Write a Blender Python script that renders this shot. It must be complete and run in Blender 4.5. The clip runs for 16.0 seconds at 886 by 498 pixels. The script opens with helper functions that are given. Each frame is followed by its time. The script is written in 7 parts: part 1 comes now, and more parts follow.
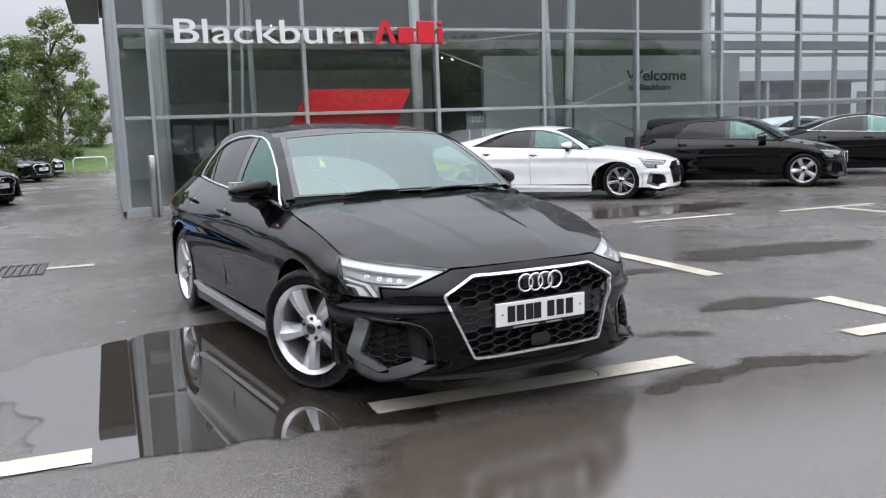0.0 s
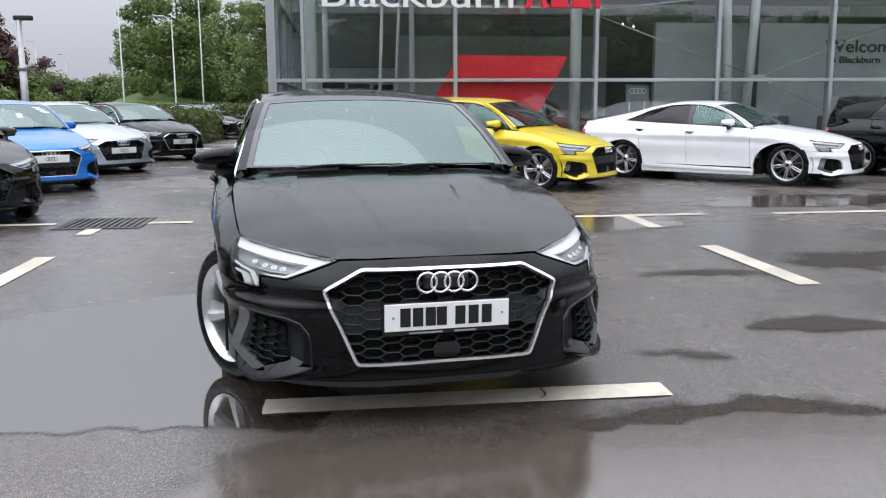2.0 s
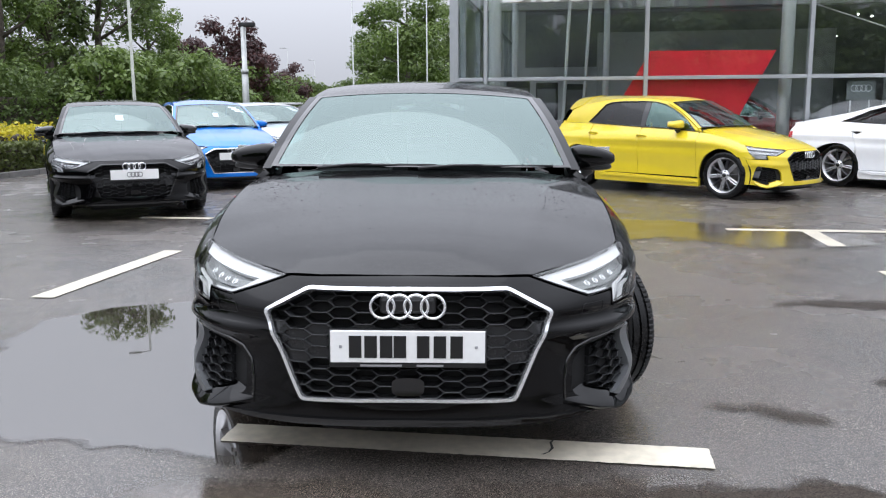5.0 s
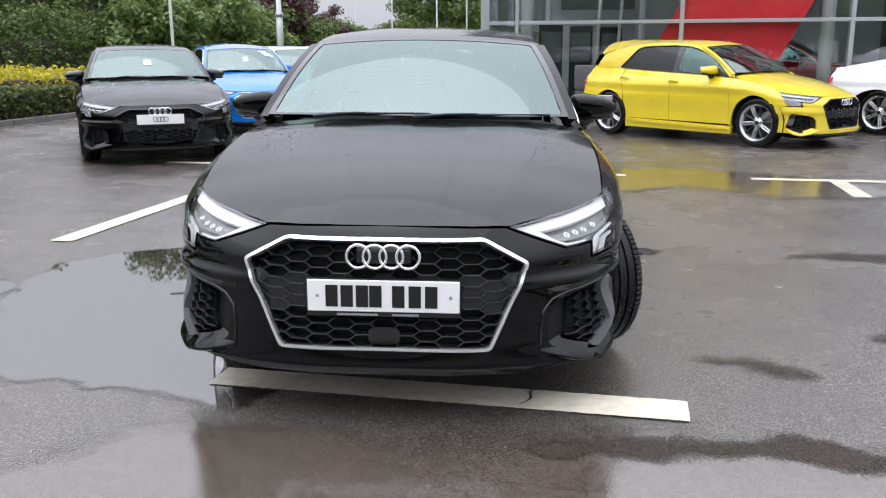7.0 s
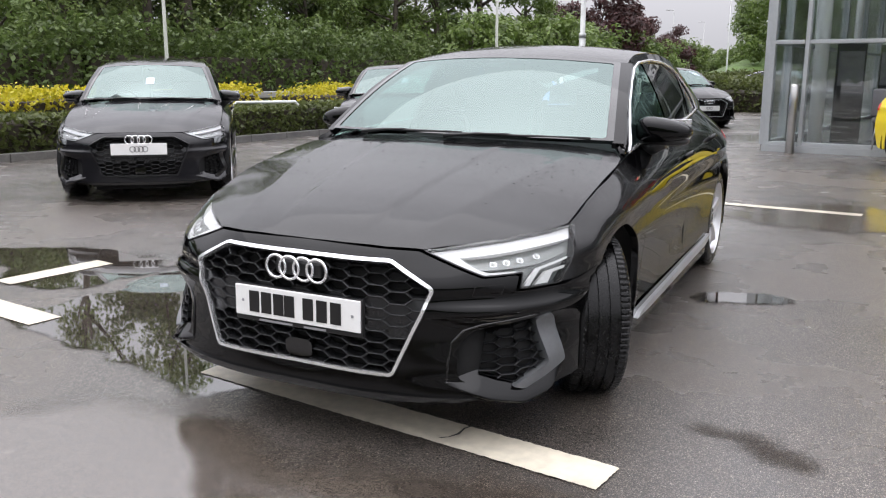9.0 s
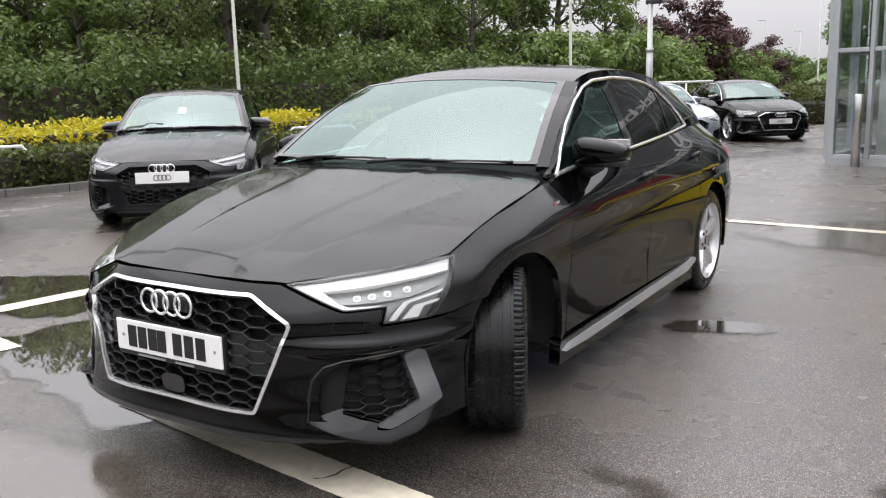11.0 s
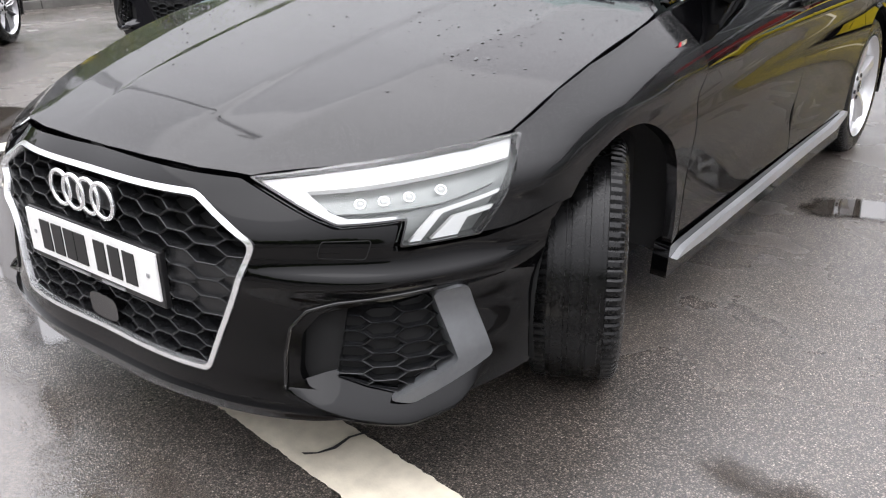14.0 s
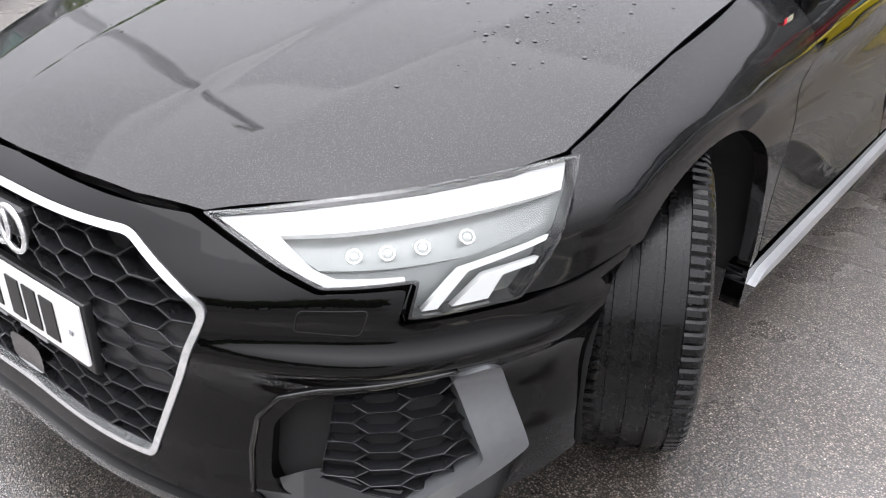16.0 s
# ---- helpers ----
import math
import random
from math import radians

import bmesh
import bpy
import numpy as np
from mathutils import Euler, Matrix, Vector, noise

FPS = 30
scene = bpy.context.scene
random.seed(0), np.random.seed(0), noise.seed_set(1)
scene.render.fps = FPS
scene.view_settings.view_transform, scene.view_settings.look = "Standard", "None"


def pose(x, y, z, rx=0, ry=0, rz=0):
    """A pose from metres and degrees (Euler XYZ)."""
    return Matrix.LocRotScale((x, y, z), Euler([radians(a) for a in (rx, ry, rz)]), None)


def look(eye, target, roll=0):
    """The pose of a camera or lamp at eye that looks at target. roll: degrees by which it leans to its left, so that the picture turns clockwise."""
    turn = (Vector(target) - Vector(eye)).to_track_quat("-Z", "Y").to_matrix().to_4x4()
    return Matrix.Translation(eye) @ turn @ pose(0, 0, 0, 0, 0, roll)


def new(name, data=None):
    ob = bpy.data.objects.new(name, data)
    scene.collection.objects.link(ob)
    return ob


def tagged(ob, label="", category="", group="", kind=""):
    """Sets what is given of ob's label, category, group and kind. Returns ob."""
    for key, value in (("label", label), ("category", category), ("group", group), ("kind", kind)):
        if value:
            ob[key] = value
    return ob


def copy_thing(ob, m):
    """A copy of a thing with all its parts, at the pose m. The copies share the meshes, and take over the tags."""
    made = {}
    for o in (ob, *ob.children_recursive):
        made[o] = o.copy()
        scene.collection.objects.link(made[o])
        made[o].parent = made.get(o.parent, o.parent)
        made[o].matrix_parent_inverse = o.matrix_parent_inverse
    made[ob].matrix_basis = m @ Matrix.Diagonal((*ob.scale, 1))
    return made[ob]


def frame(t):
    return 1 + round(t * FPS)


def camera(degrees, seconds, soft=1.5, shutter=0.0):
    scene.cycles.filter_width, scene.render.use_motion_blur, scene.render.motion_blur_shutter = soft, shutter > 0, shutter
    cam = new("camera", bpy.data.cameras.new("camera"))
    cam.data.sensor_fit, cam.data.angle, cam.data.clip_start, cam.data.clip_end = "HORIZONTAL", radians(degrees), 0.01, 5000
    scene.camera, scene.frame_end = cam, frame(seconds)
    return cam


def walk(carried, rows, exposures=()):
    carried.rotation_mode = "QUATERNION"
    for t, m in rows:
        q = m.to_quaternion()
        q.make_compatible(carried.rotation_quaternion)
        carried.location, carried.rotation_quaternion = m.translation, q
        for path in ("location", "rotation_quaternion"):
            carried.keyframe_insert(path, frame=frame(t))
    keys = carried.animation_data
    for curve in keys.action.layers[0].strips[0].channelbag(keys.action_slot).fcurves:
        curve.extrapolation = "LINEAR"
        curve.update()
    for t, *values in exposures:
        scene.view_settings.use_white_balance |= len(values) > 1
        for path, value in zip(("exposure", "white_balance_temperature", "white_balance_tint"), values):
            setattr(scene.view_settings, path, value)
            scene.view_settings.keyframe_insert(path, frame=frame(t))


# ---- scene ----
cam = camera(55.1, 16.0, 1.15)
PATH = [
    (0, (0.123, -0.001, 1.317), (0.837, 1.847, 1.043), -2.1),
    (0.5, (0.482, 0.034, 1.307), (1.14, 1.903, 1.029), -1.1),
    (1, (0.87, 0.074, 1.276), (1.406, 1.98, 0.99), -0.8),
    (1.5, (1.223, 0.124, 1.279), (1.609, 2.061, 0.964), -0.3),
    (2, (1.573, 0.224, 1.299), (1.804, 2.182, 0.964), -0.3),
    (2.5, (1.949, 0.341, 1.28), (1.993, 2.314, 0.958), -0.1),
    (3, (2.199, 0.499, 1.263), (2.093, 2.472, 0.954), 0.4),
    (3.5, (2.387, 0.667, 1.257), (2.192, 2.632, 0.942), 0.1),
    (4, (2.505, 0.761, 1.261), (2.221, 2.715, 0.941), -0.2),
    (4.2, (2.533, 0.804, 1.242), (2.224, 2.754, 0.921), -0.2),
    (6.3, (2.509, 0.841, 1.266), (2.216, 2.786, 0.902), -0.7),
    (6.5, (2.539, 0.833, 1.265), (2.231, 2.773, 0.888), -0.9),
    (7, (2.744, 0.863, 1.27), (2.349, 2.77, 0.817), -0.3),
    (7.5, (3.024, 0.951, 1.277), (2.462, 2.804, 0.777), -0.1),
    (8, (3.334, 1.116, 1.291), (2.605, 2.929, 0.867), 0.6),
    (8.5, (3.709, 1.283, 1.282), (2.751, 2.998, 0.907), 0.4),
    (9, (4.0, 1.497, 1.253), (2.89, 3.11, 0.847), 0.1),
    (9.2, (4.087, 1.626, 1.238), (2.944, 3.214, 0.824), -0.2),
    (11.3, (4.515, 2.064, 1.266), (3.219, 3.545, 0.908), -1.5),
    (11.5, (4.514, 2.068, 1.269), (3.221, 3.55, 0.907), -1.2),
    (12, (4.531, 2.066, 1.256), (3.225, 3.535, 0.886), -2.3),
    (12.5, (4.456, 2.143, 1.23), (3.135, 3.573, 0.771), -2.7),
    (13, (4.252, 2.398, 1.21), (2.929, 3.789, 0.649), -2.7),
    (13.5, (4.064, 2.628, 1.185), (2.746, 3.985, 0.536), -2.2),
    (14, (3.842, 2.878, 1.183), (2.504, 4.155, 0.423), -1.5),
    (14.5, (3.637, 3.066, 1.172), (2.3, 4.279, 0.311), -1.1),
    (15, (3.489, 3.182, 1.192), (2.164, 4.382, 0.296), -0.4),
    (15.5, (3.453, 3.219, 1.195), (2.135, 4.416, 0.286), -0.2),
    (16, (3.452, 3.232, 1.191), (2.14, 4.433, 0.276), -0.4),
]
walk(cam, [(t, look(eye, target, roll)) for t, eye, target, roll in PATH],
     [(0, 0.10, 6080, 12), (2.5, 0.11, 6020, 12), (4.0, 0.24, 5980, 12), (6.8, 0.32, 6050, 13), (8.0, 0.32, 6200, 14), (11.5, 0.43, 6450, 14), (12.5, 0.48, 6450, 14), (13.5, 0.62, 6400, 14), (14.2, 0.81, 6360, 13), (15.0, 0.94, 6320, 13), (16.0, 0.96, 6320, 13)])

# ---- sky and light: a bright overcast, wet day ----
world = bpy.data.worlds.new("overcast_sky")
scene.world = world
world.use_nodes = True
wn, wl = world.node_tree.nodes, world.node_tree.links
wn.clear()
w_out, w_bg = wn.new("ShaderNodeOutputWorld"), wn.new("ShaderNodeBackground")
sky, grey = wn.new("ShaderNodeTexSky"), wn.new("ShaderNodeHueSaturation")
sky.sky_type, sky.sun_disc = "NISHITA", False
SUN_UP, SUN_ROUND = radians(77), radians(245)
sky.sun_elevation, sky.sun_rotation = SUN_UP, SUN_ROUND
sky.air_density, sky.dust_density, sky.ozone_density = 1.0, 7.0, 1.0
grey.inputs["Saturation"].default_value = 0.10
# cloud cover: brightest overhead, dimmer towards the horizon
where, axes, low, rise, glow, cloud = (wn.new("ShaderNode" + k) for k in ("TexCoord", "SeparateXYZ", "Math", "Math", "Math", "VectorMath"))
low.operation, rise.operation, glow.operation, cloud.operation = "MAXIMUM", "POWER", "MULTIPLY_ADD", "SCALE"
low.inputs[1].default_value, rise.inputs[1].default_value = 0.0, 1.15
glow.inputs[1].default_value, glow.inputs[2].default_value = 16.6, 3.9
cloud.inputs[0].default_value = (1.0, 1.0, 1.025)
haze = wn.new("ShaderNodeMix")
haze.data_type, haze.inputs[0].default_value = "RGBA", 0.85
w_bg.inputs["Strength"].default_value = 0.135
wl.new(where.outputs["Generated"], axes.inputs[0])
wl.new(axes.outputs["Z"], low.inputs[0])
wl.new(low.outputs[0], rise.inputs[0])
wl.new(rise.outputs[0], glow.inputs[0])
wl.new(glow.outputs[0], cloud.inputs["Scale"])
wl.new(sky.outputs[0], grey.inputs["Color"])
wl.new(grey.outputs[0], haze.inputs[6])
wl.new(cloud.outputs[0], haze.inputs[7])
wl.new(haze.outputs[2], w_bg.inputs["Color"])
wl.new(w_bg.outputs[0], w_out.inputs[0])
sun = new("sun", bpy.data.lights.new("sun", "SUN"))
sun.data.energy, sun.data.angle, sun.data.color = 0.8, radians(80), (1.0, 0.98, 0.95)
sun.matrix_world = look((0, 0, 30), (0 - math.sin(SUN_ROUND) * math.cos(SUN_UP) * 9, 0 - math.cos(SUN_ROUND) * math.cos(SUN_UP) * 9, 30 - math.sin(SUN_UP) * 9))

# ---- helpers for building ----


def part(name, bm, material, parent=None, label="", smooth=True, m=None):
    """Links a bmesh as one mesh object."""
    me = bpy.data.meshes.new(name)
    bm.to_mesh(me)
    bm.free()
    return mesh_part(name, me, material, parent, label, smooth, m)


def mesh_part(name, me, material, parent=None, label="", smooth=True, m=None):
    if material is not None and len(me.materials) == 0:
        me.materials.append(material)
    if smooth:
        me.shade_smooth()
    ob = new(name, me)
    if parent is not None:
        ob.parent = parent
    if m is not None:
        ob.matrix_basis = m
    if label:
        tagged(ob, label)
    return ob


def pydata(name, verts, faces):
    me = bpy.data.meshes.new(name)
    me.from_pydata([tuple(v) for v in verts], [], faces)
    me.update()
    return me


def empty(name, m, label, category, group="", kind=""):
    ob = new(name)
    ob.matrix_basis = m
    return tagged(ob, label, category, group, kind)


def box(bm, x0, x1, y0, y1, z0, z1, bevel=0.0):
    """Adds a box, bevelled if asked, to bm."""
    made = bmesh.ops.create_cube(bm, size=1.0, matrix=Matrix.LocRotScale(((x0 + x1) / 2, (y0 + y1) / 2, (z0 + z1) / 2), None, (x1 - x0, y1 - y0, z1 - z0)))
    if bevel:
        edges = list({e for v in made["verts"] for e in v.link_edges})
        bmesh.ops.bevel(bm, geom=edges, offset=bevel, segments=2, affect="EDGES", profile=0.5)
    return bm


def boxes(*rows, bevel=0.0):
    bm = bmesh.new()
    for r in rows:
        box(bm, *r, bevel=bevel)
    return bm


def tube(bm, points, r, n=8, ends=True):
    """A round bar along points; r one radius or one for each point."""
    pts = [Vector(p) for p in points]
    rs = r if isinstance(r, (list, tuple)) else [r] * len(pts)
    rings, side = [], None
    for i, p in enumerate(pts):
        d = (pts[min(i + 1, len(pts) - 1)] - pts[max(i - 1, 0)]).normalized()
        if side is None:
            side = d.orthogonal().normalized()
        side = (side - d * side.dot(d)).normalized()
        up = d.cross(side)
        rings.append([bm.verts.new(p + (side * math.cos(a) + up * math.sin(a)) * rs[i]) for a in (2 * math.pi * k / n for k in range(n))])
    for a, b in zip(rings, rings[1:]):
        for k in range(n):
            bm.faces.new((a[k], a[(k + 1) % n], b[(k + 1) % n], b[k]))
    if ends:
        bm.faces.new(rings[0][::-1])
        bm.faces.new(rings[-1])
    return bm


# ---- materials ----


def material(name, colour, rough=0.5, metal=0.0, vary=0.0, scale=5.0, bump=0.0, bump_scale=80.0, rough_vary=0.0, coat=0.0, ior=1.5, second=None, emit=0.0, object_vary=0.0, distance=0.002):
    """A principled surface whose colour wanders at two scales, with fine relief."""
    m = bpy.data.materials.new(name)
    m.use_nodes = True
    nd, lk = m.node_tree.nodes, m.node_tree.links
    b = nd["Principled BSDF"]
    b.inputs["Base Color"].default_value = (*colour, 1)
    b.inputs["Roughness"].default_value, b.inputs["Metallic"].default_value = rough, metal
    b.inputs["IOR"].default_value, b.inputs["Coat Weight"].default_value = ior, coat
    b.inputs["Coat Roughness"].default_value = 0.03
    tc = nd.new("ShaderNodeTexCoord")
    if vary or rough_vary or object_vary:
        big, fine, add = nd.new("ShaderNodeTexNoise"), nd.new("ShaderNodeTexNoise"), nd.new("ShaderNodeMath")
        big.inputs["Scale"].default_value, fine.inputs["Scale"].default_value = scale, scale * 9
        big.inputs["Detail"].default_value, fine.inputs["Detail"].default_value = 4, 3
        for n in (big, fine):
            lk.new(tc.outputs["Object"], n.inputs["Vector"])
        add.operation, add.inputs[1].default_value = "MULTIPLY_ADD", 0.6
        lk.new(big.outputs[0], add.inputs[0])
        half = nd.new("ShaderNodeMath")
        half.operation, half.inputs[1].default_value = "MULTIPLY", 0.4
        lk.new(fine.outputs[0], half.inputs[0])
        lk.new(half.outputs[0], add.inputs[2])
        field = add.outputs[0]
        if object_vary:
            info, mix = nd.new("ShaderNodeObjectInfo"), nd.new("ShaderNodeMath")
            mix.operation, mix.inputs[1].default_value = "MULTIPLY_ADD", object_vary
            lk.new(info.outputs["Random"], mix.inputs[0])
            lk.new(field, mix.inputs[2])
            field = mix.outputs[0]
        if vary:
            ramp = nd.new("ShaderNodeValToRGB")
            lo = second or tuple(c * (1 - vary) for c in colour)
            hi = tuple(min(c * (1 + vary), 1) for c in colour)
            ramp.color_ramp.elements[0].position, ramp.color_ramp.elements[0].color = 0.36, (*lo, 1)
            ramp.color_ramp.elements[1].position, ramp.color_ramp.elements[1].color = 0.64, (*hi, 1)
            lk.new(field, ramp.inputs[0])
            lk.new(ramp.outputs[0], b.inputs["Base Color"])
        if rough_vary:
            rr = nd.new("ShaderNodeMapRange")
            rr.inputs["From Min"].default_value, rr.inputs["From Max"].default_value = 0.35, 0.65
            rr.inputs["To Min"].default_value, rr.inputs["To Max"].default_value = max(rough - rough_vary, 0.02), min(rough + rough_vary, 1)
            lk.new(field, rr.inputs[0])
            lk.new(rr.outputs[0], b.inputs["Roughness"])
    if bump:
        bn, bp = nd.new("ShaderNodeTexNoise"), nd.new("ShaderNodeBump")
        bn.inputs["Scale"].default_value, bn.inputs["Detail"].default_value = bump_scale, 3
        lk.new(tc.outputs["Object"], bn.inputs["Vector"])
        bp.inputs["Strength"].default_value, bp.inputs["Distance"].default_value = bump, distance
        lk.new(bn.outputs[0], bp.inputs["Height"])
        lk.new(bp.outputs[0], b.inputs["Normal"])
    if emit:
        b.inputs["Emission Color"].default_value, b.inputs["Emission Strength"].default_value = (*colour, 1), emit
    return m


def glass_material(name, tint, rough=0.0, ior=1.45, clear=0.75, sheen=(1, 1, 1)):
    """Thin glazing: part clear, part mirror by Fresnel gloss."""
    m = bpy.data.materials.new(name)
    m.use_nodes = True
    nd, lk = m.node_tree.nodes, m.node_tree.links
    nd.remove(nd["Principled BSDF"])
    out = nd["Material Output"]
    see, gloss, mix, slant = nd.new("ShaderNodeBsdfTransparent"), nd.new("ShaderNodeBsdfGlossy"), nd.new("ShaderNodeMixShader"), nd.new("ShaderNodeLayerWeight")
    steep, fres = nd.new("ShaderNodeMath"), nd.new("ShaderNodeMath")
    see.inputs[0].default_value = (*[c * clear for c in tint], 1)
    gloss.inputs["Roughness"].default_value = rough
    gloss.inputs["Color"].default_value = (*sheen, 1)
    straight = ((ior - 1) / (ior + 1)) ** 2
    slant.inputs["Blend"].default_value = 0.5
    steep.operation, steep.inputs[1].default_value = "POWER", 5.0
    fres.operation, fres.inputs[1].default_value, fres.inputs[2].default_value = "MULTIPLY_ADD", 1 - straight, straight
    lk.new(slant.outputs["Facing"], steep.inputs[0])
    lk.new(steep.outputs[0], fres.inputs[0])
    lk.new(fres.outputs[0], mix.inputs[0])
    lk.new(see.outputs[0], mix.inputs[1])
    lk.new(gloss.outputs[0], mix.inputs[2])
    lk.new(mix.outputs[0], out.inputs[0])
    return m


def asphalt_material():
    """Rain-wet tarmac: dark binder, pale chippings and a film of water that comes and goes."""
    m = bpy.data.materials.new("wet_asphalt")
    m.use_nodes = True
    nd, lk = m.node_tree.nodes, m.node_tree.links
    b = nd["Principled BSDF"]
    tc = nd.new("ShaderNodeTexCoord")

    def tex(kind, s, detail=2.0):
        n = nd.new(kind)
        n.inputs["Scale"].default_value = s
        if kind == "ShaderNodeTexNoise":
            n.inputs["Detail"].default_value = detail
        lk.new(tc.outputs["Object"], n.inputs["Vector"])
        return n

    def ramp(src, stops):
        r = nd.new("ShaderNodeValToRGB")
        r.color_ramp.elements[0].position, r.color_ramp.elements[0].color = stops[0][0], (*stops[0][1], 1)
        r.color_ramp.elements[1].position, r.color_ramp.elements[1].color = stops[1][0], (*stops[1][1], 1)
        for pos, col in stops[2:]:
            e = r.color_ramp.elements.new(pos)
            e.color = (*col, 1)
        lk.new(src, r.inputs[0])
        return r

    def spread(src, lo, hi, a, c):
        r = nd.new("ShaderNodeMapRange")
        for k, v in (("From Min", lo), ("From Max", hi), ("To Min", a), ("To Max", c)):
            r.inputs[k].default_value = v
        lk.new(src, r.inputs[0])
        return r.outputs[0]

    chips, grit = tex("ShaderNodeTexVoronoi", 215), tex("ShaderNodeTexNoise", 420, 3)
    wet, wet2, tone = tex("ShaderNodeTexNoise", 0.45, 5), tex("ShaderNodeTexNoise", 2.6, 5), tex("ShaderNodeTexNoise", 0.16, 3)
    stone = ramp(chips.outputs["Color"], [(0.10, (0.050, 0.043, 0.036)), (0.55, (0.200, 0.171, 0.146)), (0.86, (0.40, 0.35, 0.305)), (0.99, (0.78, 0.71, 0.64))])
    damp = nd.new("ShaderNodeMath")
    damp.operation, damp.inputs[1].default_value = "MULTIPLY_ADD", 0.4
    lk.new(wet2.outputs[0], damp.inputs[0])
    lk.new(wet.outputs[0], damp.inputs[2])
    shade = ramp(damp.outputs[0], [(0.55, (0.75, 0.73, 0.705)), (0.84, (1.34, 1.305, 1.27))])
    mul = nd.new("ShaderNodeMix")
    mul.data_type, mul.blend_type = "RGBA", "MULTIPLY"
    mul.inputs[0].default_value = 1.0
    lk.new(stone.outputs[0], mul.inputs[6])
    lk.new(shade.outputs[0], mul.inputs[7])
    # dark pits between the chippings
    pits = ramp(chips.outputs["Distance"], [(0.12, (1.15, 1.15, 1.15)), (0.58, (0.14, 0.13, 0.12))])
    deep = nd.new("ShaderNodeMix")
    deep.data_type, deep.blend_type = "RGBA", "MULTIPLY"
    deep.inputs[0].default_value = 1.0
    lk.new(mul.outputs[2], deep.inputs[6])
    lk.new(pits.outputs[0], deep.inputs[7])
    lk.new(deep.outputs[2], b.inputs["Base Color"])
    b.inputs["Roughness"].default_value = 0.55
    # the film of rain water lies on top as a clear coat
    lk.new(spread(damp.outputs[0], 0.52, 0.86, 1.0, 0.55), b.inputs["Coat Weight"])
    lk.new(spread(damp.outputs[0], 0.52, 0.82, 0.15, 0.30), b.inputs["Coat Roughness"])
    b.inputs["Coat IOR"].default_value = 2.05
    bp, bp2, hsum = nd.new("ShaderNodeBump"), nd.new("ShaderNodeBump"), nd.new("ShaderNodeMath")
    hsum.operation = "ADD"
    lk.new(chips.outputs["Distance"], hsum.inputs[0])
    lk.new(grit.outputs[0], hsum.inputs[1])
    bp.inputs["Strength"].default_value, bp.inputs["Distance"].default_value = 1.0, 0.004
    bp2.inputs["Strength"].default_value, bp2.inputs["Distance"].default_value = 0.42, 0.0016
    for q, sock in ((bp, "Normal"), (bp2, "Coat Normal")):
        lk.new(hsum.outputs[0], q.inputs["Height"])
        lk.new(q.outputs[0], b.inputs[sock])
    return m


ASPHALT = asphalt_material()


def water_material(name, rough, drown, chips=0.0, most=1.0, ior=2.6, pale=0.6):
    """Shallow water over tarmac that thins out to nothing at its edge, where chippings stand clear of it."""
    m = bpy.data.materials.new(name)
    m.use_nodes = True
    nd, lk = m.node_tree.nodes, m.node_tree.links
    b = nd["Principled BSDF"]
    tc, depth = nd.new("ShaderNodeTexCoord"), nd.new("ShaderNodeAttribute")
    depth.attribute_name = "depth"
    lobes, grit, ripple = (nd.new("ShaderNodeTexNoise") for _ in range(3))
    bed = nd.new("ShaderNodeTexVoronoi")
    bed.inputs["Scale"].default_value = 215
    lk.new(tc.outputs["Object"], bed.inputs["Vector"])
    for n, s, d in ((lobes, 3.2, 5), (grit, 150, 2), (ripple, 7, 2)):
        n.inputs["Scale"].default_value, n.inputs["Detail"].default_value = s, d
        lk.new(tc.outputs["Object"], n.inputs["Vector"])
    a, c, edge = nd.new("ShaderNodeMath"), nd.new("ShaderNodeMath"), nd.new("ShaderNodeMapRange")
    a.operation = c.operation = "MULTIPLY_ADD"
    a.inputs[1].default_value, c.inputs[1].default_value = 0.40, 0.15
    lk.new(lobes.outputs[0], a.inputs[0])
    lk.new(depth.outputs["Fac"], a.inputs[2])
    lk.new(grit.outputs[0], c.inputs[0])
    lk.new(a.outputs[0], c.inputs[2])
    for k, v in (("From Min", 0.26 - drown), ("From Max", 0.29 + drown), ("To Min", 0.0), ("To Max", most)):
        edge.inputs[k].default_value = v
    lk.new(c.outputs[0], edge.inputs[0])
    tone = nd.new("ShaderNodeValToRGB")
    tone.color_ramp.elements[0].position, tone.color_ramp.elements[0].color = 0.15, (0.022 * pale, 0.0175 * pale, 0.014 * pale, 1)
    tone.color_ramp.elements[1].position, tone.color_ramp.elements[1].color = 0.95, (0.10 * pale, 0.083 * pale, 0.068 * pale, 1)
    lk.new(bed.outputs["Color"], tone.inputs[0])
    lk.new(tone.outputs[0], b.inputs["Base Color"])
    b.inputs["Roughness"].default_value, b.inputs["IOR"].default_value = rough, ior
    bp = nd.new("ShaderNodeBump")
    bp.inputs["Strength"].default_value, bp.inputs["Distance"].default_value = 0.03, 0.002
    if chips:
        bp.inputs["Strength"].default_value, bp.inputs["Distance"].default_value = chips, 0.003
        lk.new(grit.outputs[0], bp.inputs["Height"])
    else:
        lk.new(ripple.outputs[0], bp.inputs["Height"])
    lk.new(bp.outputs[0], b.inputs["Normal"])
    see, mix = nd.new("ShaderNodeBsdfTransparent"), nd.new("ShaderNodeMixShader")
    lk.new(edge.outputs[0], mix.inputs[0])
    lk.new(see.outputs[0], mix.inputs[1])
    lk.new(b.outputs[0], mix.inputs[2])
    lk.new(mix.outputs[0], nd["Material Output"].inputs[0])
    return m


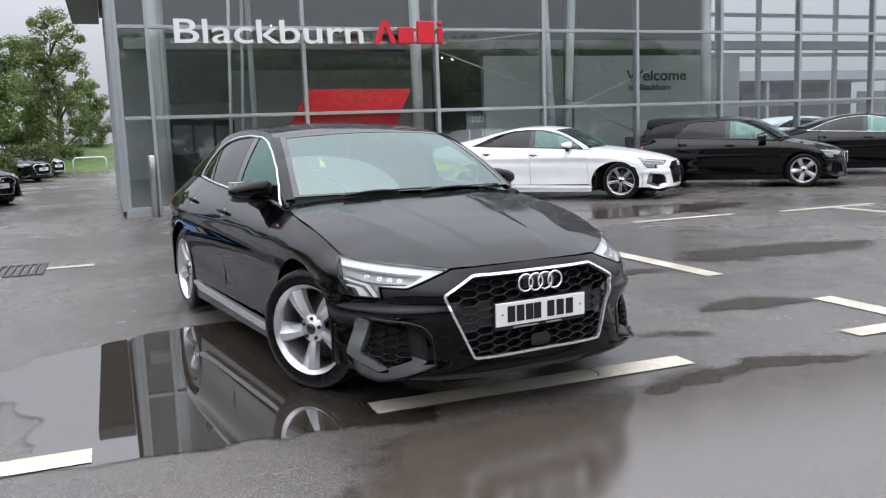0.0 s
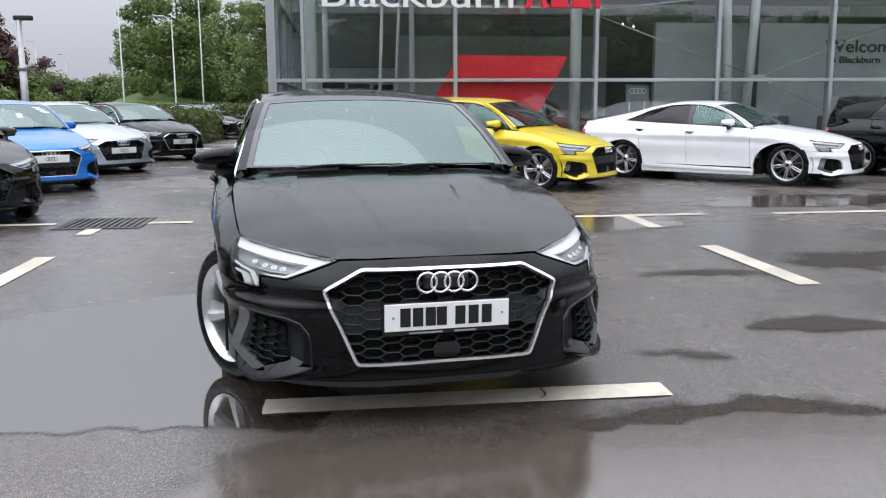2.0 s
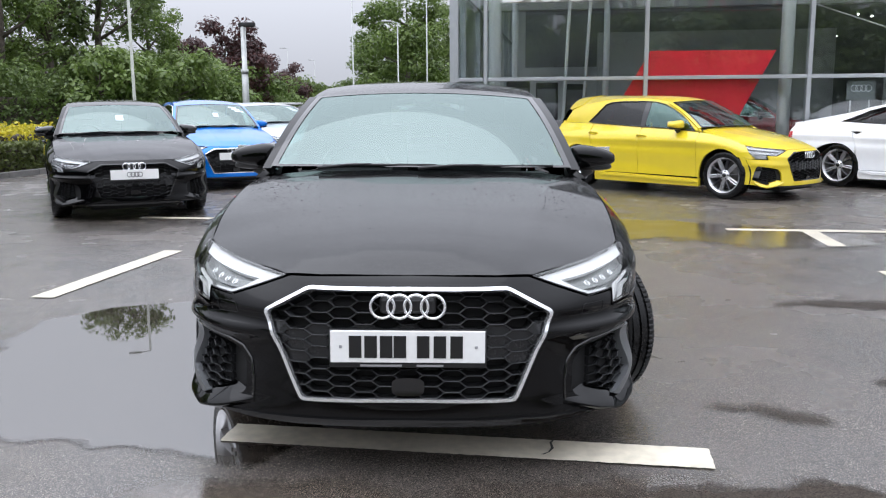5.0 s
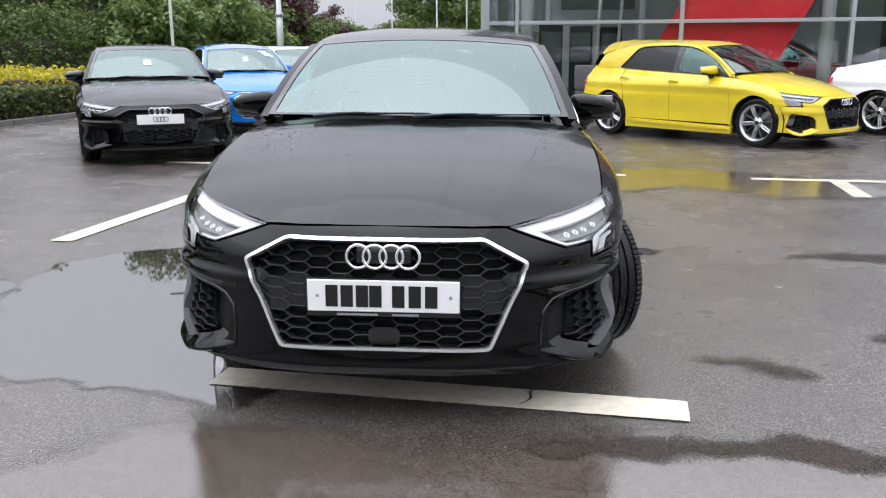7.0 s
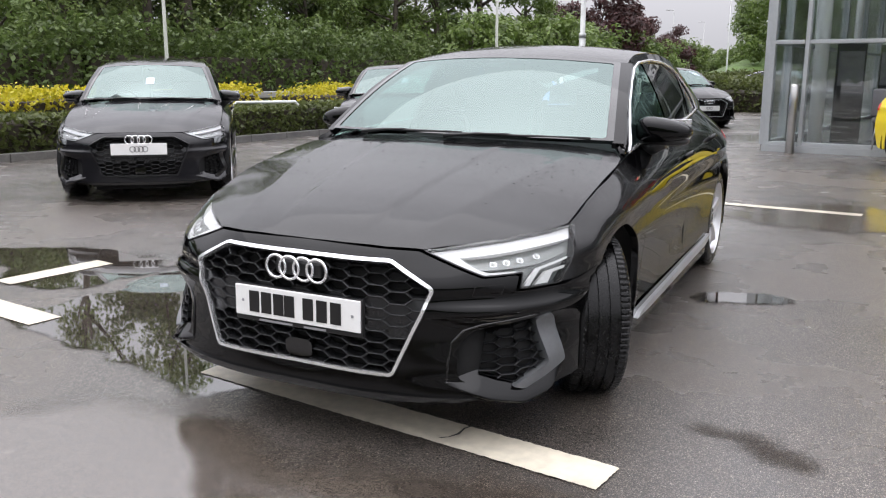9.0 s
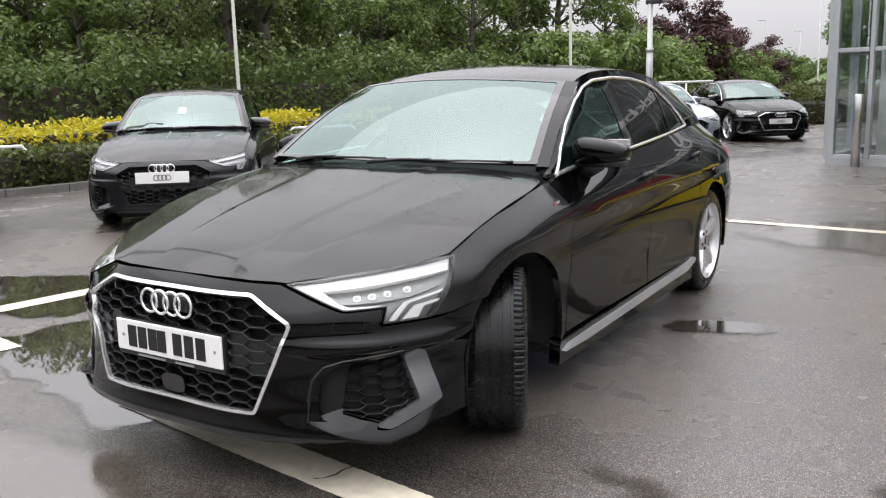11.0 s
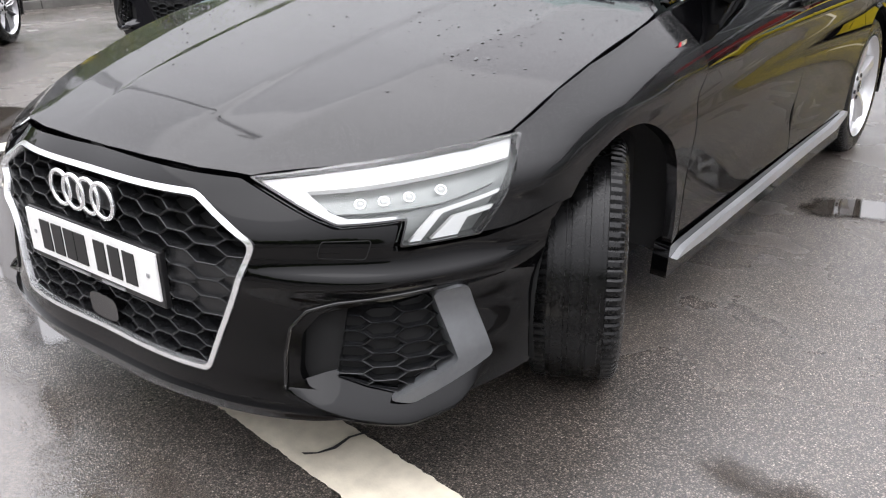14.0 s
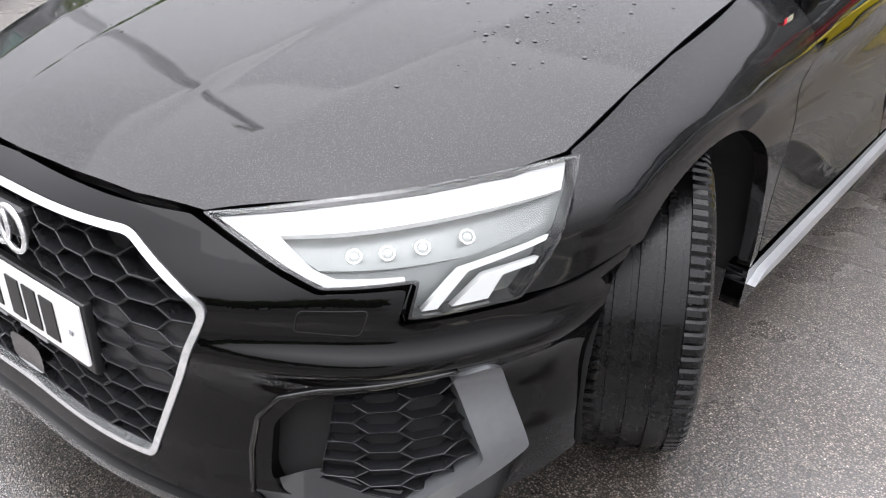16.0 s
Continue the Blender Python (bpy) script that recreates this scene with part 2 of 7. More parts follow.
WATER = water_material("standing_water", 0.02, 0.012)
FILM = water_material("thin_film_of_rain", 0.03, 0.045, 0.13, 0.9, 2.3, 1.5)
DAMP = water_material("damp_dark_tarmac", 0.4, 0.05, 0.4, 0.75, 1.17, 0.85)
SOAK = water_material("soaked_black_tarmac", 0.45, 0.03, 0.5, 0.94, 1.12, 0.8)
LINE_PAINT = material("worn_road_paint", (0.53, 0.485, 0.39), rough=0.42, vary=0.22, scale=2.5, bump=0.35, bump_scale=160, rough_vary=0.12)
FRAME = material("silver_aluminium_frame", (0.44, 0.46, 0.47), rough=0.38, metal=0.55, vary=0.06, scale=2)
STEEL = material("brushed_steel", (0.55, 0.55, 0.54), rough=0.3, metal=1.0, vary=0.08, scale=6)
GALV = material("galvanised_steel", (0.42, 0.43, 0.42), rough=0.5, metal=0.6, vary=0.15, scale=6)
GLAZING = glass_material("showroom_glazing", (0.92, 0.95, 0.95), ior=1.8, clear=0.98)

# ---- ground ----
def ground_sheet():
    bm = bmesh.new()
    bmesh.ops.create_grid(bm, x_segments=4, y_segments=4, size=420)
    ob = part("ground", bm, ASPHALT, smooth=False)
    return tagged(ob, "rain-wet dark grey tarmac car park", "ground", kind="structure")


ground_sheet()


def flat_patch(name, outline, z, mat, label, category, kind="structure"):
    bm = bmesh.new()
    vs = [bm.verts.new((x, y, z)) for x, y in outline]
    f = bm.faces.new(vs)
    if f.normal.z < 0:
        f.normal_flip()
    bmesh.ops.triangulate(bm, faces=[f])
    return tagged(part(name, bm, mat, smooth=False), label, category, kind=kind)


def painted_line(x0, x1, y0, y1, seed):
    """One worn bar of parking paint, with chipped edges."""
    rnd = random.Random(seed)
    step = 0.013
    out = []
    nx, ny = max(int((x1 - x0) / step), 2), max(int((y1 - y0) / step), 2)
    edge = [(x0 + (x1 - x0) * i / nx, y0) for i in range(nx)] + [(x1, y0 + (y1 - y0) * i / ny) for i in range(ny)]
    edge += [(x1 - (x1 - x0) * i / nx, y1) for i in range(nx)] + [(x0, y1 - (y1 - y0) * i / ny) for i in range(ny)]
    for x, y in edge:
        out.append((x + rnd.uniform(-0.0028, 0.0028), y + rnd.uniform(-0.0028, 0.0028)))
    ob = flat_patch("parking_line", out, 0.0065, LINE_PAINT, "worn cream-white parking bay line on wet tarmac", "road marking", kind="structure")
    return ob


LINES = [
    (1.207, 3.03, 3.735, 3.915), (-0.72, -0.05, 3.70, 3.88), (4.25, 5.0, 3.75, 3.92),
    (4.07, 5.85, 9.74, 9.88), (6.66, 8.33, 9.66, 9.80), (9.04, 10.8, 9.50, 9.64), (11.6, 13.3, 9.45, 9.59), (1.35, 2.83, 9.78, 9.92), (-0.62, -0.12, 9.95, 10.09), (-2.5, -1.62, 10.0, 10.14),
    (4.79, 4.95, 8.82, 9.735), (4.82, 5.0, 5.88, 7.62), (4.84, 5.02, 3.95, 4.73),
    (-1.1, -0.93, 5.95, 7.88), (-1.12, -0.94, 4.1, 4.8), (-1.16, -1.0, 9.2, 9.66), (9.9, 10.05, 8.5, 9.47), (9.9, 10.07, 5.9, 7.6),
]
for k, row in enumerate(LINES):
    painted_line(*row, seed=k)

# a crack across the nearest line
CRACK = material("tar_crack", (0.02, 0.02, 0.02), rough=0.5, vary=0.2)
crack = [(2.47, 3.925), (2.455, 3.88), (2.465, 3.83), (2.45, 3.79), (2.43, 3.765)]
bm = bmesh.new()
ring = [bm.verts.new((x - 0.006 + 0.003 * math.sin(i * 9), y, 0.0105)) for i, (x, y) in enumerate(crack)]
ring2 = [bm.verts.new((x + 0.003, y, 0.0105)) for x, y in crack]
for a in range(len(crack) - 1):
    bm.faces.new((ring[a], ring2[a], ring2[a + 1], ring[a + 1]))
tagged(part("crack", bm, CRACK, smooth=False), "thin dark crack across the painted line", "crack", kind="structure")

# a cast drain cover set in the tarmac
IRON = material("cast_iron", (0.05, 0.05, 0.05), rough=0.45, metal=0.4, vary=0.3, scale=20, bump=0.3, bump_scale=60)
drain = empty("drain_cover", pose(-1.08, 10.05, 0, 0, 0, 0), "dark cast-iron drain grate set in wet tarmac", "drain")
part("frame", boxes((-0.47, 0.47, -0.44, -0.38, -0.02, 0.012), (-0.47, 0.47, 0.38, 0.44, -0.02, 0.012), (-0.47, -0.41, -0.375, 0.375, -0.02, 0.012), (0.41, 0.47, -0.375, 0.375, -0.02, 0.012), bevel=0.003), IRON, drain, smooth=False)
for k in range(11):
    x = -0.37 + k * 0.074
    part("bar", boxes((x - 0.016, x + 0.016, -0.372, 0.372, -0.02, 0.014), bevel=0.003), IRON, drain, smooth=False)

# ---- showroom building ----
FACADE = 16.18
MULLIONS = [0.40, 0.92, 3.70, 6.38, 8.78, 11.1, 13.37, 15.67, 18.0, 20.3, 22.6, 24.9, 27.2]
ROOF_Z, BACK_Y, EAST_X = 5.2, 30.0, 27.2
STEP_X, SHALLOW_Y = 15.45, 19.4
TRANSOMS = [0.13, 1.745, 3.33, 4.92]
CLADDING = material("dark_soffit_cladding", (0.10, 0.10, 0.105), rough=0.5, vary=0.15, scale=1.5)
TILE = material("showroom_floor", (0.12, 0.12, 0.118), rough=0.15, vary=0.12, scale=0.8)
PLASTER = material("white_plaster", (0.72, 0.72, 0.70), rough=0.7, vary=0.05, scale=1.2, bump=0.05)
GREYWALL = material("grey_partition", (0.19, 0.195, 0.195), rough=0.6, vary=0.08, scale=1.0)
CEILING = material("dark_ceiling", (0.08, 0.082, 0.085), rough=0.7, vary=0.1, scale=0.7)
PALE = material("pale_grey_wall", (0.42, 0.425, 0.41), rough=0.7, vary=0.06, scale=1.2, bump=0.05)
COLUMN = material("white_column_paint", (0.66, 0.67, 0.66), rough=0.4, vary=0.05, scale=2)
RED = material("red_sign_vinyl", (0.86, 0.03, 0.05), rough=0.35, vary=0.12, scale=1.4)
SIGN_WHITE = material("white_sign_acrylic", (0.82, 0.83, 0.84), rough=0.3, vary=0.03, scale=3)
SIGN_RED = material("red_sign_acrylic", (0.66, 0.02, 0.04), rough=0.28, vary=0.08, scale=3)
SIGN_SIDE = material("sign_side_metal", (0.35, 0.35, 0.36), rough=0.45, metal=0.4)
SIGN_BACK = material("dark_sign_backs", (0.012, 0.012, 0.013), rough=0.6)
GREY_LETTERS = material("grey_wall_lettering", (0.035, 0.036, 0.038), rough=0.6)


def pane(parent, x0, x1, z0, z1, y, along_y=False, name="pane"):
    bm = boxes((x0, x1, y - 0.008, y + 0.008, z0, z1))
    ob = part(name, bm, GLAZING, parent, smooth=False)
    if along_y:
        ob.matrix_basis = pose(0, 0, 0, 0, 0, 90)
    ob.visible_shadow = False
    return ob


def facade():
    wall = empty("wall_south", pose(0, 0, 0), "tall glazed showroom front in slim silver frames", "wall", kind="structure")
    for k, x in enumerate(MULLIONS):
        w = 0.035 if k != 1 else 0.03
        part("mullion", boxes((x - w, x + w, FACADE - 0.06, FACADE + 0.10, 0.10, ROOF_Z), bevel=0.006), FRAME, wall, smooth=False)
    for a, b in zip(MULLIONS, MULLIONS[1:]):
        for z in TRANSOMS:
            part("transom", boxes((a + 0.036, b - 0.036, FACADE - 0.055, FACADE + 0.09, z - 0.03, z + 0.03), bevel=0.005), FRAME, wall, smooth=False)
        for z0, z1 in zip(TRANSOMS, TRANSOMS[1:]):
            pane(wall, a + 0.036, b - 0.036, z0 + 0.031, z1 - 0.031, FACADE)
    part("plinth", boxes((0.34, EAST_X, FACADE - 0.10, FACADE + 0.10, 0.0, 0.098)), FRAME, wall, smooth=False)
    # the west return of the glazing
    side = empty("wall_west", pose(0.36, FACADE, 0, 0, 0, 90), "glazed side of the showroom in silver frames", "wall", kind="structure")
    xs = [0.0, 1.2, 3.7, 6.2, 8.7, 11.2, 13.7]
    for x in xs:
        part("mullion", boxes((x - 0.035, x + 0.035, -0.06, 0.08, 0.10, ROOF_Z), bevel=0.006), FRAME, side, smooth=False)
    for a, b in zip(xs, xs[1:]):
        for z in TRANSOMS:
            part("transom", boxes((a + 0.036, b - 0.036, -0.05, 0.07, z - 0.03, z + 0.03), bevel=0.005), FRAME, side, smooth=False)
        for z0, z1 in zip(TRANSOMS, TRANSOMS[1:]):
            pane(side, a + 0.036, b - 0.036, z0 + 0.031, z1 - 0.031, 0.0)
    part("plinth", boxes((0.1, 13.8, -0.08, 0.08, 0.0, 0.098)), CLADDING, side, smooth=False)
    # far glazing of the building
    back = empty("wall_north", pose(0, 0, 0), "glazed rear wall of the showroom seen through it", "wall", kind="structure")
    for k in range(6):
        x = 0.4 + k * 2.43
        part("mullion", boxes((x - 0.05, x + 0.05, BACK_Y - 0.06, BACK_Y + 0.06, 0.0, ROOF_Z)), FRAME, back, smooth=False)
    for z in (0.1, 2.2, 4.2, 5.1):
        part("transom", boxes((0.4, STEP_X, BACK_Y - 0.05, BACK_Y + 0.05, z - 0.05, z + 0.05)), FRAME, back, smooth=False)
    # solid lower wall on part of the rear
    part("panel", boxes((0.45, 11.5, BACK_Y - 0.2, BACK_Y - 0.062, 0.0, 5.18)), PLASTER, back, smooth=False)
    east = empty("wall_east", pose(0, 0, 0), "glazed end wall of the showroom in silver frames", "wall", kind="structure")
    rear = empty("wall_rear", pose(0, 0, 0), "glazed rear of the shallow showroom wing", "wall", kind="structure")
    for k in range(9):
        x = 15.9 + k * 1.4
        part("mullion", boxes((x - 0.05, x + 0.05, SHALLOW_Y - 0.06, SHALLOW_Y + 0.06, 0.0, ROOF_Z)), FRAME, rear, smooth=False)
    for z in (0.1, 1.75, 3.12, 4.2, 5.1):
        part("transom", boxes((STEP_X, EAST_X, SHALLOW_Y - 0.05, SHALLOW_Y + 0.05, z - 0.05, z + 0.05)), FRAME, rear, smooth=False)
    part("return_wall", boxes((STEP_X - 0.15, STEP_X - 0.002, SHALLOW_Y, BACK_Y, 0, ROOF_Z)), GREYWALL, rear, smooth=False)
    for k in range(2):
        y = FACADE + 0.2 + k * 2.7
        part("mullion", boxes((EAST_X, EAST_X + 0.1, y - 0.05, y + 0.05, 0, ROOF_Z)), FRAME, east, smooth=False)
    for z in (0.1, 2.2, 4.2, 5.1):
        part("transom", boxes((EAST_X + 0.005, EAST_X + 0.095, FACADE + 0.1, SHALLOW_Y - 0.1, z - 0.05, z + 0.05)), FRAME, east, smooth=False)
    tagged(part("roof", boxes((0.2, STEP_X, FACADE - 0.12, BACK_Y + 0.3, ROOF_Z + 0.155, ROOF_Z + 0.35), (STEP_X, EAST_X + 0.2, FACADE - 0.12, SHALLOW_Y + 0.3, ROOF_Z + 0.155, ROOF_Z + 0.35)), CLADDING, smooth=False), "flat dark showroom roof", "roof", kind="structure")
    tagged(part("ceiling", boxes((0.3, STEP_X, FACADE - 0.08, BACK_Y, ROOF_Z + 0.002, ROOF_Z + 0.15), (STEP_X, EAST_X, FACADE - 0.08, SHALLOW_Y, ROOF_Z + 0.002, ROOF_Z + 0.15)), CEILING, smooth=False), "dark grey showroom ceiling", "ceiling", kind="structure")
    tagged(part("showroom_floor", boxes((0.38, STEP_X - 0.2, FACADE + 0.101, BACK_Y - 0.21, 0.01, 0.11), (STEP_X - 0.2, EAST_X - 0.01, FACADE + 0.101, SHALLOW_Y - 0.07, 0.01, 0.11)), TILE, smooth=False), "glossy grey tiled showroom floor", "floor", kind="structure")


facade()
tagged(part("eave", boxes((-0.62, 0.19, 20.4, BACK_Y + 0.3, 5.15, 5.45), bevel=0.03), CLADDING, smooth=False), "dark clad eave jutting from the side of the showroom", "eave", kind="structure")

def round_column(x, y, r, z0, z1, lean=0.0):
    bm = tube(bmesh.new(), [(0, 0, z0), (lean * 0.5, 0, (z0 + z1) / 2), (lean, 0, z1)], r, 24)
    ob = tagged(part("column", bm, COLUMN), "round white steel column behind the glazing", "column", "columns behind the glazing", "structure")
    ob.location = (x, y, 0)


for x, y, r, lean in ((2.25, 16.5, 0.03, 0.22), (2.6, 17.4, 0.03, 0.25), (1.3, 18.2, 0.06, 0.0), (3.1, 18.6, 0.06, 0.0)):
    round_column(x, y, r, 0.11, ROOF_Z, lean)
for x in (1.05, 6.1, 13.3, 19.6):
    round_column(x, FACADE + 0.42, 0.11, 0.11, ROOF_Z)
round_column(9.45, FACADE + 0.8, 0.09, 0.11, ROOF_Z, -0.25)
round_column(9.75, FACADE + 0.8, 0.09, 0.11, ROOF_Z, 0.25)


def rod(a, b, r=0.012):
    ob = tagged(part("brace_rod", tube(bmesh.new(), [a, b], r, 8), STEEL), "thin steel tension rod bracing the glazing", "brace", "bracing rods", "structure")


# crossed bracing behind the glass
hub = (9.72, FACADE + 0.2, 1.80)
for far in ((6.45, FACADE + 0.2, 2.95), (12.75, FACADE + 0.2, 2.95), (6.9, FACADE + 0.2, 0.5), (12.6, FACADE + 0.2, 0.55)):
    rod(hub, far)
rod((6.45, FACADE + 0.2, 3.06), (9.9, FACADE + 0.2, 3.42))
bm = bmesh.new()
box(bm, -0.18, 0.18, -0.012, 0.012, -0.045, 0.045, bevel=0.01)
tagged(part("brace_plate", bm, STEEL, m=pose(*hub)), "small steel plate where bracing rods meet", "brace", kind="structure")


def interior():
    def wall(name, label, mat, *rows):
        tagged(part(name, boxes(*rows), mat, smooth=False), label, "wall", kind="structure")
    wall("partition_grey", "pale grey partition wall inside the showroom", PALE, (2.98, 8.2, 21.3, 21.45, 0.11, 2.95))
    wall("partition_dark", "dark upper partition inside the showroom", GREYWALL, (1.3, 7.65, 21.6, 21.75, 2.2, 5.19))
    wall("partition_welcome", "pale partition wall with grey lettering", PALE, (8.2, 15.42, 17.95, 18.1, 0.11, 2.98))
    wall("partition_inner", "tall grey wall deep inside the showroom", GREYWALL, (7.7, 13.3, 22.4, 22.55, 0.11, 5.19))
    wall("bulkhead", "pale ceiling bulkhead running along the glazing", PALE, (0.6, 26.5, 19.0, 19.3, 3.24, 3.46))


interior()


def lettering(name, text, size, m, mat, label, category, depth=0.03, width=None, bold=0.0, parent=None):
    cu = bpy.data.curves.new(name, "FONT")
    cu.body, cu.size, cu.extrude, cu.offset = text, size, depth, bold
    ob = new(name, cu)
    bpy.context.view_layer.update()
    me = bpy.data.meshes.new_from_object(ob.evaluated_get(bpy.context.evaluated_depsgraph_get()))
    bpy.data.objects.remove(ob)
    if width:
        xs = [v.co.x for v in me.vertices]
        k = width / (max(xs) - min(xs))
        off = min(xs)
        for v in me.vertices:
            v.co.x = (v.co.x - off) * k
    ob = mesh_part(name, me, mat, parent, smooth=False, m=m)
    return tagged(ob, label, category) if not parent else ob


SIGN_Y = FACADE - 1.05
sign = empty("fascia_sign", pose(0.0055, SIGN_Y, 0.0598) @ Matrix.Scale(0.9546, 4), "white raised sign letters beside red ones, before showroom glazing", "sign")
lettering("letters", "Blackburn", 0.60, pose(1.36, 0, 3.02, 90), SIGN_WHITE, "", "", depth=0.04, width=3.42, bold=0.003, parent=sign)


def brand_shapes(parent):
    """The red trade name, drawn as plain rounded shapes."""
    def slab(x0, x1, z0, z1):
        part("red_shape", boxes((x0, x1, -0.04, 0.04, z0, z1), bevel=0.02), SIGN_RED, parent, "plain red sign shape", smooth=False)
        part("back", boxes((x0 + 0.01, x1 - 0.01, 0.046, 0.058, z0 + 0.01, z1 - 0.01)), SIGN_BACK, parent, smooth=False)
    bm = bmesh.new()
    tri = [(5.0, 3.02), (5.17, 3.45), (5.27, 3.45), (5.44, 3.02), (5.34, 3.02), (5.22, 3.34), (5.10, 3.02)]
    f = bm.faces.new([bm.verts.new((x, -0.04, z)) for x, z in tri])
    g = bmesh.ops.extrude_face_region(bm, geom=[f])
    bmesh.ops.translate(bm, verts=[v for v in g["geom"] if isinstance(v, bmesh.types.BMVert)], vec=(0, 0.08, 0))
    part("red_shape", bm, SIGN_RED, parent, "plain red sign shape", smooth=False)
    slab(5.49, 5.80, 3.02, 3.33)
    slab(5.87, 6.22, 3.02, 3.45)
    slab(6.30, 6.40, 3.02, 3.33)
    slab(6.30, 6.40, 3.37, 3.45)


brand_shapes(sign)
part("rail", boxes((1.3, 6.5, 0.10, 0.15, 3.03, 3.07), (1.3, 6.5, 0.10, 0.15, 3.27, 3.31)), STEEL, sign, "silver mounting rail", smooth=False)
lettering("back", "Blackburn", 0.60, pose(1.36, 0.052, 3.02, 90), SIGN_BACK, "", "", depth=0.006, width=3.42, bold=0.003, parent=sign)
for x in (1.5, 3.7, 6.38):
    part("bracket", boxes((x - 0.02, x + 0.02, 0.151, 1.03, 3.24, 3.28)), STEEL, sign, smooth=False)

# the red slanted board behind the glass
bm = bmesh.new()
poly = [(3.78, 2.21), (5.86, 2.19), (5.23, 0.95), (3.05, 0.95)]
f = bm.faces.new([bm.verts.new((x, FACADE + 0.105, z)) for x, z in poly])
g = bmesh.ops.extrude_face_region(bm, geom=[f])
bmesh.ops.translate(bm, verts=[v for v in g["geom"] if isinstance(v, bmesh.types.BMVert)], vec=(0, 0.06, 0))
bmesh.ops.recalc_face_normals(bm, faces=bm.faces)
board = empty("red_board", pose(0, 0, 0), "slanted red display board standing behind the glass", "display board")
part("panel", bm, RED, board, smooth=False)
for x in (3.4, 4.9):
    part("leg", boxes((x - 0.02, x + 0.02, FACADE + 0.17, FACADE + 0.20, 0.11, 1.4)), STEEL, board, smooth=False)
lettering("wall_lettering", "Welcome", 0.36, pose(12.0, 17.94, 2.38, 90), GREY_LETTERS, "grey word of welcome on a showroom wall", "lettering", depth=0.004, width=1.75, bold=0.006)
lettering("wall_lettering", "to Blackburn", 0.2, pose(12.05, 17.94, 2.15, 90), GREY_LETTERS, "smaller grey lettering on a showroom wall", "lettering", depth=0.004, width=1.25, bold=0.004)

# steel bollard at the corner of the glazing
bm = tube(bmesh.new(), [(0, 0, 0), (0, 0, 1.06), (0, 0, 1.09)], [0.065, 0.065, 0.05], 20)
tagged(part("bollard", bm, STEEL, m=pose(0.83, FACADE - 0.28, 0)), "brushed steel bollard beside the glazed corner", "bollard")

# ---- what stands inside the showroom ----
WARM_SPOT = material("lit_spot_lamp", (1.0, 0.93, 0.82), rough=0.4, emit=9.0)


def wall_spot(x, y, z):
    top = empty("spot_lamp", pose(x, y, z), "small lit spot lamp on a showroom wall", "lamp", "spot lamps in the showroom")
    part("arm", boxes((-0.008, 0.008, 0.0, 0.12, -0.008, 0.008)), STEEL, top, smooth=False)
    part("head", tube(bmesh.new(), [(0, 0.03, 0.02), (0, -0.03, -0.02)], 0.028, 10), STEEL, top)
    part("bulb", tube(bmesh.new(), [(0, -0.032, -0.0215), (0, -0.038, -0.026)], [0.024, 0.016], 10), WARM_SPOT, top)


for x, z in ((8.9, 3.35), (9.2, 3.3), (8.45, 2.86), (10.6, 3.2), (11.4, 3.25), (3.4, 4.1), (4.1, 4.05), (2.6, 4.0)):
    wall_spot(x, 21.475 if x < 8.2 else 22.275, z)

# a small grey board with four plain rings on the glass
board2 = empty("window_board", pose(7.26, FACADE + 0.12, 1.5), "small grey board with four rings behind the glass", "sign")
part("panel", boxes((-0.23, 0.23, -0.012, 0.012, -0.16, 0.16), bevel=0.004), GREYWALL, board2, smooth=False)
for k in range(4):
    cx = (k - 1.5) * 0.075
    part("ring", tube(bmesh.new(), [(cx + 0.052 * math.cos(a), -0.014, 0.04 + 0.052 * math.sin(a)) for a in (2 * math.pi * j / 20 for j in range(21))], 0.006, 6, ends=False), PLASTER, board2)
for x in (-0.15, 0.15):
    part("leg", boxes((x - 0.012, x + 0.012, 0.0125, 0.03, -1.39, 0.1)), STEEL, board2, smooth=False)

# tall dark posts and a desk with chairs near the glass
tagged(part("column", tube(bmesh.new(), [(10.2, 17.6, 0.11), (10.2, 17.6, 5.19)], 0.12, 16), CLADDING), "dark round column inside the showroom", "column", "columns behind the glazing", "structure")


def info_stand(x, y, turn):
    top = empty("info_stand", pose(x, y, 0.11, 0, 0, turn), "tall dark information stand on the showroom floor", "stand", "information stands")
    part("foot", boxes((-0.24, 0.24, -0.2, 0.2, 0, 0.025), bevel=0.006), CLADDING, top, smooth=False)
    part("panel", boxes((-0.22, 0.22, -0.035, 0.035, 0.026, 1.62), bevel=0.012), SIGN_BACK, top, smooth=False)
    part("screen", boxes((-0.19, 0.19, -0.041, -0.036, 0.95, 1.5)), CLADDING, top, smooth=False)


for x, y, a in ((1.45, 16.9, 20), (1.95, 17.9, -15), (2.5, 19.0, 10)):
    info_stand(x, y, a)


def desk(x, y, turn):
    top = empty("desk", pose(x, y, 0.11, 0, 0, turn), "white showroom desk with grey metal legs", "desk", "showroom desks")
    part("tabletop", boxes((-0.8, 0.8, -0.4, 0.4, 0.70, 0.74), bevel=0.008), SIGN_WHITE, top, smooth=False)
    for sx in (-0.7, 0.7):
        for sy in (-0.32, 0.32):
            part("leg", boxes((sx - 0.025, sx + 0.025, sy - 0.025, sy + 0.025, 0, 0.699)), STEEL, top, smooth=False)


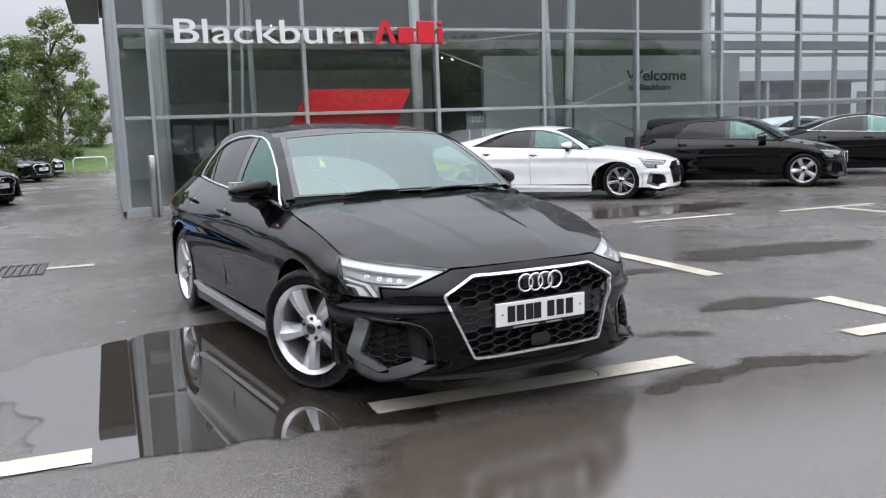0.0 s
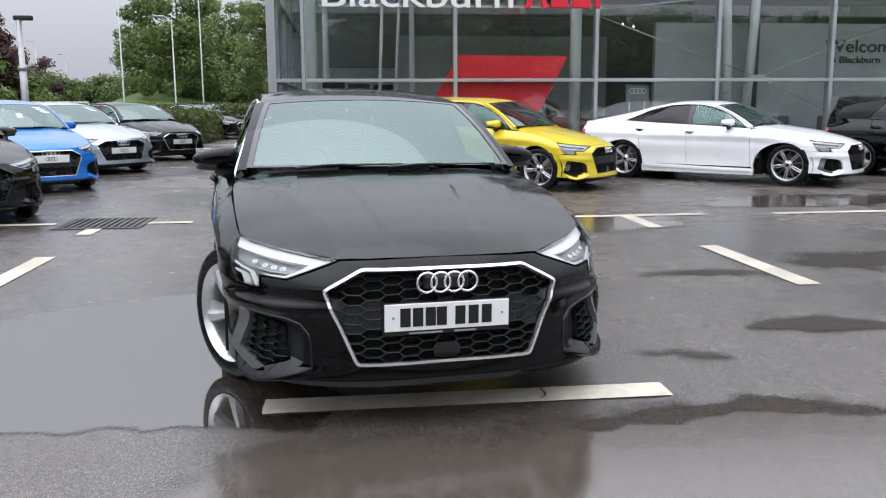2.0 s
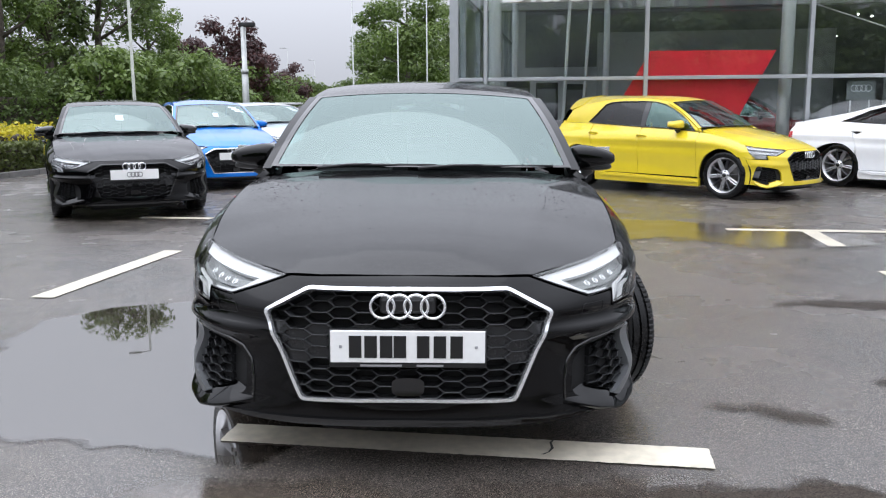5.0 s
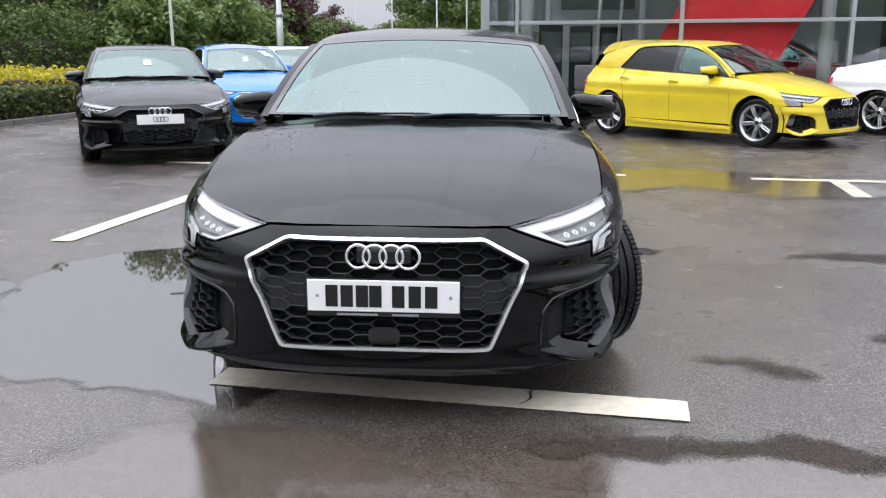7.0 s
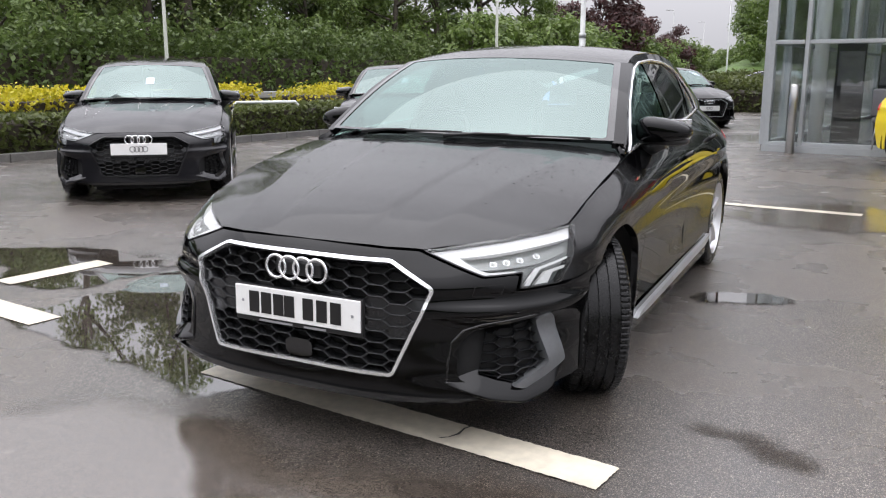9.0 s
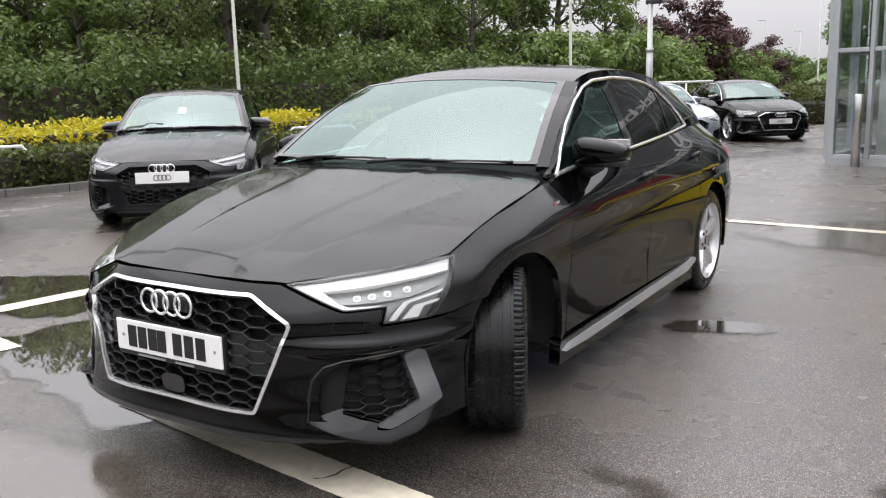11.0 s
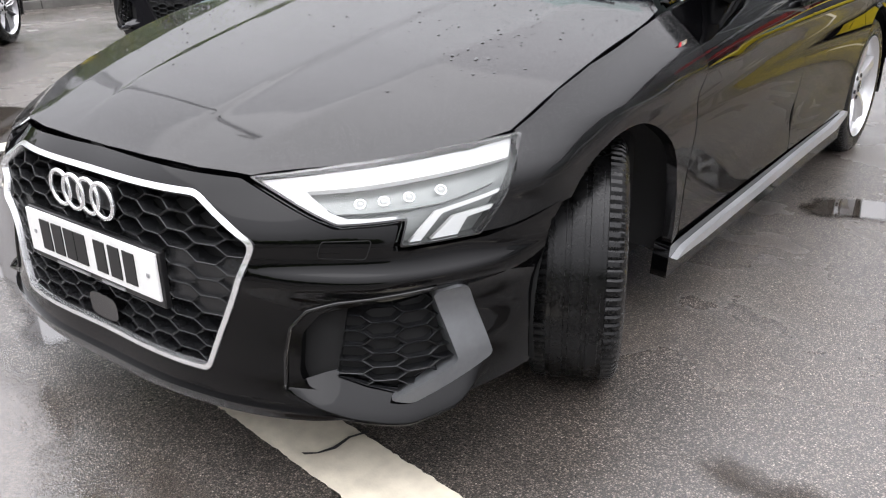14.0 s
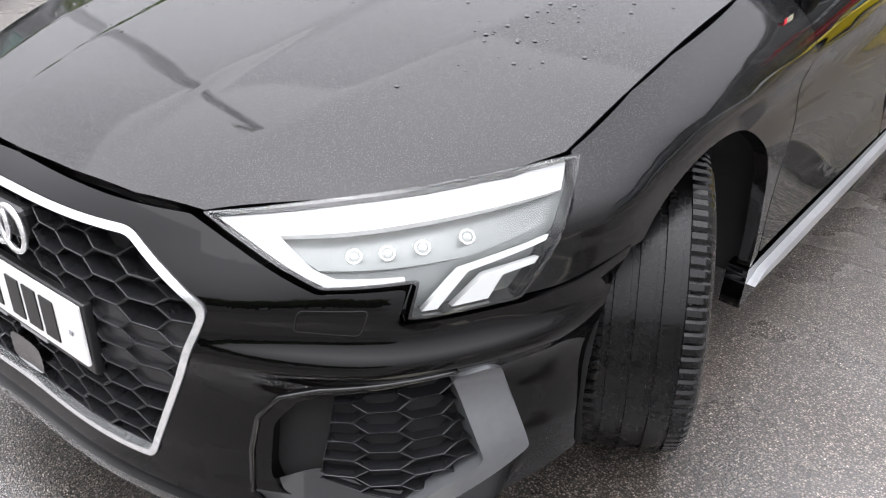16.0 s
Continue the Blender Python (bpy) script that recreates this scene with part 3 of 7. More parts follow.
def chair(x, y, turn):
    top = empty("chair", pose(x, y, 0.11, 0, 0, turn), "dark upholstered showroom chair on thin legs", "chair", "showroom chairs")
    part("seat", boxes((-0.26, 0.26, -0.25, 0.25, 0.40, 0.50), bevel=0.03), CLADDING, top)
    part("backrest", boxes((-0.26, 0.26, 0.19, 0.28, 0.505, 0.92), bevel=0.03), CLADDING, top)
    for sx in (-0.2, 0.2):
        for sy in (-0.2, 0.2):
            part("leg", tube(bmesh.new(), [(sx, sy, 0.41), (sx * 1.1, sy * 1.1, 0)], 0.012, 6), STEEL, top)


for x, y, a in ((9.2, 17.3, 0), (14.4, 17.2, 0), (18.0, 17.6, 10)):
    desk(x, y, a)
for x, y, a in ((9.0, 16.75, 180), (11.0, 17.35, 30), (11.9, 17.3, -20), (14.1, 16.68, 180), (17.8, 18.4, 10), (19.2, 17.4, 160), (2.3, 16.1, 150), (2.9, 16.9, 200)):
    chair(x, y, a)


def canopy():
    """A low flat-roofed workshop beyond the rear glazing."""
    top = empty("workshop", pose(36, 44, 0), "low dark flat-roofed workshop beyond the showroom", "building")
    part("roof", boxes((-9, 12, -3.2, 8, 3.6, 4.2), bevel=0.03), FRAME, top, smooth=False)
    part("wall", boxes((-8, 11.5, 0.5, 7.5, 0, 3.59)), CLADDING, top, smooth=False)
    for k in range(5):
        x = -8.6 + k * 4.9
        part("post", boxes((x - 0.1, x + 0.1, -3.0, -2.8, 0, 3.59)), FRAME, top, smooth=False)
        d = part("shutter_door", boxes((x + 1.0, x + 4.0, 0.44, 0.497, 0, 3.0)), GREYWALL, top, smooth=False)


canopy()

# ---- cars: panels trimmed from smooth body surfaces ----
# car space: x to its left, y backwards from the number plate, z up
from mathutils.geometry import delaunay_2d_cdt


def slopes(X, Y):
    """Three-point slopes of curves given row by row."""
    h = np.diff(X, axis=-1)
    d = np.diff(Y, axis=-1) / h
    m = np.empty_like(Y)
    m[..., 1:-1] = (d[..., :-1] * h[..., 1:] + d[..., 1:] * h[..., :-1]) / (h[..., :-1] + h[..., 1:])
    m[..., 0], m[..., -1] = d[..., 0], d[..., -1]
    return m


def curve_rows(X, Y, q):
    """Cubic curves, one for each row of X and Y, at q (one for each row)."""
    m = slopes(X, Y)
    k = np.clip((q[:, None] >= X).sum(1) - 1, 0, X.shape[1] - 2)
    r = np.arange(len(q))
    x0, x1, y0, y1, m0, m1 = X[r, k], X[r, k + 1], Y[r, k], Y[r, k + 1], m[r, k], m[r, k + 1]
    h = x1 - x0
    t = (q - x0) / h
    lo, hi = t < 0, t > 1
    tt = np.clip(t, 0, 1)
    v = (2 * tt ** 3 - 3 * tt ** 2 + 1) * y0 + (tt ** 3 - 2 * tt ** 2 + tt) * h * m0 + (3 * tt ** 2 - 2 * tt ** 3) * y1 + (tt ** 3 - tt ** 2) * h * m1
    return v + np.where(lo, t * h * m0, 0) + np.where(hi, (t - 1) * h * m1, 0)


def curve(table, q):
    """A cubic through (x, y) pairs at the values q."""
    q = np.atleast_1d(np.asarray(q, float))
    X = np.array([p[0] for p in table], float)
    Y = np.array([p[1] for p in table], float)
    return curve_rows(np.broadcast_to(X, (len(q), len(X))), np.broadcast_to(Y, (len(q), len(Y))), q)


# plan outlines of the nose, level by level: z and (x, y) pairs
NOSE = [
    (0.10, ((0, 0.045), (0.30, 0.055), (0.60, 0.135), (0.72, 0.235), (0.79, 0.36), (0.825, 0.50), (0.84, 0.62))),
    (0.17, ((0, 0.0), (0.30, 0.012), (0.60, 0.098), (0.72, 0.185), (0.797, 0.31), (0.837, 0.43), (0.852, 0.62))),
    (0.30, ((0, 0.0), (0.36, 0.016), (0.60, 0.108), (0.735, 0.20), (0.810, 0.318), (0.848, 0.44), (0.868, 0.62))),
    (0.46, ((0, 0.0), (0.40, 0.028), (0.60, 0.118), (0.712, 0.205), (0.786, 0.315), (0.840, 0.43), (0.873, 0.62))),
    (0.492, ((0, 0.002), (0.42, 0.030), (0.60, 0.103), (0.720, 0.185), (0.802, 0.295), (0.852, 0.415), (0.876, 0.62))),
    (0.530, ((0, 0.006), (0.44, 0.044), (0.60, 0.132), (0.722, 0.223), (0.802, 0.343), (0.848, 0.448), (0.880, 0.62))),
    (0.57, ((0, 0.012), (0.45, 0.050), (0.60, 0.13), (0.72, 0.226), (0.800, 0.351), (0.852, 0.452), (0.888, 0.62))),
    (0.65, ((0, 0.034), (0.35, 0.066), (0.50, 0.135), (0.65, 0.22), (0.76, 0.335), (0.83, 0.45), (0.890, 0.62))),
    (0.70, ((0, 0.085), (0.35, 0.115), (0.42, 0.15), (0.54, 0.232), (0.68, 0.335), (0.793, 0.462), (0.872, 0.62))),
    (0.75, ((0, 0.16), (0.35, 0.21), (0.48, 0.30), (0.62, 0.40), (0.735, 0.487), (0.810, 0.56), (0.850, 0.64))),
]
NOSE_Y = 0.9


def nose(a, z):
    """The front skin; a: metres of arc from the middle, about 0.9 m for one radian."""
    th = np.asarray(a, float) / 0.9
    z = np.asarray(z, float)
    sg = np.where(th < 0, -1.0, 1.0)
    th = np.abs(th)
    R = []
    for lv, pts in NOSE:
        tab = [(-math.atan2(x, NOSE_Y - y), math.hypot(x, NOSE_Y - y)) for x, y in pts[2:0:-1]] + [(math.atan2(x, NOSE_Y - y), math.hypot(x, NOSE_Y - y)) for x, y in pts]
        R.append(curve(tab, th))
    R = np.stack(R, 1)
    Z = np.broadcast_to(np.array([lv for lv, _ in NOSE]), R.shape)
    r = curve_rows(Z, R, z)
    return np.stack([sg * r * np.sin(th), NOSE_Y - r * np.cos(th), z], 1)


def T(deg):
    return radians(deg) * 0.9


# side: rows of y, then (z, x) from sill to belt
SIDE = [
    (0.30, ((0.17, 0.79), (0.27, 0.8), (0.42, 0.792), (0.6, 0.725), (0.68, 0.682), (0.715, 0.62))),
    (0.38, ((0.17, 0.824), (0.27, 0.836), (0.42, 0.832), (0.6, 0.792), (0.68, 0.758), (0.725, 0.7))),
    (0.46, ((0.17, 0.842), (0.27, 0.853), (0.42, 0.858), (0.6, 0.842), (0.68, 0.82), (0.733, 0.75))),
    (0.55, ((0.17, 0.85), (0.27, 0.86), (0.42, 0.87), (0.6, 0.876), (0.68, 0.866), (0.748, 0.79))),
    (0.70, ((0.17, 0.854), (0.27, 0.864), (0.42, 0.876), (0.62, 0.892), (0.73, 0.876), (0.802, 0.8))),
    (0.83, ((0.17, 0.858), (0.27, 0.868), (0.42, 0.88), (0.64, 0.898), (0.76, 0.882), (0.836, 0.803))),
    (1.10, ((0.17, 0.87), (0.27, 0.878), (0.42, 0.886), (0.66, 0.902), (0.8, 0.882), (0.885, 0.8))),
    (1.35, ((0.17, 0.868), (0.27, 0.875), (0.42, 0.88), (0.68, 0.897), (0.82, 0.88), (0.908, 0.775))),
    (2.00, ((0.17, 0.868), (0.27, 0.874), (0.42, 0.874), (0.68, 0.89), (0.84, 0.872), (0.945, 0.78))),
    (2.70, ((0.17, 0.868), (0.27, 0.874), (0.42, 0.876), (0.69, 0.888), (0.855, 0.858), (0.975, 0.755))),
    (3.20, ((0.17, 0.872), (0.27, 0.88), (0.42, 0.887), (0.68, 0.893), (0.865, 0.842), (1, 0.722))),
    (3.50, ((0.17, 0.876), (0.27, 0.884), (0.42, 0.894), (0.68, 0.893), (0.87, 0.828), (1.016, 0.692))),
    (3.90, ((0.17, 0.85), (0.27, 0.86), (0.42, 0.872), (0.68, 0.865), (0.87, 0.795), (1.02, 0.645))),
    (4.20, ((0.17, 0.79), (0.27, 0.805), (0.42, 0.818), (0.68, 0.815), (0.87, 0.75), (1.005, 0.6))),
]


def side(y, z):
    y, z = np.asarray(y, float), np.asarray(z, float)
    n = len(SIDE[0][1])
    Z = np.stack([curve([(row[0], row[1][k][0]) for row in SIDE], y) for k in range(n)], 1)
    X = np.stack([curve([(row[0], row[1][k][1]) for row in SIDE], y) for k in range(n)], 1)
    x = curve_rows(Z, X, z)
    # a sharp shoulder crease, and a hollow low on the doors
    on = np.clip((y - 0.60) / 0.5, 0, 1)
    zs = 0.742 + 0.030 * np.clip((y - 0.8) / 1.2, 0, 1) + 0.02 * np.clip((y - 2) / 2, 0, 1)
    x = x + on * (0.012 * np.exp(-np.abs(z - zs) / 0.045) - 0.008 * np.exp(-((z - zs + 0.085) / 0.05) ** 2))
    low = np.sin(np.clip((y - 1.33) / 1.9, 0, 1) * math.pi)
    zl = 0.33 + 0.15 * np.clip((y - 1.35) / 1.7, 0, 1)
    x = x - low * 0.004 * np.exp(-((z - zl) / 0.07) ** 2)
    return np.stack([x, y, z], 1)


BELT = [(row[0], row[1][-1]) for row in SIDE]
RAIL = [(1.20, 0.785, 0.895), (1.33, 0.757, 0.945), (1.62, 0.690, 1.135), (1.95, 0.612, 1.300), (2.20, 0.580, 1.350), (2.50, 0.575, 1.368), (2.90, 0.578, 1.358), (3.10, 0.578, 1.338), (3.30, 0.575, 1.305), (3.65, 0.562, 1.240), (3.95, 0.548, 1.170), (4.15, 0.540, 1.115)]


def rail(y):
    return curve([(r[0], r[1]) for r in RAIL], y), curve([(r[0], r[2]) for r in RAIL], y)


def upper(y, z):
    """The side above the belt, leaning in to the roof rail."""
    y, z = np.asarray(y, float), np.asarray(z, float)
    bz, bx = curve([(b[0], b[1][0]) for b in BELT], y), curve([(b[0], b[1][1]) for b in BELT], y)
    rx, rz = rail(y)
    t = (z - bz) / np.maximum(rz - bz, 0.04)
    x = bx + (rx - bx) * t + 0.018 * np.sin(np.clip(t, 0, 1) * math.pi)
    return np.stack([x, y, z], 1)


HOOD_MID = [(0.05, 0.672), (0.10, 0.697), (0.20, 0.744), (0.35, 0.792), (0.60, 0.850), (0.90, 0.906), (1.15, 0.957), (1.40, 1.003)]
HOOD_EDGE = [(0.05, 0.306, 0.664), (0.13, 0.428, 0.684), (0.25, 0.563, 0.699), (0.35, 0.668, 0.713), (0.45, 0.745, 0.728), (0.53, 0.787, 0.743), (0.70, 0.797, 0.800), (0.83, 0.800, 0.834), (1.10, 0.797, 0.884), (1.40, 0.80, 0.928)]


def hood(x, y):
    x, y = np.asarray(x, float), np.asarray(y, float)
    zc = curve(HOOD_MID, y)
    xe, ze = curve([(h[0], h[1]) for h in HOOD_EDGE], y), curve([(h[0], h[2]) for h in HOOD_EDGE], y)
    s = np.clip(np.abs(x) / xe, 0, 1.05)
    z = ze + (zc - ze) * (1 - s ** 2.3)
    # two pairs of pressed folds run back from the grille
    on = np.clip((y - 0.10) / 0.15, 0, 1) * np.clip((1.25 - y) / 0.3, 0, 1)
    inner, outer = 0.185 + 0.10 * np.clip((y - 0.15) / 1.0, 0, 1), 0.385 + 0.20 * np.clip((y - 0.2) / 0.8, 0, 1)
    z = z + on * (0.0042 * 0.5 * (1 + np.tanh((inner - np.abs(x)) / 0.013)) + 0.0072 * np.exp(-np.sqrt((np.abs(x) - outer) ** 2 + 0.0002) / 0.07))
    return np.stack([x, y, z], 1)


def screen(s, t):
    """The windscreen; s from -1 to 1 across, t from 0 at the cowl to 1 at the roof."""
    s, t = np.asarray(s, float), np.asarray(t, float)
    x = s * (0.735 + (0.588 - 0.735) * t)
    y = (1.17 + 0.17 * s * s) * (1 - t) + (1.795 + 0.155 * s * s) * t
    z = (0.978 - 0.018 * s * s) * (1 - t) + (1.334 - 0.026 * s * s) * t + 0.028 * np.sin(t * math.pi)
    return np.stack([x, y, z], 1)


ROOF_MID = [(1.70, 1.298), (1.80, 1.333), (2.00, 1.374), (2.30, 1.403), (2.60, 1.412), (3.00, 1.406), (3.40, 1.388), (3.80, 1.345), (4.10, 1.300)]


def roof(s, y):
    s, y = np.asarray(s, float), np.asarray(y, float)
    rx, rz = rail(y)
    zc = curve(ROOF_MID, y)
    return np.stack([s * rx, y, rz + (zc - rz) * (1 - np.abs(s) ** 2.2)], 1)


def tail(x, z):
    x, z = np.asarray(x, float), np.asarray(z, float)
    s = np.abs(x) / 0.86
    y = 4.30 - 0.30 * np.clip(s, 0, 1.2) ** 4 - 0.05 * np.abs(z - 0.6) - 1.0 * np.clip(z - 1.04, 0, 1)
    return np.stack([x, y, z], 1)


def warp_none(P):
    return P


def make_warp(ys, kx=1.0, kz=1.0, cabin=None):
    """Stretches the body: ys pairs of old and new y; cabin: (y, share) of the height kept above the belt."""
    def f(P):
        P = np.array(P, float)
        y = P[:, 1].copy()
        z = P[:, 2].copy()
        if cabin:
            bz = curve([(b[0], b[1][0]) for b in BELT], y)
            g = np.interp(y, [c[0] for c in cabin], [c[1] for c in cabin])
            z = np.where(z > bz, bz + (z - bz) * g, z)
        P[:, 1] = np.interp(y, [a for a, _ in ys], [b for _, b in ys])
        P[:, 1] += np.where(y < ys[0][0], y - ys[0][0], 0) + np.where(y > ys[-1][0], y - ys[-1][0], 0)
        P[:, 0] *= kx
        P[:, 2] = z * kz
        return P
    return f


def resample(poly, step):
    out = []
    n = len(poly)
    for i in range(n):
        a, b = poly[i], poly[(i + 1) % n]
        k = max(1, int(math.ceil(math.dist(a, b) / step)))
        out += [(a[0] + (b[0] - a[0]) * j / k, a[1] + (b[1] - a[1]) * j / k) for j in range(k)]
    return out


def inside(px, py, poly):
    """Even-odd test for arrays of points."""
    hit = np.zeros(len(px), bool)
    n = len(poly)
    for i in range(n):
        (x0, y0), (x1, y1) = poly[i], poly[(i + 1) % n]
        if y0 == y1:
            continue
        c = ((y0 > py) != (y1 > py)) & (px < (x1 - x0) * (py - y0) / (y1 - y0) + x0)
        hit ^= c
    return hit


def near(px, py, poly):
    d = np.full(len(px), 1e9)
    n = len(poly)
    for i in range(n):
        a, b = np.array(poly[i]), np.array(poly[(i + 1) % n])
        ab = b - a
        L2 = max(ab @ ab, 1e-12)
        t = np.clip(((px - a[0]) * ab[0] + (py - a[1]) * ab[1]) / L2, 0, 1)
        d = np.minimum(d, np.hypot(px - a[0] - t * ab[0], py - a[1] - t * ab[1]))
    return d


def smooth_loop(points, k=6):
    """A rounded closed outline through points."""
    n, out = len(points), []
    P = [np.array(p, float) for p in points]
    for i in range(n):
        p0, p1, p2, p3 = P[i - 1], P[i], P[(i + 1) % n], P[(i + 2) % n]
        for j in range(k):
            t = j / k
            out.append(tuple(0.5 * (2 * p1 + (p2 - p0) * t + (2 * p0 - 5 * p1 + 4 * p2 - p3) * t * t + (3 * p1 - p0 - 3 * p2 + p3) * t ** 3)))
    return out


def round_poly(points, r=0.01, k=4):
    """The outline with its corners rounded by about r."""
    n, out = len(points), []
    for i in range(n):
        a, b, c = (np.array(points[(i + j) % n], float) for j in (-1, 0, 1))
        ra, rc = min(r, np.linalg.norm(a - b) * 0.45), min(r, np.linalg.norm(c - b) * 0.45)
        p, q = b + (a - b) / max(np.linalg.norm(a - b), 1e-9) * ra, b + (c - b) / max(np.linalg.norm(c - b), 1e-9) * rc
        for j in range(k + 1):
            t = j / k
            out.append(tuple((1 - t) ** 2 * p + 2 * t * (1 - t) * b + t * t * q))
    return out


class Skin:
    """Builds the panels of one car under its top object."""

    def __init__(self, top, warp=warp_none, step=0.03):
        self.top, self.warp, self.step = top, warp, step

    def points(self, surf, uv, offset, flip):
        uv = np.asarray(uv, float)
        e = 0.003
        P = self.warp(surf(uv[:, 0], uv[:, 1]))
        A = self.warp(surf(uv[:, 0] + e, uv[:, 1])) - self.warp(surf(uv[:, 0] - e, uv[:, 1]))
        B = self.warp(surf(uv[:, 0], uv[:, 1] + e)) - self.warp(surf(uv[:, 0], uv[:, 1] - e))
        N = np.cross(A, B) * (-1 if flip else 1)
        N /= np.maximum(np.linalg.norm(N, axis=1), 1e-12)[:, None]
        return P + N * offset, N

    def panel(self, name, poly, surf, mat, parent=None, holes=(), step=None, depth=0.02, offset=0.0, flip=False, mirror=False, label="", scale=(1, 1), both=False):
        """One skin panel cut along poly (with holes), with folded-in edges. scale: metres for one unit of u and v."""
        step = step or self.step
        su, sv = scale
        loops = [resample([(u * su, v * sv) for u, v in lp], step) for lp in (poly, *holes)]
        P = np.array(loops[0])
        gx, gy = np.meshgrid(np.arange(P[:, 0].min(), P[:, 0].max(), step) + step * 0.37, np.arange(P[:, 1].min(), P[:, 1].max(), step) + step * 0.41)
        gx, gy = gx.ravel(), gy.ravel()
        ok = inside(gx, gy, loops[0]) & (near(gx, gy, loops[0]) > step * 0.4)
        for lp in loops[1:]:
            ok &= ~inside(gx, gy, lp) & (near(gx, gy, lp) > step * 0.4)
        pts, edges = [], []
        for lp in loops:
            k0 = len(pts)
            pts += [Vector(p) for p in lp]
            edges += [(k0 + i, k0 + (i + 1) % len(lp)) for i in range(len(lp))]
        pts += [Vector((a, b)) for a, b in zip(gx[ok], gy[ok])]
        vs, es, fs, *_ = delaunay_2d_cdt(pts, edges, [], 0, 1e-6)
        mid = np.array([((vs[a].x + vs[b].x + vs[c].x) / 3, (vs[a].y + vs[b].y + vs[c].y) / 3) for a, b, c in fs])
        use = inside(mid[:, 0], mid[:, 1], loops[0])
        for lp in loops[1:]:
            use &= ~inside(mid[:, 0], mid[:, 1], lp)
        fs = [f for f, u in zip(fs, use) if u]
        uv = np.array([(v.x / su, v.y / sv) for v in vs])
        XYZ, N = self.points(surf, uv, offset, flip)
        faces = [tuple(f) for f in fs]
        FA = np.array(faces)
        NF = np.cross(XYZ[FA[:, 1]] - XYZ[FA[:, 0]], XYZ[FA[:, 2]] - XYZ[FA[:, 0]])
        if np.sum(NF * N[FA[:, 0]]) < 0:
            faces = [f[::-1] for f in faces]
        verts, norms = list(XYZ), list(N)
        if depth:
            count = {}
            for f in faces:
                for i in range(3):
                    a, b = f[i], f[(i + 1) % 3]
                    count[(a, b)] = 1
            rim = [(a, b) for a, b in count if (b, a) not in count]
            top_i, low_i = {}, {}
            for a, b in rim:
                for v in (a, b):
                    if v not in top_i:
                        top_i[v] = len(verts)
                        verts.append(XYZ[v])
                        low_i[v] = len(verts)
                        verts.append(XYZ[v] - N[v] * depth)
                        norms += [N[v], N[v]]
                faces.append((top_i[b], top_i[a], low_i[a], low_i[b]))
            flat_from = len(vs)
        ob = None
        for sign in ((1, -1) if both else ((-1,) if mirror else (1,))):
            V = np.array(verts)
            F = faces
            if sign < 0:
                V = V * np.array([-1, 1, 1])
                F = [f[::-1] for f in faces]
            me = pydata(name, V, F)
            me.materials.append(mat)
            me.shade_smooth()
            if depth:
                nn = [Vector((0, 0, 0))] * len(V)
                NN = np.array(norms) * np.array([sign, 1, 1])
                nn = [tuple(n) for n in NN[:flat_from]] + [(0, 0, 0)] * (len(V) - flat_from)
                me.normals_split_custom_set_from_vertices(nn)
            else:
                me.normals_split_custom_set_from_vertices([tuple(n) for n in np.array(norms) * np.array([sign, 1, 1])])
            ob = mesh_part(name, me, mat, parent or self.top, label, smooth=False)
        return ob

    def strip(self, name, line, surf, mat, r=0.006, parent=None, offset=0.0, flip=False, both=True, closed=False, label="", n=6, flat=1.0):
        """A bead along a line on a surface."""
        P, N = self.points(surf, line, offset, flip)
        obs = []
        for sign in ((1, -1) if both else (1,)):
            bm = bmesh.new()
            pts = [tuple(p * np.array([sign, 1, 1])) for p in P]
            if closed:
                pts = pts + [pts[0]]
            tube(bm, pts, r, n)
            obs.append(part(name, bm, mat, parent or self.top, label))
        return obs


def lathe(profile, n=64, axis="X"):
    """Verts and faces of a ring turned about the x axis; profile: (x, radius)."""
    V, F = [], []
    m = len(profile)
    for i in range(n):
        a = 2 * math.pi * i / n
        V += [(x, r * math.cos(a), r * math.sin(a)) for x, r in profile]
    for i in range(n):
        j = (i + 1) % n
        F += [(i * m + k, i * m + k + 1, j * m + k + 1, j * m + k) for k in range(m - 1)]
    return V, F


RUBBER = material("wet_tyre_rubber", (0.004, 0.004, 0.0042), rough=0.27, ior=1.36, vary=0.35, scale=14, bump=0.15, bump_scale=120, rough_vary=0.1)
ALLOY = material("silver_alloy", (0.62, 0.62, 0.63), rough=0.30, metal=0.75, vary=0.05, scale=8)
ALLOY_DARK = material("dark_alloy", (0.07, 0.07, 0.075), rough=0.3, metal=0.6, vary=0.1, scale=8)
DISC = material("brake_disc_steel", (0.16, 0.15, 0.14), rough=0.4, metal=0.8, vary=0.2, scale=12)
CHROME = material("satin_chrome", (0.92, 0.93, 0.94), rough=0.27, metal=0.88, vary=0.03, scale=9)
HONEY = material("satin_black_mesh", (0.014, 0.0145, 0.0155), rough=0.27, vary=0.15, scale=10)
PAPER = material("white_paper_tag", (0.50, 0.60, 0.66), rough=0.5, vary=0.04, scale=20)
BLACK_TRIM = material("black_plastic_trim", (0.011, 0.011, 0.0115), rough=0.3, vary=0.25, scale=10, bump=0.08, bump_scale=300)
GLOSS_TRIM = material("gloss_black_trim", (0.002, 0.002, 0.0022), rough=0.06, vary=0.2, scale=9, coat=0.6)
GREY_TRIM = material("grey_bumper_blade", (0.13, 0.135, 0.14), rough=0.34, metal=0.3, vary=0.08, scale=9)
SILVER_SILL = material("silver_sill_blade", (0.50, 0.51, 0.52), rough=0.32, metal=0.6, vary=0.08, scale=7)
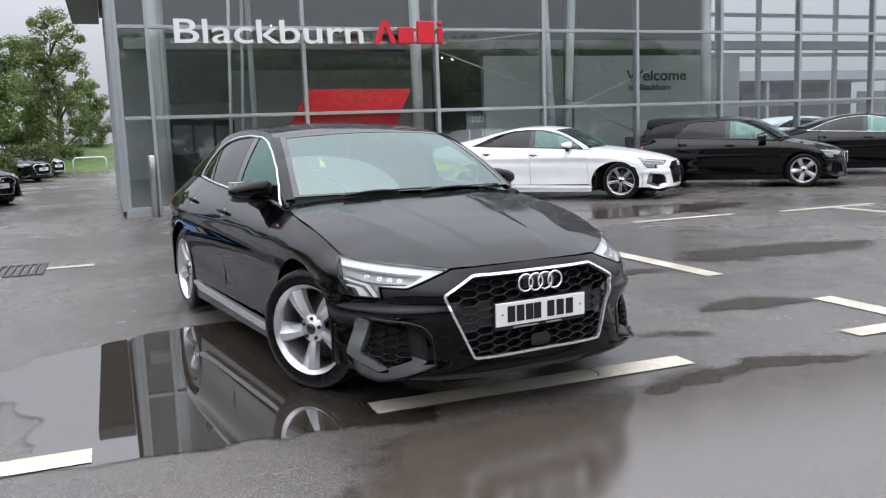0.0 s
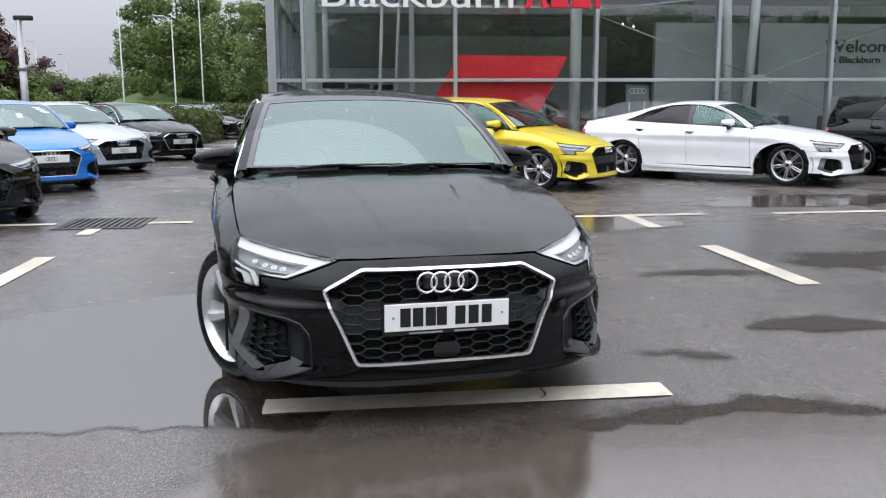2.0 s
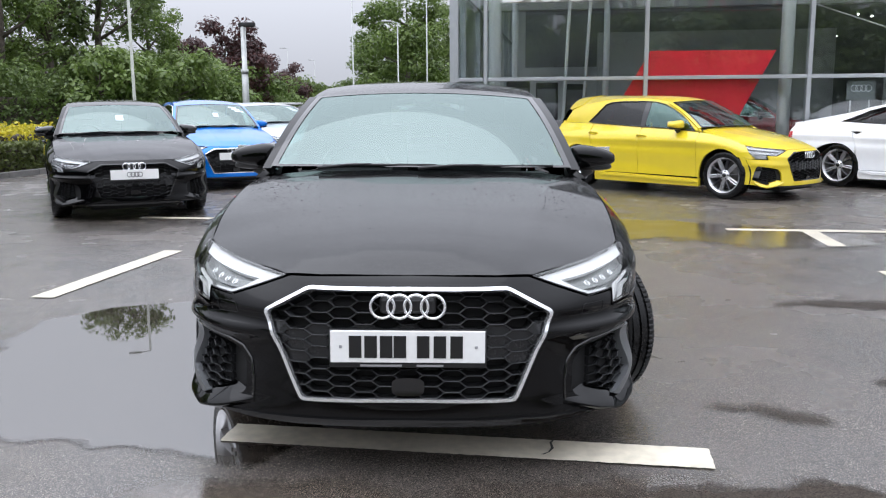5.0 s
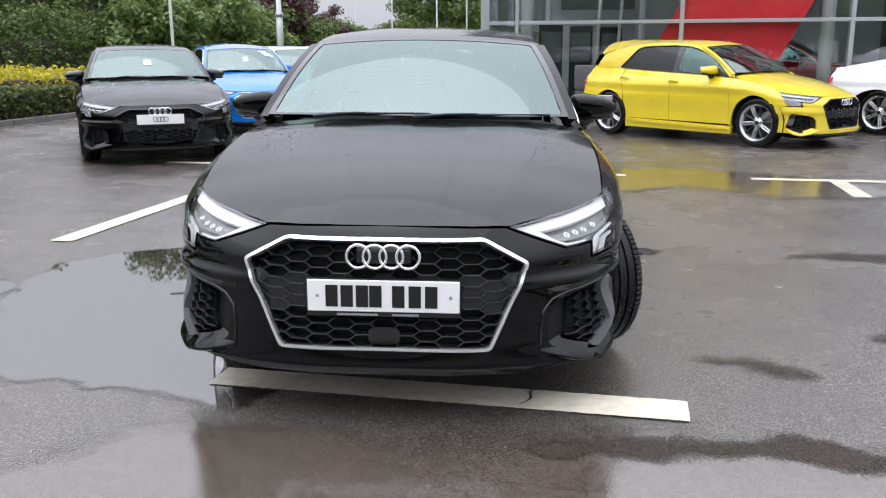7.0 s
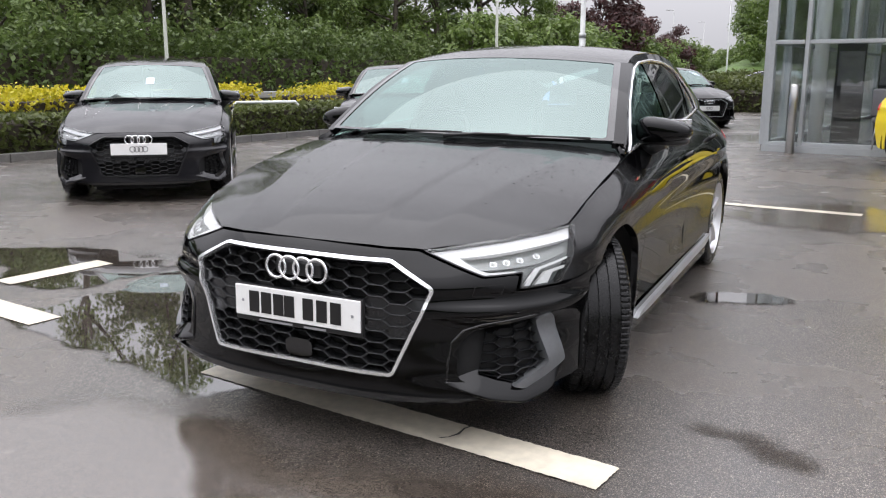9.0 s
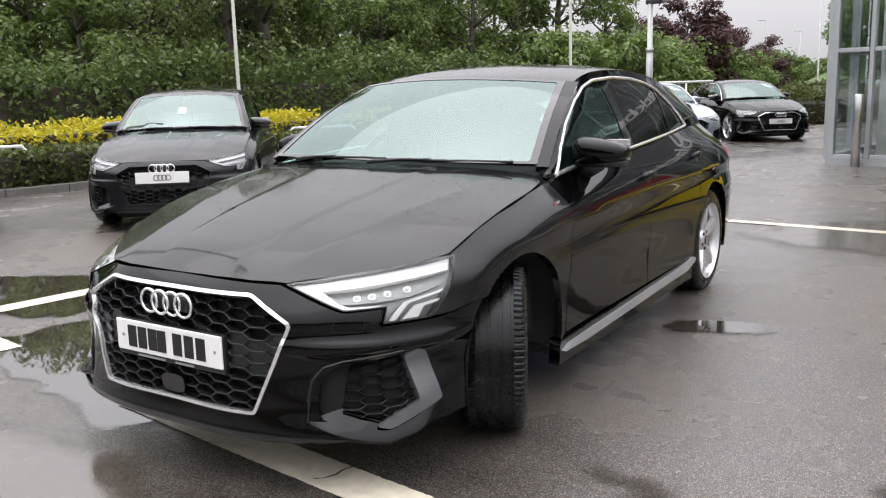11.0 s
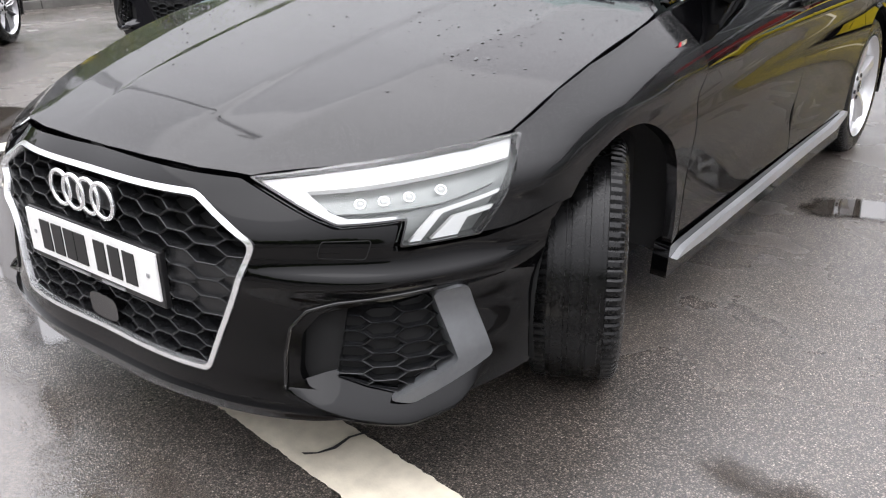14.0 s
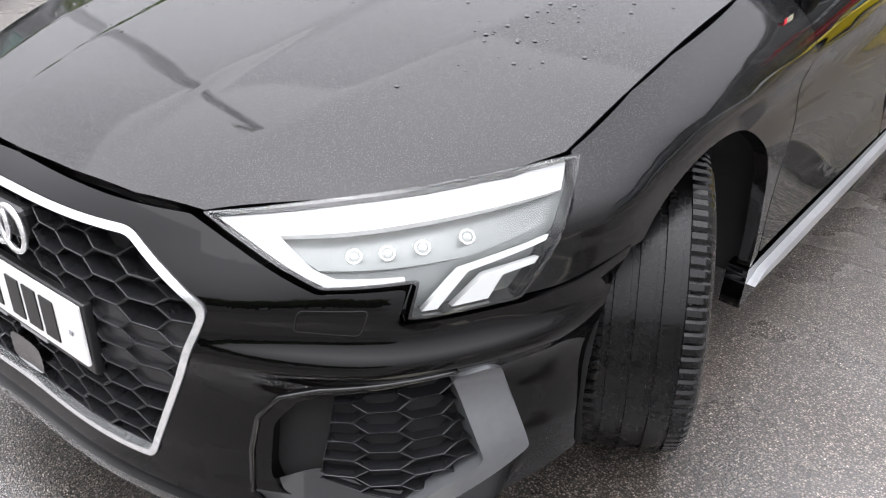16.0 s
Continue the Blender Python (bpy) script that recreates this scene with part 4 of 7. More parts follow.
LINER = material("wheel_arch_liner", (0.004, 0.004, 0.004), rough=0.8, vary=0.3, scale=10)
CABIN = material("dark_cabin_trim", (0.03, 0.03, 0.032), rough=0.7, vary=0.2, scale=6)
PLATE_WHITE = material("white_number_plate", (0.80, 0.80, 0.78), rough=0.3, vary=0.03, scale=6)
PLATE_BLACK = material("black_plate_marks", (0.008, 0.008, 0.008), rough=0.4)
LAMP_LIT = material("lit_running_light", (0.55, 0.555, 0.55), rough=0.3, emit=0.16)
LAMP_LED = material("lit_headlamp_led", (0.30, 0.31, 0.30), rough=0.12, emit=0.6)
LAMP_OFF = material("unlit_light_guide", (0.42, 0.43, 0.44), rough=0.25, metal=0.2)
LAMP_BOWL = material("headlamp_reflector", (0.32, 0.325, 0.33), rough=0.34, metal=0.4, vary=0.12, scale=14)
LAMP_WHITE = material("frosted_headlamp_bowl", (0.20, 0.21, 0.203), rough=0.28, metal=0.4, vary=0.12, scale=14)
RAINDROP = material("clear_raindrops", (0.004, 0.004, 0.005), rough=0.04, coat=0.5)
LAMP_DARK = material("headlamp_dark_bowl", (0.05, 0.05, 0.055), rough=0.25, metal=0.5, vary=0.2, scale=14)
LAMP_LENS = glass_material("headlamp_lens", (0.97, 0.98, 0.98), ior=1.45, clear=0.95)
TAIL_RED = material("red_tail_lamp", (0.45, 0.01, 0.012), rough=0.12, coat=0.5)
SCREEN_GLASS = glass_material("windscreen_glass", (0.66, 0.86, 0.82), ior=2.48, clear=0.38, sheen=(0.80, 0.97, 0.93))
SIDE_GLASS = glass_material("side_window_glass", (0.70, 0.92, 0.85), ior=2.1, clear=0.95, sheen=(0.70, 1.0, 0.92))
PRIVACY_GLASS = glass_material("privacy_glass", (0.08, 0.085, 0.09), ior=1.55, clear=0.6)


def dust_material():
    """A thin dried film, mostly see-through."""
    m = material("dried_dust_film", (0.42, 0.41, 0.40), rough=0.8)
    nd, lk = m.node_tree.nodes, m.node_tree.links
    see, mix, nz, tc = nd.new("ShaderNodeBsdfTransparent"), nd.new("ShaderNodeMixShader"), nd.new("ShaderNodeTexNoise"), nd.new("ShaderNodeTexCoord")
    thin = nd.new("ShaderNodeMapRange")
    nz.inputs["Scale"].default_value, nz.inputs["Detail"].default_value = 14, 4
    for k, v in (("From Min", 0.3), ("From Max", 0.75), ("To Min", 0.0), ("To Max", 0.5)):
        thin.inputs[k].default_value = v
    lk.new(tc.outputs["Object"], nz.inputs["Vector"])
    lk.new(nz.outputs[0], thin.inputs[0])
    lk.new(thin.outputs[0], mix.inputs[0])
    lk.new(see.outputs[0], mix.inputs[1])
    lk.new(nd["Principled BSDF"].outputs[0], mix.inputs[2])
    lk.new(mix.outputs[0], nd["Material Output"].inputs[0])
    return m


DUST = dust_material()


def paint(name, colour, flake=0.0, beads=0.0, rough=0.3, dust=0.0):
    """Car paint under clear coat; beads: fine drizzle standing on the upper panels."""
    m = bpy.data.materials.new(name)
    m.use_nodes = True
    nd, lk = m.node_tree.nodes, m.node_tree.links
    b = nd["Principled BSDF"]
    b.inputs["Base Color"].default_value = (*colour, 1)
    b.inputs["Metallic"].default_value, b.inputs["Roughness"].default_value = flake, rough
    b.inputs["Coat Weight"].default_value, b.inputs["Coat Roughness"].default_value = 1.0, 0.025
    b.inputs["Specular IOR Level"].default_value = 0.15 if max(colour) > 0.05 else 0.0
    b.inputs["Coat IOR"].default_value = (1.46 if max(colour) > 0.05 else 1.36) + beads * 0.08
    tc = nd.new("ShaderNodeTexCoord")
    dirt, ramp = nd.new("ShaderNodeTexNoise"), nd.new("ShaderNodeMapRange")
    dirt.inputs["Scale"].default_value, dirt.inputs["Detail"].default_value = 3.5, 6
    lk.new(tc.outputs["Object"], dirt.inputs["Vector"])
    for k, v in (("From Min", 0.35), ("From Max", 0.7), ("To Min", 0.02 + beads * 0.025), ("To Max", 0.035 + beads * 0.055 + dust)):
        ramp.inputs[k].default_value = v
    lk.new(dirt.outputs[0], ramp.inputs[0])
    lk.new(ramp.outputs[0], b.inputs["Coat Roughness"])
    vary = nd.new("ShaderNodeMix")
    vary.data_type = "RGBA"
    vary.inputs[6].default_value, vary.inputs[7].default_value = (*[c * 0.9 for c in colour], 1), (*[min(c * 1.1 + dust * 0.1, 1) for c in colour], 1)
    lk.new(dirt.outputs[0], vary.inputs[0])
    lk.new(vary.outputs[2], b.inputs["Base Color"])
    if beads:
        drops, big, hs, bp = nd.new("ShaderNodeTexVoronoi"), nd.new("ShaderNodeTexVoronoi"), nd.new("ShaderNodeMath"), nd.new("ShaderNodeBump")
        drops.inputs["Scale"].default_value, big.inputs["Scale"].default_value = 360, 60
        cut, cut2 = nd.new("ShaderNodeMapRange"), nd.new("ShaderNodeMapRange")
        for c, lo in ((cut, 0.38), (cut2, 0.13)):
            for k, v in (("From Min", lo), ("From Max", 0.0), ("To Min", 0.0), ("To Max", 1.0)):
                c.inputs[k].default_value = v
        for v, c in ((drops, cut), (big, cut2)):
            lk.new(tc.outputs["Object"], v.inputs["Vector"])
            lk.new(v.outputs["Distance"], c.inputs[0])
        hs.operation, hs.inputs[1].default_value = "MULTIPLY_ADD", 1.6
        lk.new(cut2.outputs[0], hs.inputs[0])
        lk.new(cut.outputs[0], hs.inputs[2])
        bp.inputs["Strength"].default_value, bp.inputs["Distance"].default_value = 0.20 * beads, 0.0010
        lk.new(hs.outputs[0], bp.inputs["Height"])
        lk.new(bp.outputs[0], b.inputs["Coat Normal"])
        # sky light scattered by the drops, painted into the base colour of upward faces
        drop_light = nd.new("ShaderNodeMix")
        drop_light.data_type = "RGBA"
        drop_light.inputs[7].default_value = (*[c + 0.066 * beads for c in colour], 1)
        lk.new(vary.outputs[2], drop_light.inputs[6])
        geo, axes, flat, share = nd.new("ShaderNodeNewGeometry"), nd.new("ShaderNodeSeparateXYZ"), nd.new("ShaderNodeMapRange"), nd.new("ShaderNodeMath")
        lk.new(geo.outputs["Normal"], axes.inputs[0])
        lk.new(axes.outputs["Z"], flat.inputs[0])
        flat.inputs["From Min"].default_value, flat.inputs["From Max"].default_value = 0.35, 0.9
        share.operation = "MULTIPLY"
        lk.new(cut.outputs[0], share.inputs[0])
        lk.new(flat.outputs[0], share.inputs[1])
        lk.new(share.outputs[0], drop_light.inputs[0])
        lk.new(drop_light.outputs[2], b.inputs["Base Color"])
    return m


def tyre_mesh(R, W, n, tread):
    """A tyre about the x axis: sidewalls, grooves round it and cut shoulder blocks."""
    w = W / 2
    rim = R * 0.735
    prof = [(-w * 0.80, rim), (-w * 0.98, rim + 0.012), (-w * 1.03, rim + (R - rim) * 0.45), (-w * 1.0, R - 0.030), (-w * 0.93, R - 0.012), (-w * 0.84, R - 0.004)]
    if tread:
        for g in (-0.55, -0.19, 0.19, 0.55):
            prof += [(w * g - 0.0065, R - 0.001), (w * g - 0.0055, R - 0.008), (w * g + 0.0055, R - 0.008), (w * g + 0.0065, R - 0.001)]
    else:
        prof += [(0, R)]
    prof += [(w * 0.84, R - 0.004), (w * 0.93, R - 0.012), (w * 1.0, R - 0.030), (w * 1.03, rim + (R - rim) * 0.45), (w * 0.98, rim + 0.012), (w * 0.80, rim)]
    V, F = [], []
    m = len(prof)
    for i in range(n):
        a = 2 * math.pi * i / n
        for k, (x, r) in enumerate(prof):
            if tread and i % 4 == 0 and (k in (4, 5, 6) or k in (m - 7, m - 6, m - 5)):
                r -= 0.0042
            V.append((x, r * math.cos(a), r * math.sin(a)))
    for i in range(n):
        j = (i + 1) % n
        F += [(i * m + k, j * m + k, j * m + k + 1, i * m + k + 1) for k in range(m - 1)]
    return V, F


def wheel(parent, m, R=0.318, W=0.222, spokes=5, style="blade", fine=False, tread=True):
    """A wheel at pose m with its outer face towards +x."""
    hold = bpy.data.objects.new("wheel", None)
    scene.collection.objects.link(hold)
    hold.parent, hold.matrix_basis = parent, m
    V, F = tyre_mesh(R, W, 352 if fine else 72, fine)
    t = mesh_part("tyre", pydata("tyre", V, F), RUBBER, hold, "black wet rubber tyre")
    if fine:
        t.data.set_sharp_from_angle(angle=radians(28))
    rr = R * 0.735
    V, F = lathe([(W * 0.5, rr + 0.004), (W * 0.5 - 0.006, rr + 0.002), (W * 0.5 - 0.014, rr - 0.014), (W * 0.30, rr - 0.024), (-W * 0.40, rr - 0.03), (-W * 0.45, rr)], 96 if fine else 48)
    rim_mat = ALLOY
    mesh_part("rim", pydata("rim", V, F), rim_mat, hold, "silver alloy wheel rim")
    V, F = lathe([(-0.03, 0.02), (-0.03, rr * 0.76), (-0.05, rr * 0.76)], 48)
    mesh_part("brake_disc", pydata("brake_disc", V, F), DISC, hold)
    V, F = lathe([(-0.075, 0.01), (-0.075, rr - 0.035)], 40)
    mesh_part("back_plate", pydata("back_plate", V, F), LINER, hold)
    xo = W * 0.5 - 0.022

    def spoke(a0, w_in, w_out, twist, mat, thin=1.0):
        bm = bmesh.new()
        rows = []
        for k in range(7):
            f = k / 6
            r = 0.045 + (rr - 0.018 - 0.045) * f
            wd = w_in + (w_out - w_in) * f ** 1.2
            sh = twist * f * f
            x = xo - 0.020 + 0.020 * math.sin(f * math.pi * 0.62) + 0.004 * f
            row = []
            for u, dx in ((-1, -0.030), (-0.82, 0.0), (-0.1, 0.006), (0.25, -0.010), (0.82, -0.014), (1, -0.036)):
                yy = u * wd + sh
                row.append(bm.verts.new((x + dx * thin, yy, r)))
            rows.append(row)
        for p, q in zip(rows, rows[1:]):
            for k in range(5):
                bm.faces.new((p[k], p[k + 1], q[k + 1], q[k]))
            bm.faces.new((p[5], p[0], q[0], q[5]))
        bm.faces.new(rows[0][::-1])
        bm.faces.new(rows[-1])
        bmesh.ops.recalc_face_normals(bm, faces=bm.faces)
        bmesh.ops.rotate(bm, verts=bm.verts, matrix=Matrix.Rotation(a0, 3, "X"))
        ob = part("spoke", bm, mat, hold)
        ob.data.set_sharp_from_angle(angle=radians(35))

    for k in range(spokes):
        a = 2 * math.pi * k / spokes
        if style == "blade":
            spoke(a, 0.028, 0.060, 0.014, ALLOY)
        else:
            spoke(a - 0.16, 0.009, 0.011, -0.022, ALLOY)
            spoke(a + 0.16, 0.009, 0.011, 0.022, ALLOY)
            spoke(a + 0.628, 0.009, 0.013, 0.0, ALLOY_DARK)
    V, F = lathe([(xo - 0.03, 0.075), (xo - 0.012, 0.070), (xo - 0.008, 0.035), (xo - 0.004, 0.032), (xo - 0.003, 0.0005)], 40)
    mesh_part("hub", pydata("hub", V, F), ALLOY, hold)
    V, F = lathe([(xo - 0.002, 0.030), (xo + 0.001, 0.028), (xo + 0.002, 0.0005)], 28)
    mesh_part("centre_cap", pydata("centre_cap", V, F), GLOSS_TRIM, hold, "black wheel centre cap")
    for k in range(5):
        a = 2 * math.pi * (k + 0.5) / 5
        bm = tube(bmesh.new(), [(xo - 0.016, 0.054 * math.sin(a), 0.054 * math.cos(a)), (xo - 0.004, 0.054 * math.sin(a), 0.054 * math.cos(a))], 0.0105, 6)
        part("bolt", bm, LAMP_DARK, hold, smooth=False)
    return hold


def rings(skin, z, y, width, parent, r=0.0048, mat=None):
    """Four interlocked plain rings."""
    d = width / 3.12
    for k in range(4):
        cx = (k - 1.5) * d * 0.71
        bm = bmesh.new()
        tube(bm, [(cx + d / 2 * math.cos(a), y - 0.002 * (k % 2), z + d / 2 * math.sin(a)) for a in (2 * math.pi * j / 36 for j in range(37))], r, 8, ends=False)
        part("ring", bm, mat or CHROME, parent)


def mirrored(poly):
    return [(-u, v) for u, v in poly][::-1]


def clip_convex(poly, clip):
    """Sutherland-Hodgman against a convex, anticlockwise outline."""
    out = list(poly)
    n = len(clip)
    for i in range(n):
        a, b = clip[i], clip[(i + 1) % n]
        src, out = out, []
        for j in range(len(src)):
            p, q = src[j - 1], src[j]
            sp = (b[0] - a[0]) * (p[1] - a[1]) - (b[1] - a[1]) * (p[0] - a[0])
            sq = (b[0] - a[0]) * (q[1] - a[1]) - (b[1] - a[1]) * (q[0] - a[0])
            if sp * sq < 0:
                t = sp / (sp - sq)
                out.append((p[0] + (q[0] - p[0]) * t, p[1] + (q[1] - p[1]) * t))
            if sq >= 0:
                out.append(q)
        if not out:
            return []
    return out


def honeycomb(skin, name, clip, mat, parent, w=0.104, h=0.0435, front=-0.010, deep=-0.045, shut=None, mirror=False):
    """A moulded mesh of thin-walled hexagonal funnels, cut to a convex outline in (arc, z)."""
    us, vs = [p[0] for p in clip], [p[1] for p in clip]
    UV, OFF, F = [], [], []
    cx = math.floor(min(us) / (w * 0.75)) * w * 0.75
    while cx < max(us) + w:
        k = round(cx / (w * 0.75))
        cz = min(vs) - h + (h / 2 if k % 2 else 0)
        while cz < max(vs) + h:
            hexa = [(cx + w / 2, cz), (cx + w / 4, cz + h / 2), (cx - w / 4, cz + h / 2), (cx - w / 2, cz), (cx - w / 4, cz - h / 2), (cx + w / 4, cz - h / 2)]
            c = clip_convex(hexa, clip)
            if len(c) >= 3:
                area = 0.5 * abs(sum(c[i - 1][0] * c[i][1] - c[i][0] * c[i - 1][1] for i in range(len(c))))
                if area > 0.08 * w * h:
                    mx, mz = sum(p[0] for p in c) / len(c), sum(p[1] for p in c) / len(c)
                    closed = shut and shut(cx, cz)
                    n, k0 = len(c), len(UV)
                    # ridge, lip, throat, bottom
                    rings_ = ((1.0, front - 0.003, 0.0), (0.965, front, 0.0), (0.91, front - 0.001, 0.0), (0.86, front - 0.009, 0.0)) if closed else ((1.0, front - 0.003, 0.0), (0.965, front, 0.0), (0.91, front - 0.001, 0.0), (0.83, deep, 0.09))
                    for sc, off, up in rings_:
                        for p in c:
                            UV.append((mx + (p[0] - mx) * (1 - (1 - sc) * 0.6), mz + (p[1] - mz) * sc + up * h))
                            OFF.append(off)
                    for r in range(3):
                        for i in range(n):
                            j = (i + 1) % n
                            F.append((k0 + r * n + i, k0 + r * n + j, k0 + (r + 1) * n + j, k0 + (r + 1) * n + i))
                    if closed:
                        F.append(tuple(k0 + 3 * n + i for i in range(n)))
            cz += h
        cx += w * 0.75
    P, N = skin.points(nose, UV, 0.0, False)
    P = P + N * np.array(OFF)[:, None]
    if mirror:
        P = P * np.array([-1, 1, 1])
    me = pydata(name, P, F)
    bm = bmesh.new()
    bm.from_mesh(me)
    bmesh.ops.recalc_face_normals(bm, faces=bm.faces)
    bm.to_mesh(me)
    bm.free()
    return mesh_part(name, me, mat, parent, smooth=False)


def arch(cy, cz, r, a0, a1, n=28):
    return [(cy + r * math.cos(radians(a0 + (a1 - a0) * k / n)), cz + r * math.sin(radians(a0 + (a1 - a0) * k / n))) for k in range(n + 1)]


GRILLE = [(T(-22.0), 0.653), (T(-30.8), 0.57), (T(-22.6), 0.266), (T(22.6), 0.266), (T(30.8), 0.57), (T(22.0), 0.653)]
LAMP = [(28.6, 0.682), (34.5, 0.644), (40.5, 0.6055), (48.4, 0.612), (47.4, 0.5605), (57.7, 0.5625), (62.0, 0.64), (66.6, 0.742), (58.9, 0.7285), (50.2, 0.7145), (40.5, 0.7000)]


def shrink(poly, d):
    """The outline moved inwards by about d (negative: outwards)."""
    n, out = len(poly), []
    area = sum(poly[i - 1][0] * poly[i][1] - poly[i][0] * poly[i - 1][1] for i in range(n))
    sg = 1 if area > 0 else -1
    for i in range(n):
        a, b, c = (np.array(poly[(i + j) % n], float) for j in (-1, 0, 1))
        e1, e2 = (b - a) / np.linalg.norm(b - a), (c - b) / np.linalg.norm(c - b)
        n1, n2 = sg * np.array([-e1[1], e1[0]]), sg * np.array([-e2[1], e2[0]])
        m = n1 + n2
        m /= max(np.linalg.norm(m), 1e-6)
        out.append(tuple(b + m * d / max(m @ n1, 0.35)))
    return out


def blob(sx, sy, sz, power=2.6, n=20, m=12):
    """A rounded pod: a superellipsoid as verts and faces."""
    V, F = [], []

    def sp(v):
        return math.copysign(abs(v) ** (2 / power), v)
    for i in range(m + 1):
        la = -math.pi / 2 + math.pi * i / m
        for j in range(n):
            lo = 2 * math.pi * j / n
            V.append((sx * sp(math.cos(la)) * sp(math.cos(lo)), sy * sp(math.cos(la)) * sp(math.sin(lo)), sz * sp(math.sin(la))))
    for i in range(m):
        for j in range(n):
            F.append((i * n + j, i * n + (j + 1) % n, (i + 1) * n + (j + 1) % n, (i + 1) * n + j))
    return V, F


def car(name, m, label, body, top_paint, group="", warp=warp_none, step=0.045, axles=(0.905, 3.50), R=0.318, style="blade", spokes=5, steer=0.0, lit=False, fine=False,
        chrome_windows=True, frame_mat=None, plate="rings", z_plate=0.461, z_emblem=0.597, mesh_mat=None, blade_mat=None, sill_mat=None, rails=False, lamp_bowl=None, kx=1.0, mirror_mat=None, lower=None, tag=False, sticker=False, streaks=False, upright=False):
    top = empty(name, m, label, "car", group)
    sk = Skin(top, warp, step)
    frame_mat, mesh_mat, blade_mat, sill_mat = frame_mat or CHROME, mesh_mat or HONEY, blade_mat or BLACK_TRIM, sill_mat or body
    st = step
    H = lambda p: sk.warp(np.array([p], float))[0]

    # --- front skin ---
    half = [(0, 0.6885), (14, 0.686), (22, 0.682), (27.8, 0.678), (34.0, 0.638), (40.2, 0.600), (47.6, 0.606), (46.6, 0.5545), (58.2, 0.5565), (63.4, 0.568), (71.0, 0.592),
            (69.2, 0.55), (67.8, 0.50), (66.4, 0.42), (65.6, 0.318), (65.7, 0.25), (66.0, 0.222), (57, 0.218), (48, 0.192), (38, 0.199), (20, 0.200), (0, 0.199)]
    bumper = [(T(a), z) for a, z in half] + [(T(-a), z) for a, z in half[-2:0:-1]]
    scoop = [(T(a), z) for a, z in [(35.0, 0.292), (35.6, 0.38), (38, 0.425), (43, 0.444), (53.6, 0.464), (55.4, 0.45), (58.4, 0.284), (53, 0.240), (47.5, 0.217), (41, 0.241), (38, 0.254), (35.8, 0.263)]]
    ghole = round_poly(shrink(GRILLE, -0.002), 0.018)
    sc = round_poly(scoop, 0.012)
    sk.panel("bumper", round_poly(bumper, 0.008, 3), nose, body, holes=[ghole, sc, mirrored(sc)], step=st * 0.8, depth=0.03)
    lipp = [(T(a), z) for a, z in [(0, 0.207), (25, 0.207), (36, 0.207), (42, 0.202), (37, 0.193), (25, 0.186), (0, 0.183)]]
    lipp = lipp + [(-u, v) for u, v in lipp[-2:0:-1]]
    sk.panel("front_lip", lipp, nose, GLOSS_TRIM, offset=0.010, depth=0.07, step=st, label="gloss black lower lip")
    # grille
    gr = bpy.data.objects.new("grille", None)
    scene.collection.objects.link(gr)
    gr.parent = top
    inner = shrink(GRILLE, 0.0098)
    sk.panel("frame", round_poly(shrink(GRILLE, -0.001), 0.018), nose, frame_mat, gr, holes=[round_poly(inner, 0.014)], step=0.03 if not fine else 0.018, offset=0.005, depth=0.022)
    sk.panel("backing", shrink(GRILLE, 0.004), nose, LINER, gr, step=0.07, offset=-0.055, depth=0)
    ccw = inner
    if sum(ccw[i - 1][0] * ccw[i][1] - ccw[i][0] * ccw[i - 1][1] for i in range(len(ccw))) < 0:
        ccw = ccw[::-1]
    honeycomb(sk, "honeycomb", ccw, mesh_mat, gr, w=0.098, h=0.0395, shut=lambda u, v: 0.395 < v < 0.515, deep=-0.05)
    y0 = H((0, 0.006, z_plate))[1]
    pl = None if plate == "none" else part("number_plate", boxes((-0.26, 0.26, -0.004, 0.004, -0.0555, 0.0555), bevel=0.003), PLATE_WHITE, gr, "white number plate", smooth=False, m=pose(0, y0 - 0.012, z_plate))
    if plate != "none":
        part("plate_holder", boxes((-0.265, 0.265, 0.0045, 0.022, -0.075, 0.058), bevel=0.004), BLACK_TRIM, gr, smooth=False, m=pose(0, y0 - 0.012, z_plate))
    if plate == "bars":
        for k, x in enumerate((-0.176, -0.124, -0.072, -0.026, 0.052, 0.108, 0.164)):
            part("mark", boxes((x - 0.021, x + 0.021, -0.0066, -0.0042, -0.038, 0.038)), PLATE_BLACK, pl, smooth=False)
        for x in (-0.225, 0.23):
            part("screw_cap", boxes((x - 0.005, x + 0.005, -0.007, -0.0042, -0.005, 0.005), bevel=0.002), SIGN_SIDE, pl, smooth=False)
        for x0, x1 in ((-0.16, -0.02), (0.03, 0.12)):
            part("dealer_strip", boxes((x0, x1, -0.0002, 0.0035, -0.070, -0.063)), SIGN_SIDE, gr, smooth=False, m=pose(0, y0 - 0.012, z_plate))
    elif plate == "rings":
        for k in range(4):
            cx = (k - 1.5) * 0.038
            bm = tube(bmesh.new(), [(cx + 0.026 * math.cos(a), -0.0045, 0.026 * math.sin(a)) for a in (2 * math.pi * j / 24 for j in range(25))], 0.0032, 6, ends=False)
            part("ring", bm, PLATE_BLACK, pl)
    ye = H((0, 0.014, z_emblem))[1]
    emb = bpy.data.objects.new("emblem", None)
    scene.collection.objects.link(emb)
    emb.parent = top
    rings(sk, z_emblem, ye - 0.014, 0.248, emb, r=0.0052)
    part("carrier", boxes((-0.095, 0.095, ye - 0.006, ye + 0.03, z_emblem - 0.029, z_emblem + 0.029), bevel=0.012), BLACK_TRIM, emb, smooth=False)
